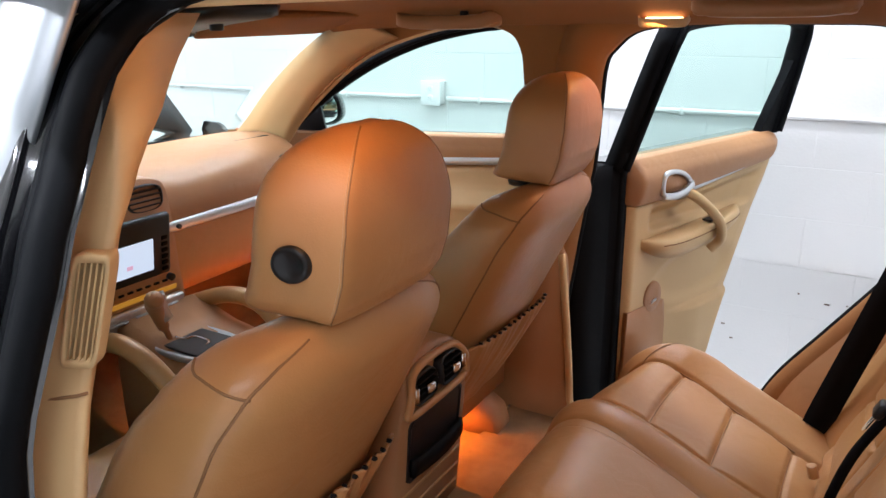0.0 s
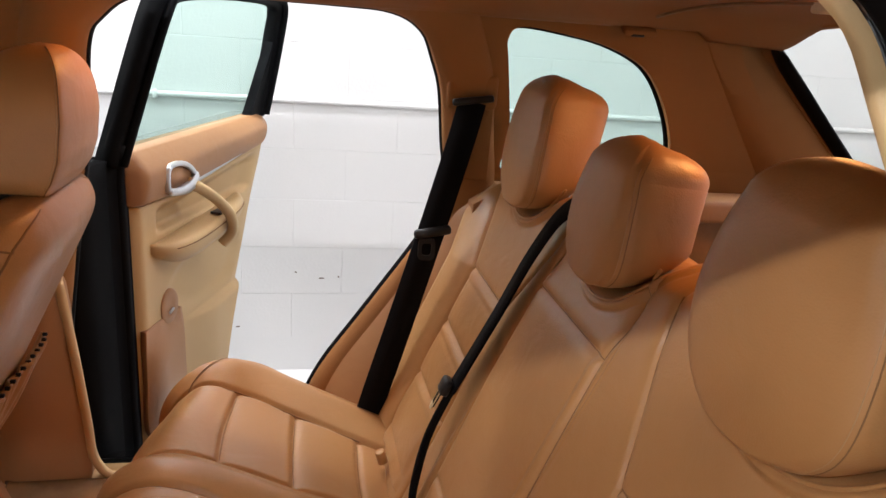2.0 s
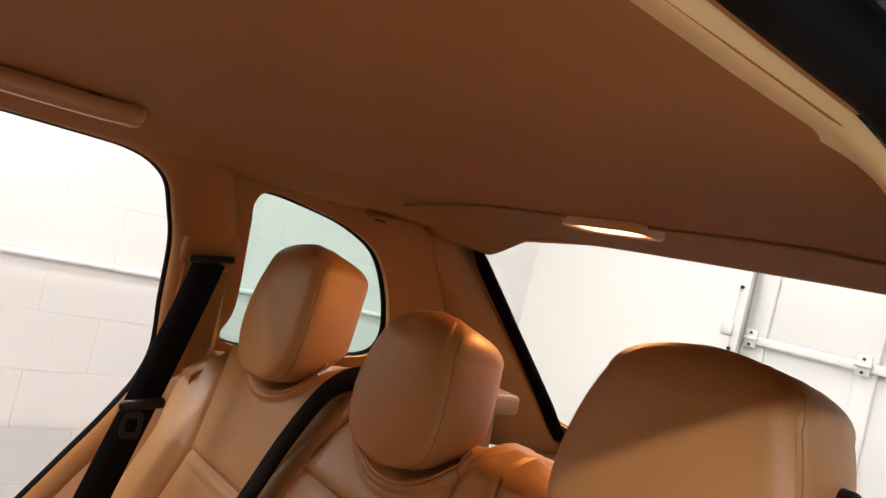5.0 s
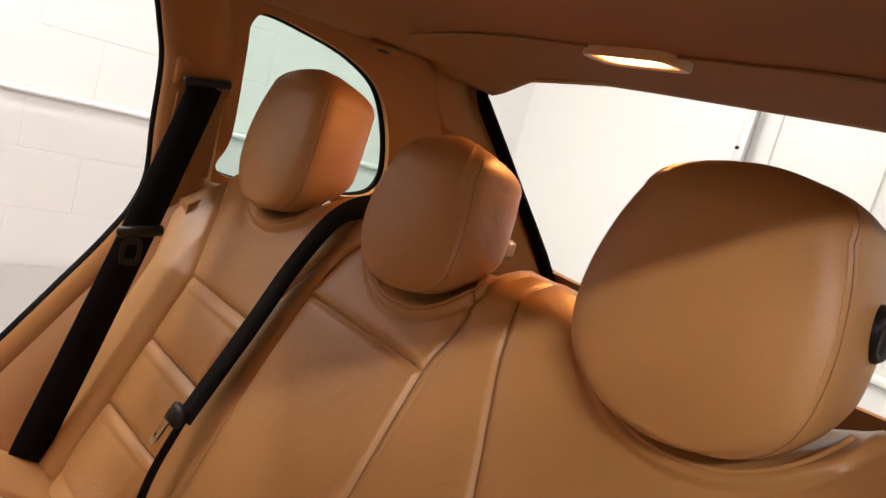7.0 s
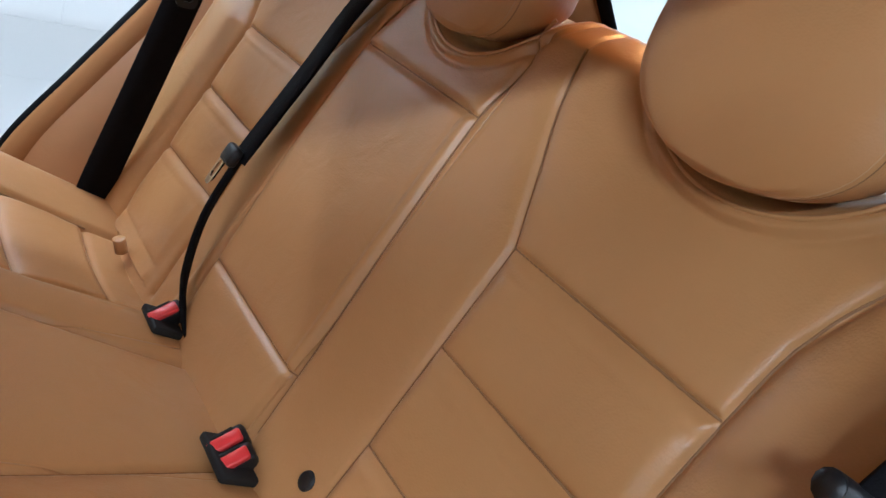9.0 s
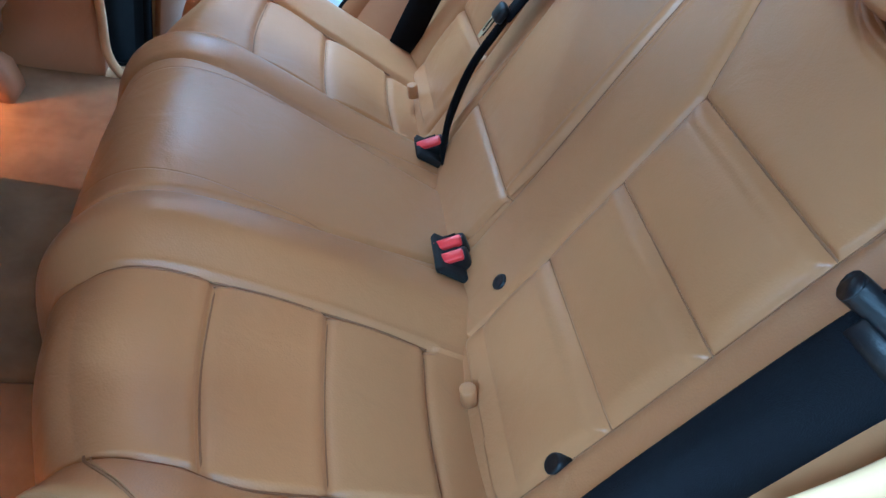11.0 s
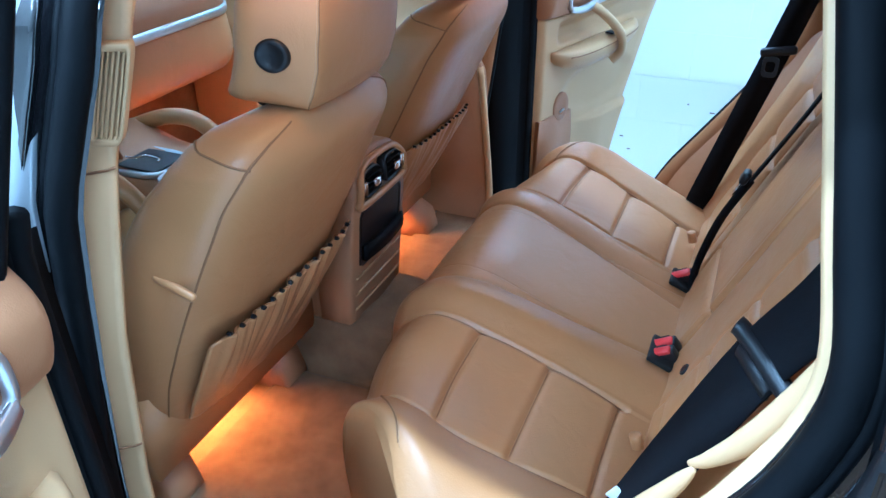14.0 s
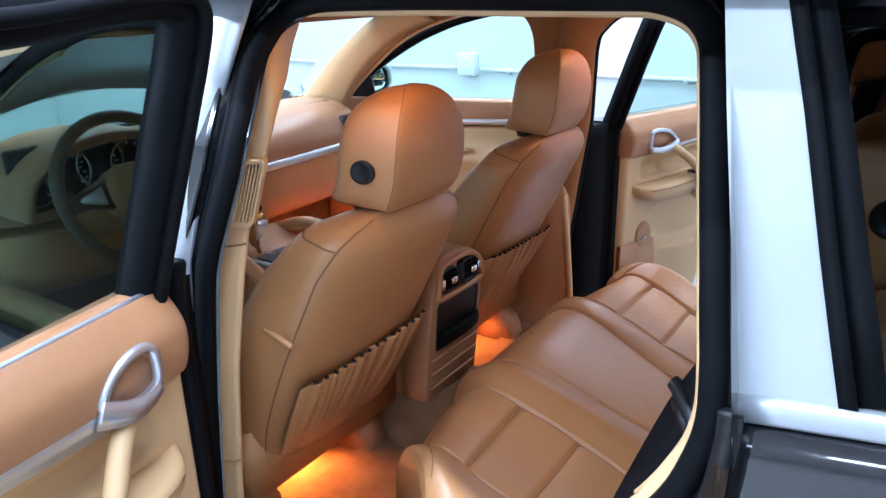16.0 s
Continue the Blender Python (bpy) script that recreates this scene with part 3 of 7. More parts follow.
for x0, x1 in ((-0.655, -0.150), (0.200, 0.690)):
    mat_line = curve([(x0, 0.10), (x0, 0.58), (x0 + 0.03, 0.62), (x1 - 0.03, 0.62), (x1, 0.58), (x1, 0.10)], 6)
    fmat = thing("floor_mat", "tan carpet floor mat with a bound edge darkened for its shadow line", "floor mat", ((x0 + x1) / 2, 0.36, 0.495), group="floor mats")
    part("mat_body", cut_plate([mat_line], lambda u, v, w: (u, v, 0.494 + w), 0.009), CARPET, fmat, smooth=False)
    # Dark binding that also holds the shadow line at the tunnel's foot.
    part("binding", tube(np.array([(u, v, 0.4985) for u, v in mat_line]), 0.0042, 6), DARKHIDE, fmat, "bound edge, darkened for the shadow line along it")
tagged(part("load_floor", block((1.34, 0.80, 0.06), (CX, -0.86, 0.86), 0.01), CARPET), "tan carpeted load floor", "carpet", kind="structure")
tagged(part("underbody", block((1.6, 4.3, 0.12), (CX, 0.35, 0.33), 0.02), DARK), "dark underbody of the car", "underbody", kind="structure")
for sign in (-1, 1):
    bay = [(-0.36, 0.86), (-0.36, 1.17), (-0.42, 1.205), (-0.80, 1.20), (-1.16, 1.17), (-1.18, 0.86)]
    b = part("load_bay_trim", cut_plate([bay], lambda u, v, w: (CX + sign * (0.63 + w), u, v), 0.08), BROWN, smooth=False)
    tagged(b, "brown load bay side panel with a cover rail", "trim", kind="structure")
    # the shelf on it that carries the load cover, with its clip
    s = part("cover_rail", block((0.10, 0.72, 0.05), (CX + sign * 0.60, -0.80, 1.185), 0.012), BROWN)
    tagged(s, "brown rail that carries the load cover", "rail", kind="structure")
    tagged(part("cover_clip", rod((CX + sign * 0.545, -0.74, 1.19), (CX + sign * 0.56, -0.74, 1.19), 0.022, 20), BROWN), "round brown clip on the load cover rail", "clip", group="load cover clips")

# The wheel-arch cover beside the bench, under the C pillar.
for sign in (-1, 1):
    c = curve([(-0.34, 1.17), (-0.305, 1.13), (-0.272, 1.065), (-0.225, 0.99), (-0.14, 0.865), (-0.055, 0.74), (-0.005, 0.63), (0.03, 0.545)], 5)
    rows = []
    for y, z in c:
        w = float(half(z)) - (0.026 * float(step(np.array(z), 0.95, 1.10)) if sign < 0 else 0.0)
        rows.append([(CX + sign * (w + 0.005), y, z), (CX + sign * (w - 0.012), y - 0.012, z + 0.012), (CX + sign * (w - 0.05), y - 0.035, z + 0.016),
                     (CX + sign * (w - 0.12), y - 0.10, z - 0.02), (CX + sign * (w - 0.15), y - 0.16, z - 0.10), (CX + sign * (w + 0.005), y - 0.14, z - 0.08)])
    # Passenger side gets brown for sand: shade is put into the colour.
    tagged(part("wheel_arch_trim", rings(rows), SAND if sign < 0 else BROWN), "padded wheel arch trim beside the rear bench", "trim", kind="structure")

# the two padded lobes of the side trim behind the belt
for words, line, width in (("lower padded lobe of the side trim beside the bench", [(-0.622, -0.246, 0.998), (-0.620, -0.236, 0.975), (-0.616, -0.209, 0.922), (-0.608, -0.170, 0.852), (-0.596, -0.125, 0.768)], [0.003, 0.009, 0.014, 0.016, 0.015]),
                            ("upper padded lobe of the side trim behind the belt", [(-0.614, -0.240, 0.996), (-0.622, -0.256, 1.014), (-0.631, -0.286, 1.060), (-0.638, -0.314, 1.121), (-0.642, -0.339, 1.188)], [0.003, 0.008, 0.013, 0.014, 0.013])):
    c = curve(line, 6)
    lobe = part("side_pad", sweep(c, ring_profile(1.0, 14, 0.7), up=(-0.8, 0.5, 0.3), scale=np.interp(np.linspace(0, 1, len(c)), np.linspace(0, 1, 5), width)), SAND)
    tagged(lobe, words, "trim", kind="structure")

# carpeted bulkhead under the dashboard and the lining at the feet
rows = [[(x, 1.50 + 0.16 * max(0.0, 0.62 - z) * -1 + o, z) for z in np.linspace(0.36, 1.07, 16)] + [(x, 1.62, 1.07), (x, 1.62, 0.36)] for o in (0.03,) for x in np.linspace(-0.72, 0.77, 30)]
tagged(part("bulkhead", rings(rows), CARPET), "tan carpeted bulkhead under the dashboard", "carpet", kind="structure")
for sign, reach in ((-1, 0.70), (1, 0.685)):
    tagged(part("kick_panel", block((0.03, 0.26, 0.52), (CX + sign * reach, 1.395, 0.70), 0.008), SAND), "sand-coloured trim panel beside the front footwell", "trim", kind="structure")
# ---- the rear bench ----
def bench_cushion():
    base = curve([(-0.27, 0.655), (-0.20, 0.682), (-0.124, 0.711), (0.0, 0.76), (0.10, 0.800), (0.17, 0.824), (0.225, 0.826), (0.268, 0.80), (0.293, 0.755), (0.30, 0.69), (0.295, 0.60), (0.28, 0.52)], 22)
    d = np.gradient(base, axis=0)
    d /= np.linalg.norm(d, axis=1)[:, None]
    normal = np.stack([-d[:, 1], d[:, 0]], 1)
    s = np.concatenate([[0], np.cumsum(np.linalg.norm(np.diff(base, axis=0), axis=1))])
    s0 = s[np.argmin(np.hypot(base[:, 0], base[:, 1] - 0.76))]
    s = s - s0                      # 0 at the middle seam, forward positive
    mid = lambda q: 0.125 + 0.16 * np.clip(q, -0.2, 0.3)
    inner = lambda q: 0.250 + 0.10 * np.clip(q, 0, 0.3)
    outer = lambda q: 0.488 + 0.16 * np.clip(q, -0.2, 0.3) + 0.25 * np.clip(q - 0.16, 0, 0.2)
    seams = (0.136, 0.0, -0.134)

    def skin(X, j):
        q = s[j]
        a = abs(X)
        m, i, o = mid(q), inner(q), outer(q)
        h = 0.0
        if a < m:
            h = 0.014 + 0.004 * (1 - (a / m) ** 2)
        elif a < i:
            t = (a - m) / (i - m)
            h = 0.014 * (1 - step(t, 0.45, 1.0)) + 0.012 * math.sin(math.pi * min(1, t * 1.1))
        elif a < o:
            t = (a - i) / (o - i)
            h = -0.004 - 0.008 * math.sin(math.pi * t) + 0.004 * abs(math.sin(math.pi * (q + 0.134) / 0.136)) * (1 if q > -0.134 else 0)
        else:
            t = (a - o) / 0.13
            h = 0.026 * math.sin(math.pi * min(t, 1.0) * 0.62) - 0.11 * max(0, t - 0.55) ** 2
        groove = 0
        groove += 0.007 * math.exp(-((a - m) / 0.0045) ** 2) + 0.007 * math.exp(-((a - i) / 0.0045) ** 2) * (1 if q > -0.15 else 0) + 0.007 * math.exp(-((a - o) / 0.0045) ** 2)
        if i < a < o:
            for k in seams:
                groove += 0.0045 * math.exp(-((q - k) / 0.0042) ** 2) + 0.002 * math.exp(-((q - k) / 0.012) ** 2) - 0.0018 * math.exp(-((q - k - 0.013) / 0.008) ** 2)
        return h - groove

    def plan(x, j):
        return CX + x * (1 - 0.23 * float(step(np.array(s[j]), 0.06, 0.33)) * (abs(x) / 0.665) ** 3)

    pull = np.array([float(step(np.array(v), 0.02, 0.27)) for v in s])

    def draw_back(x, j):
        return -0.050 * float(step(np.array(abs(x)), 0.34, 0.64)) * pull[j]

    def band(lo, hi, n):
        X = np.linspace(lo, hi, n)
        rows = []
        for x in X:
            pts = [(plan(x, j), base[j, 0] + normal[j, 0] * skin(x, j) + draw_back(x, j), base[j, 1] + normal[j, 1] * skin(x, j)) for j in range(len(base))]
            drop = max(0, (abs(x) - 0.60) / 0.06)
            pts += [(plan(x, len(base) - 1), 0.20, 0.52), (CX + x, -0.25, 0.52), (CX + x, -0.29, 0.60)]
            rows.append(pts)
        return rings(rows)

    def seam_line(f, a, b):
        out = []
        for j in range(len(base)):
            if a <= s[j] <= b:
                x = f(s[j])
                out.append((plan(x, j), base[j, 0] + normal[j, 0] * (skin(x, j) + 0.0008) + draw_back(x, j), base[j, 1] + normal[j, 1] * (skin(x, j) + 0.0008)))
        return np.array(out)

    bench = thing("rear_bench", "tan leather rear bench seat with stitched panels", "car seat", (CX, 0.0, 0.52))
    for lo, hi, n, word in ((-0.665, -0.125, 250, "left"), (-0.125, 0.125, 90, "middle"), (0.125, 0.665, 200, "right")):
        part("seat_cushion", band(lo, hi, n), LEATHER, bench)
    for sg in (-1, 1):
        for f, a, b in ((mid, -0.2, 0.33), (inner, -0.14, 0.33), (outer, -0.14, 0.36)):
            part("seam", tube(seam_line(lambda q: sg * f(q), a, b), 0.0016, 5), SEAMDARK, bench)
    for sg in (-1, 1):
        for k in seams:
            j = int(np.argmin(np.abs(s - k)))
            X = np.linspace(inner(k) + 0.004, outer(k) - 0.004, 16)
            part("seam", tube(np.array([(plan(sg * x, j), base[j, 0] + normal[j, 0] * (skin(x, j) + 0.0004) + draw_back(x, j), base[j, 1] + normal[j, 1] * (skin(x, j) + 0.0004)) for x in X]), 0.0012, 5), SEAMDARK, bench)
        for gap in (0.0, 0.006):
            welt = []
            for t in np.linspace(0, 1, 30):
                x = 0.548 + 0.11 * t
                j = int(np.argmin(np.abs(s - (0.262 - gap - 0.10 * t ** 1.5))))
                welt.append((plan(sg * x, j), base[j, 0] + normal[j, 0] * (skin(x, j) + 0.0006) + draw_back(x, j), base[j, 1] + normal[j, 1] * (skin(x, j) + 0.0006)))
            part("seam" if not gap else "stitching", tube(curve(welt[::5], 6), 0.0014 if not gap else 0.0007, 5), SEAMDARK if not gap else PALETHREAD, bench)
    # rolled leather loops of the child-seat anchors
    for x in (-0.305, 0.42):
        part("anchor_tab", rod((x, -0.168, 0.702), (x, -0.160, 0.728), 0.010, 16), LEATHER, bench, "rolled leather loop over a seat anchor")
    return bench


def bench_back(bench):
    heads = ((-0.323, 0.119, 1.228, 1.334), (0.075, 0.097, 1.222, 1.310), (0.455, 0.113, 1.226, 1.330))
    panel_l_in = [(-0.198, 0.70), (-0.194, 0.84), (-0.188, 0.956), (-0.183, 1.07), (-0.150, 1.13), (-0.112, 1.20), (-0.089, 1.27), (-0.086, 1.33)]
    panel_l_out = [(-0.44, 0.70), (-0.445, 0.95), (-0.447, 1.076), (-0.452, 1.143), (-0.475, 1.207), (-0.52, 1.26), (-0.60, 1.30)]
    mid_l = [(-0.055, 0.74), (-0.050, 0.816), (-0.038, 1.0), (-0.030, 1.15), (-0.038, 1.222), (-0.02, 1.28), (0.01, 1.31)]
    mid_r = [(0.205, 0.74), (0.215, 0.815), (0.236, 1.0), (0.236, 1.15), (0.225, 1.21), (0.19, 1.26)]
    panel_r_in = [(0.30, 0.70), (0.31, 0.855), (0.322, 0.954), (0.32, 1.069), (0.29, 1.14), (0.26, 1.21), (0.25, 1.29)]
    panel_r_out = [(0.53, 0.70), (0.536, 0.843), (0.544, 0.954), (0.552, 1.066), (0.60, 1.15), (0.66, 1.24)]
    cross = [[(-0.445, 1.072), (-0.183, 1.07)], [(-0.445, 0.955), (-0.188, 0.956)], [(-0.443, 0.842), (-0.194, 0.84)],
             [(0.322, 1.069), (0.552, 1.066)], [(0.322, 0.954), (0.544, 0.954)], [(0.31, 0.852), (0.536, 0.843)],
             [(-0.030, 1.15), (0.236, 1.149)], [(-0.050, 0.816), (0.213, 0.815)]]
    lines = [panel_l_in, panel_l_out, mid_l, mid_r, panel_r_in, panel_r_out] + cross
    inset = [[(ax + 0.012, az), (bx - 0.012, bz)] for (ax, az), (bx, bz) in cross[:6]]
    welts = [[(x, z - 0.009) for x, z in line] for line in inset] + [[(x + 0.010, z) for x, z in mid_l[1:4]]]
    folds = [[(x, z - 0.019) for x, z in line] for line in inset] + [[(x + 0.020, z) for x, z in mid_l[1:4]]]

    def top(x):
        z = 1.284
        for c, w, low, mid in heads:
            z -= (0.034 if w > 0.1 else 0.030) * max(0, 1 - (abs(x - c) / (w + 0.012)) ** 2.6)
        X = abs(x - CX)
        z -= 0.10 * max(0, (X - 0.56) / 0.10) ** 2.2
        return z

    zs = np.concatenate([np.linspace(0, 0.94, 250), 1 - 0.06 * (1 - np.linspace(0, 1, 16)[1:]) ** 2])
    xs_all = {"left": np.linspace(-0.64, -0.045, 300), "middle": np.linspace(-0.045, 0.228, 150), "right": np.linspace(0.228, 0.69, 230)}

    def front(x, z):
        y = -0.347 - 0.447 * (z - 1.07)
        h = 0.0
        h = h + 0.006 * step(x, -0.052, -0.034) * (1 - step(x, 0.225, 0.245)) * (1 - step(z, 1.16, 1.20))
        out_l = np.interp(z, [p[1] for p in panel_l_out], [p[0] for p in panel_l_out])
        out_r = np.interp(z, [p[1] for p in panel_r_out], [p[0] for p in panel_r_out])
        t = (out_l - x) / 0.12
        h = h + 0.03 * np.sin(np.pi * np.clip(t, 0, 1) * 0.6) * (t > 0) - 0.14 * np.clip(t - 0.7, 0, 2) ** 2
        t = (x - out_r) / 0.12
        h = h + 0.03 * np.sin(np.pi * np.clip(t, 0, 1) * 0.6) * (t > 0) - 0.14 * np.clip(t - 0.7, 0, 2) ** 2
        # quilted swell of the panels, the collars at the headrests
        inside_l = step(x, -0.447, -0.42) * (1 - step(x, -0.21, -0.183))
        inside_r = step(x, 0.32, 0.345) * (1 - step(x, 0.52, 0.548))
        swell = np.abs(np.sin(np.pi * (z - 0.842) / 0.114)) ** 0.6 * (z < 1.072) * (z > 0.70)
        h = h + 0.006 * swell * (inside_l + inside_r)
        h = h - 0.0055 * near(x, z, lines, 0.0038) - 0.0035 * near(x, z, lines, 0.011)
        # the padded welt beside each cross seam, closed by a second, softer crease
        h = h + 0.0016 * near(x, z, welts, 0.008) - 0.0012 * near(x, z, folds, 0.005)
        for c, w, low, mid in heads:
            r = np.hypot((x - c) / (w + 0.024), np.clip((mid - z) / (mid - low + 0.024), 0, 9))
            h = h - 0.022 * (1 - step(r, 0.87, 0.96)) + 0.007 * np.exp(-((r - 1.03) / 0.045) ** 2) - 0.0025 * np.exp(-((r - 1.12) / 0.022) ** 2)
        return y + h

    back = bench
    for word, X in xs_all.items():
        rows = []
        for x in X:
            t = top(x)
            z = 0.655 + (t - 0.655) * zs
            y = front(np.full(z.shape, x), z)
            roll = np.clip((zs - 0.955) / 0.045, 0, 1)
            y = y - 0.045 * roll ** 2
            pts = [(x, b, a) for a, b in zip(z, y)]
            yt = y[-1]
            pts += [(x, yt - 0.02, t + 0.001), (x, yt - 0.05, t - 0.006), (x, yt - 0.065, t - 0.03), (x, -0.40, 0.80), (x, -0.34, 0.655)]
            rows.append(pts)
        part("back_cushion", rings(rows), LEATHER, back)
    for line in lines:
        c = curve(line, 8) if len(line) > 2 else np.linspace(line[0], line[1], 24)
        pts = []
        for x, z in c:
            if z < top(x) - 0.02 and z > 0.68:
                pts.append((x, float(front(np.array([x]), np.array([z]))[0]) + 0.001, z))
        if len(pts) > 3:
            part("seam", tube(np.array(pts) - (0, 0.0012, 0), 0.0015, 5, up=(0, 1, 0)), SEAMDARK, back)
    # collar piping round each headrest
    for c, w, low, mid in heads:
        pts = []
        for a in np.linspace(-1.25, 1.25, 60):
            x = c + (w + 0.024) * 0.985 * math.sin(a)
            z = mid - (mid - low + 0.024) * 0.985 * math.cos(a)
            if z < top(x) + 0.004:
                pts.append((x, float(front(np.array([x]), np.array([z]))[0]) + 0.001, z))
        part("collar_piping", tube(np.array(pts), 0.0026, 6, up=(0, 1, 0)), LEATHER, back)
    for bx, by, bz in ((-0.166, -0.212, 0.772), (-0.440, -0.214, 0.783)):
        part("latch_button", rings([[(bx + 0.011 * k * math.cos(a), by + d + 0.45 * -0.011 * k * math.sin(a), bz + 0.010 * k * math.sin(a)) for a in np.linspace(0, 2 * math.pi, 20, endpoint=False)] for k, d in ((1, -0.012), (1, 0.001), (0.85, 0.0025), (0.5, 0.001))]), DARK, back, "small round black button")
    return back


def headrest(name, cx, y_front, z0, z1, width, depth, lean, label, mat):
    """A shield-shaped rear headrest: a flat front pad with a crease round it, straight sides, a flat top."""
    rest = thing(name, label, "headrest", (cx, y_front - depth / 2, z0), group="headrests")
    T = [0.0, 0.012, 0.03, 0.06, 0.10, 0.16, 0.24, 0.34, 0.46, 0.60, 0.74, 0.84, 0.91, 0.96, 1.0]
    F = [0.10, 0.26, 0.42, 0.58, 0.71, 0.83, 0.925, 0.98, 1.0, 0.992, 0.955, 0.915, 0.878, 0.848, 0.82]
    fillet = 0.038
    levels = [(z0 + (z1 - fillet - z0) * t, 0.5 * width * float(f), 0.0) for t, f in curve(list(zip(T, F)), 5)]
    for a in np.linspace(0, math.pi / 2, 9)[1:]:
        levels.append((z1 - fillet + fillet * math.sin(a), 0.5 * width * F[-1], fillet * (1 - math.cos(a))))
    rows = []
    for z, w, cut in levels:
        t = min(1.0, (z - z0) / (z1 - z0))
        face = y_front + lean * (z - z0) + 0.008 * math.sin(math.pi * t) - cut
        d = depth * (0.50 + 0.50 * float(step(np.array(t), 0.02, 0.34))) - 2 * cut
        w = w - 1.25 * cut
        b = 0.013 * min(1.0, w / 0.06)
        k = min(1.0, w / 0.04)
        side = [(0.0, b), (0.45 * w, 0.86 * b), (0.76 * w, 0.45 * b), (w - 0.012 * k, 0.0), (w - 0.004 * k, -0.006 * k), (w, -0.018 * k), (w * 1.0, -0.32 * d), (w * 0.965, -0.58 * d), (w * 0.87, -0.80 * d), (w * 0.68, -0.95 * d), (w * 0.33, -d)]
        line = side + [(0.0, -d)] + [(-x, y) for x, y in side[:0:-1]]
        dome = 0.007 * (cut / fillet)
        fall = 0.020 * float(step(np.array(t), 0.45, 1.0))
        rows.append([(cx + x, face + y, z + dome * (1 - (x / (w + 1e-6)) ** 2) - fall * min(1.0, max(0.0, -y / (d + 1e-6))) ** 1.5) for x, y in curve(line, 4, True)])
    part("cushion", rings(rows), mat, rest)
    return rest, rows


def stitched(rest, rows, index, mat=None, r=0.0009, lo=3, hi=30):
    pts = np.array([rows[i][index] for i in range(lo, hi)])
    part("seam", tube(pts, r, 5), mat or PALETHREAD, rest)


bench_back(bench_cushion())
for cx, width, z0, z1, y, d in ((-0.323, 0.238, 1.224, 1.462, -0.372, 0.172), (0.075, 0.194, 1.220, 1.414, -0.384, 0.120), (0.455, 0.226, 1.224, 1.456, -0.385, 0.122)):
    rest, rows = headrest("rear_headrest", cx, y, z0, z1, width, d, -0.13, "padded tan leather rear headrest", HIDE)
    for index in (17, 71):
        stitched(rest, rows, index, SEAMDARK, 0.0007, lo=2, hi=len(rows) - 4)
        stitched(rest, rows, index + (-2 if index < 40 else 2), PALETHREAD, 0.0005, lo=8, hi=len(rows) - 6)
    for dx in (-0.045, 0.045):
        part("post", rod((cx + dx, y - 0.08, 1.13), (cx + dx, y - 0.09, z0 + 0.04), 0.006, 10), CHROME, rest)
    part("post_cover", block((0.11, 0.03, 0.016), (cx, y - 0.095, 1.240), 0.005), DARK, rest, "black plastic guide under the headrest")
    if cx < -0.2:
        px, py, pz = cx - 0.5 * width + 0.006, y - 0.090, 1.362
        part("knob", rings([[(px - o, py + r * math.cos(a), pz + r * math.sin(a)) for a in np.linspace(0, 2 * math.pi, 28, endpoint=False)] for r, o in ((0.0235, -0.02), (0.0235, 0.006), (0.021, 0.009), (0.017, 0.008), (0.015, 0.005), (0.001, 0.005))]), DARK, rest, "round black adjuster knob")


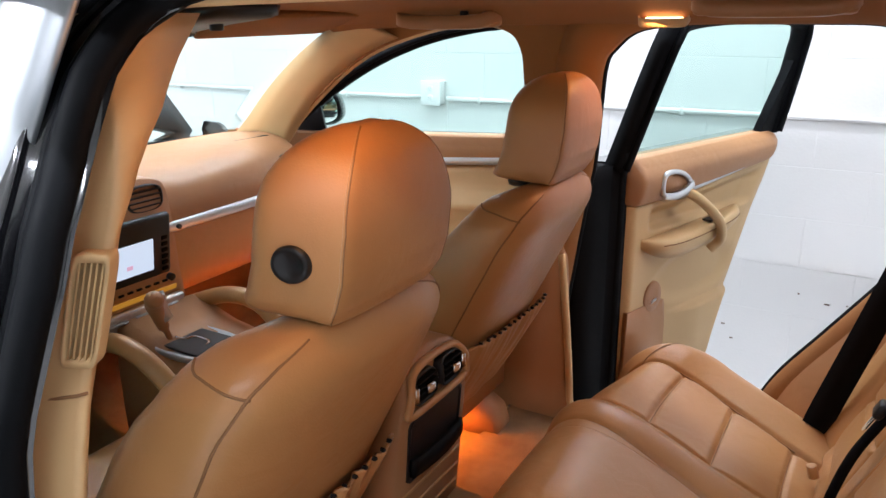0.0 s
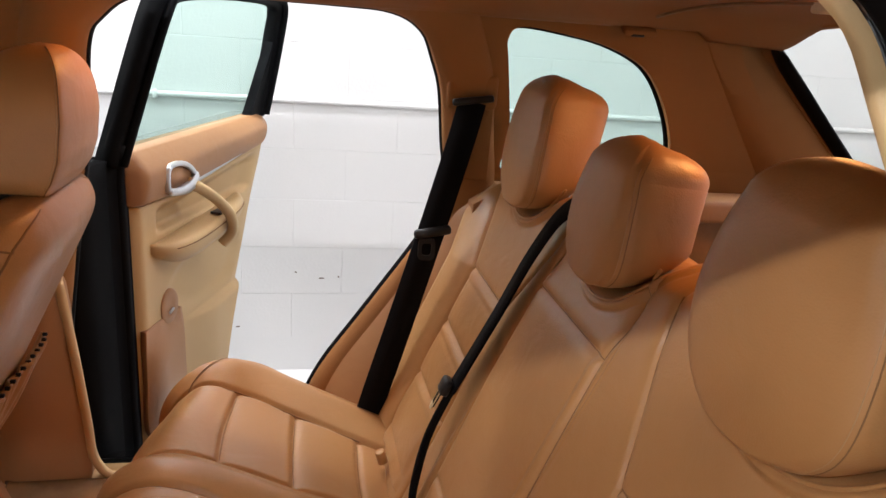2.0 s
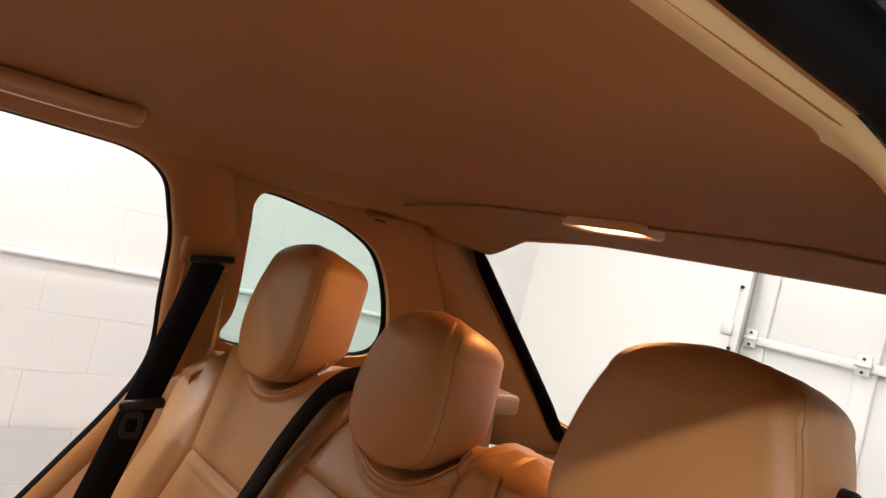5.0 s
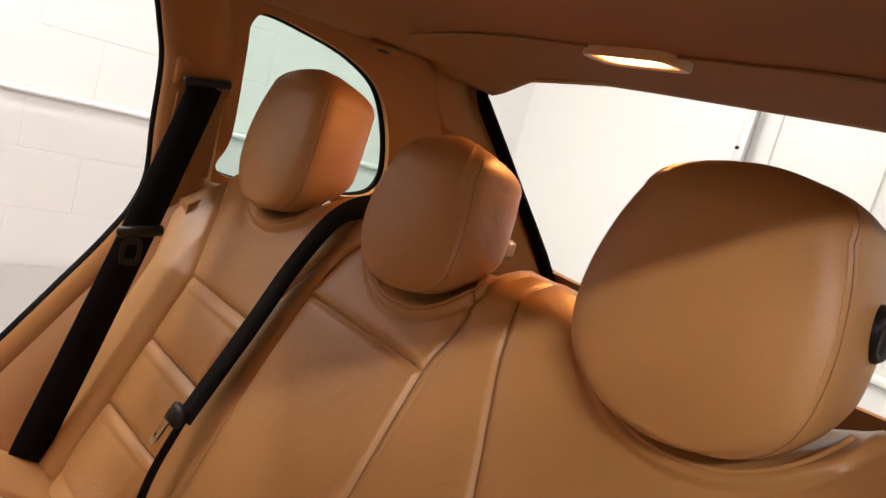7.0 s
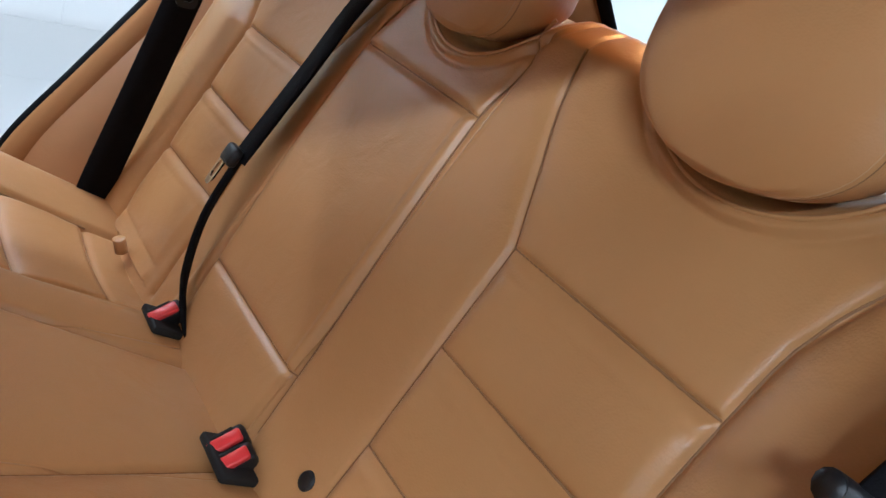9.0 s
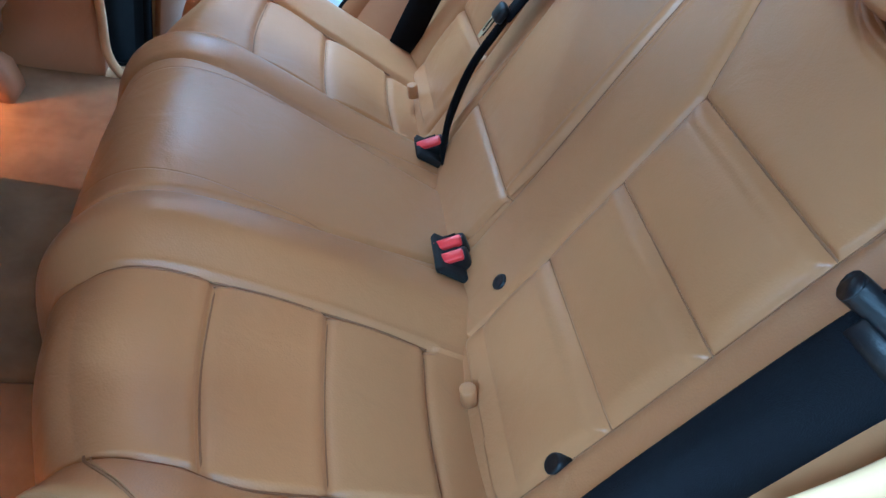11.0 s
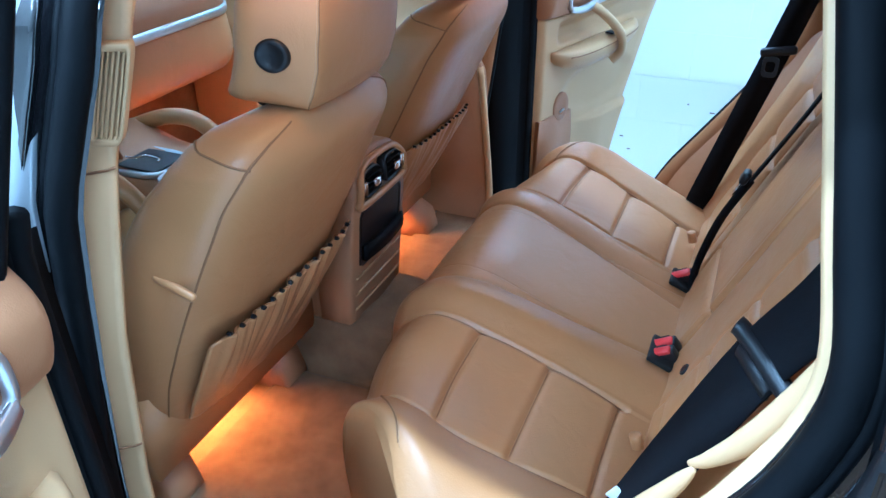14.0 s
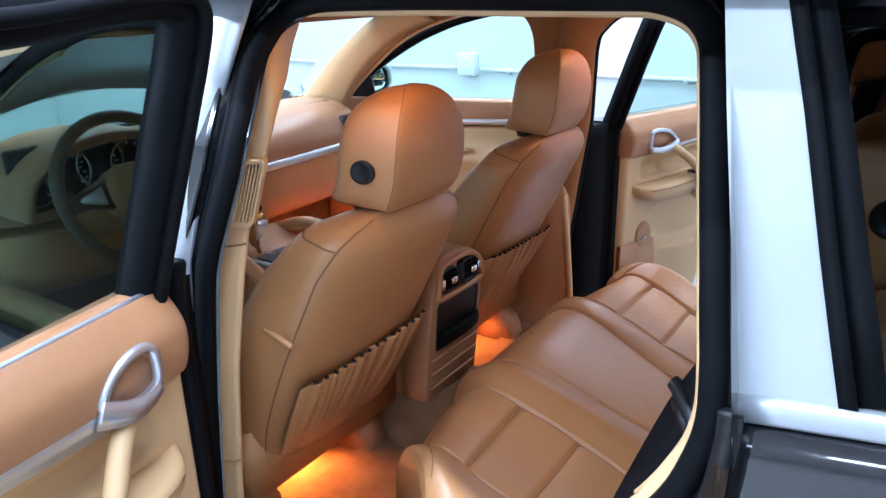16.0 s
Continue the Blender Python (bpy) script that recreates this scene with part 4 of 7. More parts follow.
# ---- front seats ----
def front_seat(cx, dy, label, knob_side):
    seat = thing("car_seat", label, "car seat", (cx, 0.6 + dy, 0.5), group="front seats")
    Z = np.concatenate([np.linspace(0.655, 1.16, 40), np.linspace(1.165, 1.248, 22)])
    wz = [0.58, 0.66, 0.75, 0.85, 1.0, 1.10, 1.15, 1.19, 1.215, 1.232, 1.243, 1.249]
    ww = [0.19, 0.225, 0.238, 0.246, 0.250, 0.244, 0.236, 0.222, 0.203, 0.178, 0.142, 0.08]
    dw = [0.20, 0.25, 0.262, 0.262, 0.255, 0.238, 0.222, 0.196, 0.166, 0.132, 0.09, 0.04]

    def rear(z):
        return 0.30 + 0.5 * (1.2 - z) + 0.055 * max(0.0, (z - 1.165) / 0.085) ** 2 + dy

    def section(z, n=96):
        w, d = table(z, wz, ww), table(z, wz, dw)
        sec = []
        for a in np.linspace(0, 2 * math.pi, n, endpoint=False):
            c, s = math.cos(a), math.sin(a)
            x = w * math.copysign(abs(c) ** (2 / 3.0), c)
            y = 0.5 * d * math.copysign(abs(s) ** (2 / 3.0), s)
            # the rear face is gently dished, the front hollowed between the bolsters
            if s < 0:
                y -= -0.010 * (1 - (x / w) ** 2) * -1 * 0.6
            else:
                y -= 0.09 * (1 - (x / w) ** 2) * min(1, d / 0.25)
            sec.append((cx + x, rear(z) + 0.5 * d + y, z))
        return sec
    rows = [section(z) for z in Z]
    back = part("backrest", rings(rows), LEATHER, seat)
    def on_rear(dx, z):
        """A point of the rear skin, and how far round the edge it lies."""
        w, d = table(z, wz, ww), table(z, wz, dw)
        k = min(0.985, abs(dx) / w)
        return (cx + math.copysign(k * w, dx), rear(z) + 0.5 * d * (1 - (1 - k ** 3.0) ** (1 / 3.0)) - 0.0015, z)
    # the welted seam from under the headrest over the shoulder and down the rear edges, and the one forward from its corner
    edge = curve([(0.105, 1.238), (0.155, 1.222), (0.192, 1.199), (0.211, 1.165), (0.219, 1.12), (0.224, 1.0), (0.221, 0.88), (0.212, 0.78), (0.19, 0.67)], 6)
    for side in (-1, 1):
        part("seam", tube(np.array([on_rear(side * dx, z) for dx, z in edge]), 0.0019, 6), SEAMDARK, back)
        pts = []
        for t in np.linspace(0, 1, 24):
            z = 1.199 + 0.026 * t
            w, d = table(z, wz, ww), table(z, wz, dw)
            a = math.pi + 0.62 - 0.95 * t
            x = w * math.copysign(abs(math.cos(a)) ** (2 / 3.0), math.cos(a))
            y = 0.5 * d * math.copysign(abs(math.sin(a)) ** (2 / 3.0), math.sin(a))
            pts.append((cx - side * x * 1.004, rear(z) + 0.5 * d + y * 1.01, z))
        part("seam", tube(np.array(pts), 0.0017, 6), SEAMDARK, back)
    # the gathered map pocket
    n, m = 90, 26
    top_z = 0.918
    front_rows = []
    for j in range(m + 1):
        v = j / m
        row = []
        for i in range(n + 1):
            u = -1 + 2 * i / n
            scallop = 0.010 * abs(math.sin(u * 14.0)) * v ** 6
            slant = 0.010 * u * (1 if cx < 0 else -0.6)
            z = 0.672 + (top_z + slant - scallop - 0.672) * v + 0.03 * (1 - v) * abs(u) ** 3
            w = table(z, wz, ww) * (0.82 - 0.02 * (1 - v))
            x = u * w
            ripple = (0.0045 * math.sin(u * 28.0) + 0.003 * math.sin(u * 53 + 1)) * v ** 1.5 + 0.0025 * math.sin(u * 11 + v * 5)
            bulge = 0.022 * (1 - u ** 6) * (0.35 + 0.65 * math.sin(math.pi * min(1, v * 0.75)))
            row.append((cx + x, rear(z) - 0.004 - bulge - ripple * (1 - u ** 8), z))
        front_rows.append(row)
    shape = []
    for row in front_rows:
        shape.append(row + [(p[0], p[1] + 0.006, p[2]) for p in reversed(row)])
    part("pocket", rings(shape), LEATHER, seat, "gathered leather map pocket")
    # Black solids painted in for the shade between the gathers.
    for i in range(15):
        u = -0.88 + i * 1.76 / 14
        w = table(top_z, wz, ww) * 0.80
        z = top_z + 0.010 * u * (1 if cx < 0 else -0.6) - 0.004
        part("gather_shade", rings([[(cx + u * w + a * 0.0036, rear(z) - 0.020 * (1 - u ** 6) - 0.002 + b, z + c * 0.0032 + 0.002) for a, c in ((-1, -0.9), (1, -0.9), (0.5, 0.7), (-0.5, 0.7))] for b in (-0.0035, 0.004)]), VOID, seat, "black piece for the shade in a gathered gap", smooth=False)
    # side cover with its release flap
    flap = cx + (-1 if cx < 0 else 1) * 0.243
    part("release_flap", block((0.012, 0.070, 0.013), (flap, 0.452 + dy, 1.028), 0.005, Matrix.Rotation(radians(18), 4, "X")), LEATHER, seat)
    # seat base
    base = []
    for y in np.linspace(0.58, 1.08, 26):
        t = (y - 0.58) / 0.50
        z = 0.735 + 0.055 * t - 0.05 * max(0, (t - 0.86) / 0.14) ** 2
        row = []
        for u in np.linspace(-1, 1, 40):
            bol = 0.045 * float(step(np.array(abs(u)), 0.62, 0.86)) - 0.10 * max(0, abs(u) - 0.88) / 0.12 * 0.6
            row.append((cx + 0.255 * u, y + dy, z + bol - 0.004 * math.exp(-((abs(u) - 0.62) / 0.02) ** 2)))
        row += [(cx + 0.25 * u, y + dy, 0.60) for u in np.linspace(1, -1, 10)]
        base.append(row)
    part("seat_cushion", rings(base), LEATHER, seat)
    part("seat_frame", block((0.42, 0.30, 0.10), (cx, 0.97 + dy, 0.585), 0.03), BROWN, seat)
    for dx in (-0.19, 0.17):
        x = cx + dx
        rail = part("seat_rail", sweep([(x, 0.60, 0.515), (x, 0.72, 0.52), (x, 1.15, 0.53)], [(-0.028, -0.03), (0.028, -0.03), (0.024, 0.012), (-0.024, 0.012)]), BROWN, seat)
        foot = [[(x + a, y, z) for a, z in ((-0.04, 0.485), (0.04, 0.485), (0.034, h), (-0.034, h))] for y, h in ((0.585, 0.52), (0.60, 0.565), (0.66, 0.60), (0.74, 0.60))]
        part("rail_cover", rings(foot), BROWN, seat, "moulded brown rail cover")
    # headrest
    rows = []
    n = 40
    hc = cx + 0.021 if cx < 0 else cx + 0.030
    hy = dy if cx < 0 else dy + 0.018
    for i in range(n + 1):
        t = i / n
        z = 1.257 + 0.212 * (t if t < 0.5 else 0.5 + 0.5 * math.sin((t - 0.5) / 0.5 * math.pi / 2))
        q = max(0.0, (z - 1.325) / 0.1445)
        cap = math.sqrt(max(0.0, 1 - q ** 2.4))
        deep = math.sqrt(max(0.0, 1 - q ** 4.0))
        low = 0.93 + 0.07 * math.sqrt(min(1, t / 0.10))
        w = 0.134 * (0.10 + 0.90 * cap) * low
        d = 0.068 * (0.30 + 0.70 * deep)
        yc = table(t, [0, 0.1, 0.25, 0.5, 0.75, 1.0], [0.304, 0.290, 0.279, 0.272, 0.272, 0.275]) + 0.068 + hy
        side = [(0.0, -1.0), (0.40, -0.985), (0.70, -0.95), (0.815, -0.90), (0.845, -0.80), (0.90, -0.45), (0.98, 0.0), (1.04, 0.35), (1.02, 0.66), (0.86, 0.90), (0.5, 0.985)]
        line = side + [(0.0, 1.0)] + [(-x, y) for x, y in side[:0:-1]]
        sec = [(hc + w * x, yc + d * y, z + 0.14 * d * y * (1 - t) - q * q * (0.30 * d * max(0.0, y) + 0.006)) for x, y in curve(line, 4, True)]
        rows.append(sec)
    rest = part("headrest", rings(rows), HIDE, seat, "padded leather headrest")
    for idx in (13, 75):
        part("seam", tube(np.array([rows[i][idx] for i in range(0, n - 1)]), 0.0011, 5), SEAMDARK, rest)
        part("stitching", tube(np.array([rows[i][idx + (2 if idx < 40 else -2)] for i in range(2, n - 3)]), 0.0006, 5), PALETHREAD, rest)
    for dx in (-0.06, 0.06):
        part("post", rod((hc + dx, 0.365 + hy, 1.19), (hc + dx, 0.36 + hy, 1.29), 0.007, 10), CHROME, rest)
    # Dark block in place of the shade under the headrest.
    part("collar", block((0.17, 0.08, 0.03), (hc, 0.375 + hy, 1.247), 0.012), DARK, rest, "dark block for the shaded gap under the headrest")
    if knob_side:
        px, py, pz = hc + knob_side * 0.1305, 0.339 + hy, 1.325
        part("knob", rings([[(px + knob_side * (o + 0.30 * r * math.cos(a)), py + r * math.cos(a), pz + r * math.sin(a)) for a in np.linspace(0, 2 * math.pi, 32, endpoint=False)] for r, o in ((0.0215, -0.02), (0.0218, 0.002), (0.020, 0.005), (0.015, 0.005), (0.013, 0.002), (0.002, 0.002))]), DARK, rest, "round black adjuster knob")
    return seat


front_seat(-0.345, 0.0, "tan leather driver's seat seen from behind, with a gathered pocket", -1)
front_seat(0.405, 0.045, "tan leather passenger seat seen from behind, with a gathered pocket", 0)
# ---- doors ----
def rear_door(sign, origin, along, label, tinted, h0, h1, rise=0.0):
    """An open rear door. Local places: u from the hinge to the tip, z up, w towards the cabin side."""
    ax, ay = along
    k = math.hypot(ax, ay)
    ax, ay = ax / k, ay / k
    nx, ny = (ay, -ax) if sign > 0 else (-ay, ax)
    if ny > 0:
        nx, ny = -nx, -ny
    lean = 0.24

    def at(u, z, w=0.0):
        w = w + (lean * (z - 1.17) if z > 1.17 else 0.0)
        return (origin[0] + ax * u + nx * w, origin[1] + ay * u + ny * w, z + rise)

    door = thing("rear_door", label, "car door", at(0, 0.9), group="open rear doors")
    tip_z = [0.36, 0.50, 0.58, 0.67, 0.80, 0.95, 1.05, 1.12, 1.165, 1.185, 1.195]
    tip_u = [0.43, 0.485, 0.515, 0.555, 0.625, 0.70, 0.765, 0.80, 0.808, 0.795, 0.76]
    span = h1 - h0

    def belt_z(u):
        return 1.066 + 0.045 * max(0, (u - h1) / (0.82 - h1))

    def relief(u, z, tip):
        """How far the lining stands out."""
        sm = lambda v, a, b: float(step(np.array(v), a, b))
        belt = belt_z(u)          # the lower edge of the upper roll
        if z > belt:
            t = min(1.0, max(0.0, (z - belt) / (1.195 - belt)))
            h = 0.024 + 0.016 * math.sin(math.pi * t ** 0.9) - 0.030 * max(0.0, (t - 0.55) / 0.45) ** 2
            e = ((u - h0 - 0.46 * span) / (0.47 * span)) ** 2 + ((z - 1.106) / 0.040) ** 2
            h -= 0.034 * (1 - sm(e, 0.45, 1.0))
        else:
            h = 0.014
            # the hollow behind the pull handle and over the armrest
            e = sm(u, 0.085, 0.14) * (1 - sm(u, tip - 0.13, tip - 0.04)) * sm(z, 0.97, 0.99) * (1 - sm(z, belt - 0.05, belt - 0.012))
            h -= 0.030 * e
            # the hollow under it
            e = ((u - 0.36) / 0.24) ** 2 + ((z - 0.80) / 0.09) ** 2
            h -= 0.016 * (1 - sm(e, 0.4, 1.1))
            # map pocket at the foot
            h += 0.030 * (1 - sm(z, 0.692, 0.704)) * sm(u, 0.19, 0.36) * sm(z, 0.36, 0.5)
        h -= 0.006 * math.exp(-((z - belt) / 0.004) ** 2)
        h -= 0.045 * max(0, 1 - u / 0.035) ** 2
        h = h * min(1.0, max(0.0, (tip - u) / 0.07)) ** 0.6 - 0.03 * max(0, 1 - (tip - u) / 0.02) ** 2
        return h

    # upper roll and lower lining share the belt line
    def lining(upper):
        rows = []
        for v in np.linspace(0, 1, 46 if upper else 150):
            row = []
            for i in range(121):
                t = i / 120
                z_mid = belt_z(t * 0.82)
                z = z_mid + (1.195 - z_mid) * v if upper else 0.38 + (z_mid - 0.0005 - 0.38) * v
                tip = table(z, tip_z, tip_u)
                u = tip * t
                row.append(at(u, z, relief(u, z + (0.0005 if upper else -0.0005), tip)))
            z0 = row[-1][2]
            back = (0.008 if tinted else 0.022) if upper else 0.06
            row += [tuple(np.array(row[-1]) - np.array((nx, ny, 0)) * back), tuple(np.array(row[0]) - np.array((nx, ny, 0)) * back)]
            rows.append(row)
        return rings(rows)

    part("upper_lining", lining(True), BROWN, door, "brown leather upper door roll")
    part("lower_lining", lining(False), SAND, door, "sand leather lower door panel")
    # silver strip
    line = [at(u, belt_z(u) + 0.016 + 0.006 * u, 0.026 - 0.016 * max(0, (u - 0.70) / 0.075)) for u in np.linspace(h1 - 0.004, 0.774, 30)]
    part("silver_strip", sweep(line, [(-0.006, -0.013), (0.003, -0.013), (0.006, -0.009), (0.006, 0.009), (0.003, 0.013), (-0.006, 0.013)], closed=False, scale=np.linspace(1.05, 0.72, 30) * (1.45 if tinted else 1.0)), SILVER, door, "satin silver trim strip")
    # the padded armrest, a long pod with a stitched edge
    rows, hem = [], []
    for t in np.linspace(0, 1, 40):
        u = 0.062 + 0.50 * t
        full = max(0.03, 1 - abs(2 * t - 1) ** 3.2) ** 0.5
        w0, w1 = 0.004, 0.012 + (0.082 - 0.022 * t) * full
        zt = 0.962 + 0.020 * t
        zb = zt - 0.016 - 0.060 * full * (1 - 0.25 * t)
        rows.append([at(u, z, w) for w, z in ((w0, zt - 0.004), (w0 + 0.4 * (w1 - w0), zt), (w0 + 0.8 * (w1 - w0), zt - 0.002), (w1 - 0.004, zt - 0.007), (w1, zt - 0.016), (w1 - 0.002, zt - 0.6 * (zt - zb)), (w1 - 0.3 * (w1 - w0), zb), (w0, zb + 0.004))])
        hem.append(at(u, zt - 0.017, w1 + 0.0008))
    armrest = part("armrest", rings(rows), SAND, door, "padded sand leather armrest")
    part("hem", tube(np.array(hem[3:-3]), 0.0016, 6), SEAMDARK, armrest)
    # the handle: a silver loop round a dark bowl
    loop = curve([(h0 + span * a, z) for a, z in ((0.96, 1.106), (0.80, 1.129), (0.56, 1.143), (0.30, 1.148), (0.08, 1.142), (0.03, 1.115), (0.07, 1.090), (0.30, 1.080), (0.60, 1.082), (0.88, 1.090))], 6, True)
    handle = part("handle_bezel", sweep([at(u, z, 0.040) for u, z in loop], [(-0.006, -0.010), (0.006, -0.010), (0.007, 0.0), (0.004, 0.006), (-0.004, 0.006), (-0.007, 0.0)], up=(nx, ny, 0), closed=True), SILVER, door, "satin silver door handle surround")
    bowl = []
    m = loop.mean(0)
    for kk, w in ((1.0, 0.036), (0.95, 0.022), (0.86, 0.014), (0.5, 0.010), (0.05, 0.010)):
        bowl.append([at(m[0] + (u - m[0]) * kk, m[1] + (z - m[1]) * kk, w) for u, z in loop])
    part("handle_bowl", rings(bowl), BROWN, handle, "dark brown recessed bowl")
    lever = [at(u, z, w) for u, z, w in curve([(h0 + span * a, z, w) for a, z, w in ((0.06, 1.086, 0.044), (0.4, 1.080, 0.050), (0.75, 1.086, 0.050), (1.04, 1.098, 0.040))], 6)]
    part("lever", sweep(lever, [(-0.005, -0.015), (0.005, -0.015), (0.008, 0.0), (0.005, 0.013), (-0.005, 0.013)], scale=np.linspace(0.6, 1.35 if tinted else 1.0, len(lever))), SILVER, handle, "silver pull lever")
    # the bowed pull grip down to the armrest
    drop = 0.03 if tinted else 0.0
    grip = curve([at(h1 - 0.035, 1.088 - drop, 0.034), at(h1 + 0.0, 1.066 - drop, 0.055), at(h1 + 0.045, 1.025 - drop, 0.080), at(h1 + 0.085, 0.975, 0.096), at(h1 + 0.098, 0.925, 0.094), at(h1 + 0.085, 0.890, 0.07)], 7)
    part("pull_grip", tube(grip, 0.0150, 12), SAND, door, "curved sand leather pull grip")
    # window switch
    sw = part("switch_plate", block((0.07, 0.03, 0.006), (0, 0, 0), 0.002, Matrix.Identity(4)), DARK, door)
    m = frame_of(at(0.36, 0.979, 0.056), (ax, ay, 0), (0, 0, 1))
    sw.data.transform(m)
    # speaker and lower grille
    sp = [at(0.135 + 0.042 * math.cos(a), 0.772 + 0.048 * math.sin(a), 0.0165) for a in np.linspace(0, 2 * math.pi, 36, endpoint=False)]
    sp2 = [at(0.135 + 0.038 * math.cos(a), 0.772 + 0.044 * math.sin(a), 0.0195) for a in np.linspace(0, 2 * math.pi, 36, endpoint=False)]
    sp3 = [at(0.135 + 0.020 * math.cos(a), 0.772 + 0.024 * math.sin(a), 0.0175) for a in np.linspace(0, 2 * math.pi, 36, endpoint=False)]
    speaker = part("speaker", rings([[tuple(np.array(p) - 0.012 * np.array((nx, ny, 0))) for p in sp], sp, sp2, sp3]), BROWN, door, "round brown speaker grille")
    part("badge", sweep([at(0.125, 0.757, 0.021), at(0.147, 0.763, 0.021)], [(-0.002, -0.003), (0.002, -0.003), (0.002, 0.003), (-0.002, 0.003)]), SILVER, speaker, "small silver badge")
    gr = curve([(0.012, 0.62), (0.014, 0.735), (0.03, 0.750), (0.17, 0.750), (0.195, 0.735), (0.205, 0.62), (0.19, 0.45), (0.02, 0.45)], 5, True)
    part("bass_grille", rings([[at(u, z, w) for u, z in gr] for w in (0.004, 0.0165, 0.018)]), BROWN, door, "brown woofer grille")
    # outer skin and the black leading edge
    shell = []
    for z in np.linspace(0.34, 1.15 if tinted else 1.19, 24):
        tip = table(z, tip_z, tip_u) + 0.03
        out = -0.115 - 0.03 * math.sin(math.pi * (z - 0.34) / 0.85)
        shell.append([at(-0.03, z, -0.045), at(tip, z, -0.045), at(tip + 0.01, z, -0.07), at(tip, z, out), at(-0.035, z, out), at(-0.045, z, -0.08)])
    part("door_shell", rings(shell), PAINT, door, "glossy black door skin", smooth=False)
    reach = 0.05 if tinted else 0.15
    lead = []
    for z in np.linspace(0.36, 1.185, 20):
        lead.append([at(0.008, z, -0.004), at(-0.004, z, -0.012), at(-0.012, z, -0.004), at(-0.03, z, -0.010), at(-0.04, z, -0.022), at(-0.05, z, -0.018), at(-0.006 - 0.6 * reach, z, -0.024), at(-reach - 0.005, z, -0.034), at(-reach - 0.012, z, -0.07), at(-0.03, z, -0.10), at(0.0, z, -0.06)])
    part("leading_edge", rings(lead), RUBBER, door, "black ridged leading edge of the door")
    # rubber along the leading edge
    edge = [at(-0.012, z, -0.012) for z in np.linspace(0.36, 1.22, 20)]
    part("edge_seal", tube(np.array(edge), 0.014, 8, up=(1, 0, 0)), RUBBER, door)
    # window frame: front upright, top rail, rear upright
    top = 1.565
    frame_line = curve([(-0.015, 1.17), (0.005, 1.26), (0.035, 1.40), (0.065, 1.51), (0.095, 1.548), (0.19, 1.562), (0.40, 1.566), (0.60, 1.562), (0.715, 1.552), (0.765, 1.52), (0.785, 1.44), (0.800, 1.32), (0.81, 1.19)], 7)
    if tinted:
        frame_line = curve([(0.040, 1.165), (0.020, 1.28), (-0.006, 1.42), (-0.024, 1.52), (-0.022, 1.565), (0.01, 1.585), (0.10, 1.584), (0.24, 1.570), (0.45, 1.566), (0.60, 1.562), (0.715, 1.552), (0.765, 1.52), (0.785, 1.44), (0.800, 1.32), (0.81, 1.19)], 7)
    part("window_frame", sweep([at(u, z, -0.03) for u, z in frame_line], [(-0.030, -0.020), (0.020, -0.020), (0.026, -0.008), (0.026, 0.018), (0.006, 0.028), (-0.022, 0.024), (-0.030, 0.010)], up=(nx, ny, 0.0)), RUBBER, door, "black window frame")
    part("corner_trim", cut_plate([[(0.705, 1.175), (0.805, 1.175), (0.806, 1.26), (0.792, 1.42), (0.770, 1.46)]], lambda u, v, w: at(u, v, w - 0.040), 0.03), RUBBER, door, "black corner trim of the window frame", smooth=False)
    seal_line = [at(u, z, 0.004) for u, z in frame_line]
    part("frame_seal", tube(np.array(seal_line), 0.010, 8, up=(nx, ny, 0)), RUBBER, door)
    hole = [(0.01, 1.18), (0.03, 1.26), (0.065, 1.40), (0.10, 1.52), (0.20, 1.55), (0.40, 1.555), (0.60, 1.55), (0.72, 1.535), (0.77, 1.44), (0.785, 1.32), (0.80, 1.18)]
    if tinted:
        hole = [(0.05, 1.18), (0.0, 1.42), (-0.01, 1.56), (0.10, 1.575)] + hole[4:]
    # The driver-side pane's darker tint also stands for shade in the cabin.
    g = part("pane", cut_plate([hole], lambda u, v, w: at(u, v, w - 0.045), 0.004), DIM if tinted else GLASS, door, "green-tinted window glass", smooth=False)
    g.visible_shadow = False
    line = [at(u, 1.192 if tinted else 1.182, -0.012 if tinted else -0.026) for u in np.linspace(0.03, 0.79, 12)]
    slim = 0.55 if tinted else 1.0
    part("belt_seal", sweep(line, [(a * slim, b * slim) for a, b in ((-0.012, -0.008), (0.010, -0.008), (0.010, 0.004), (0.0, 0.012), (-0.012, 0.010))]), SILVER if tinted else RUBBER, door, "belt strip at the foot of the glass")
    return door


rear_door(1, (0.925, 0.392), (0.944, -0.33), "open rear passenger-side door with tan leather lining and silver handle", False, 0.105, 0.250)
rear_door(-1, (-0.828, 0.388), (-0.977, -0.20), "open rear driver-side door with tan leather lining and silver handle", True, 0.090, 0.192, 0.045)
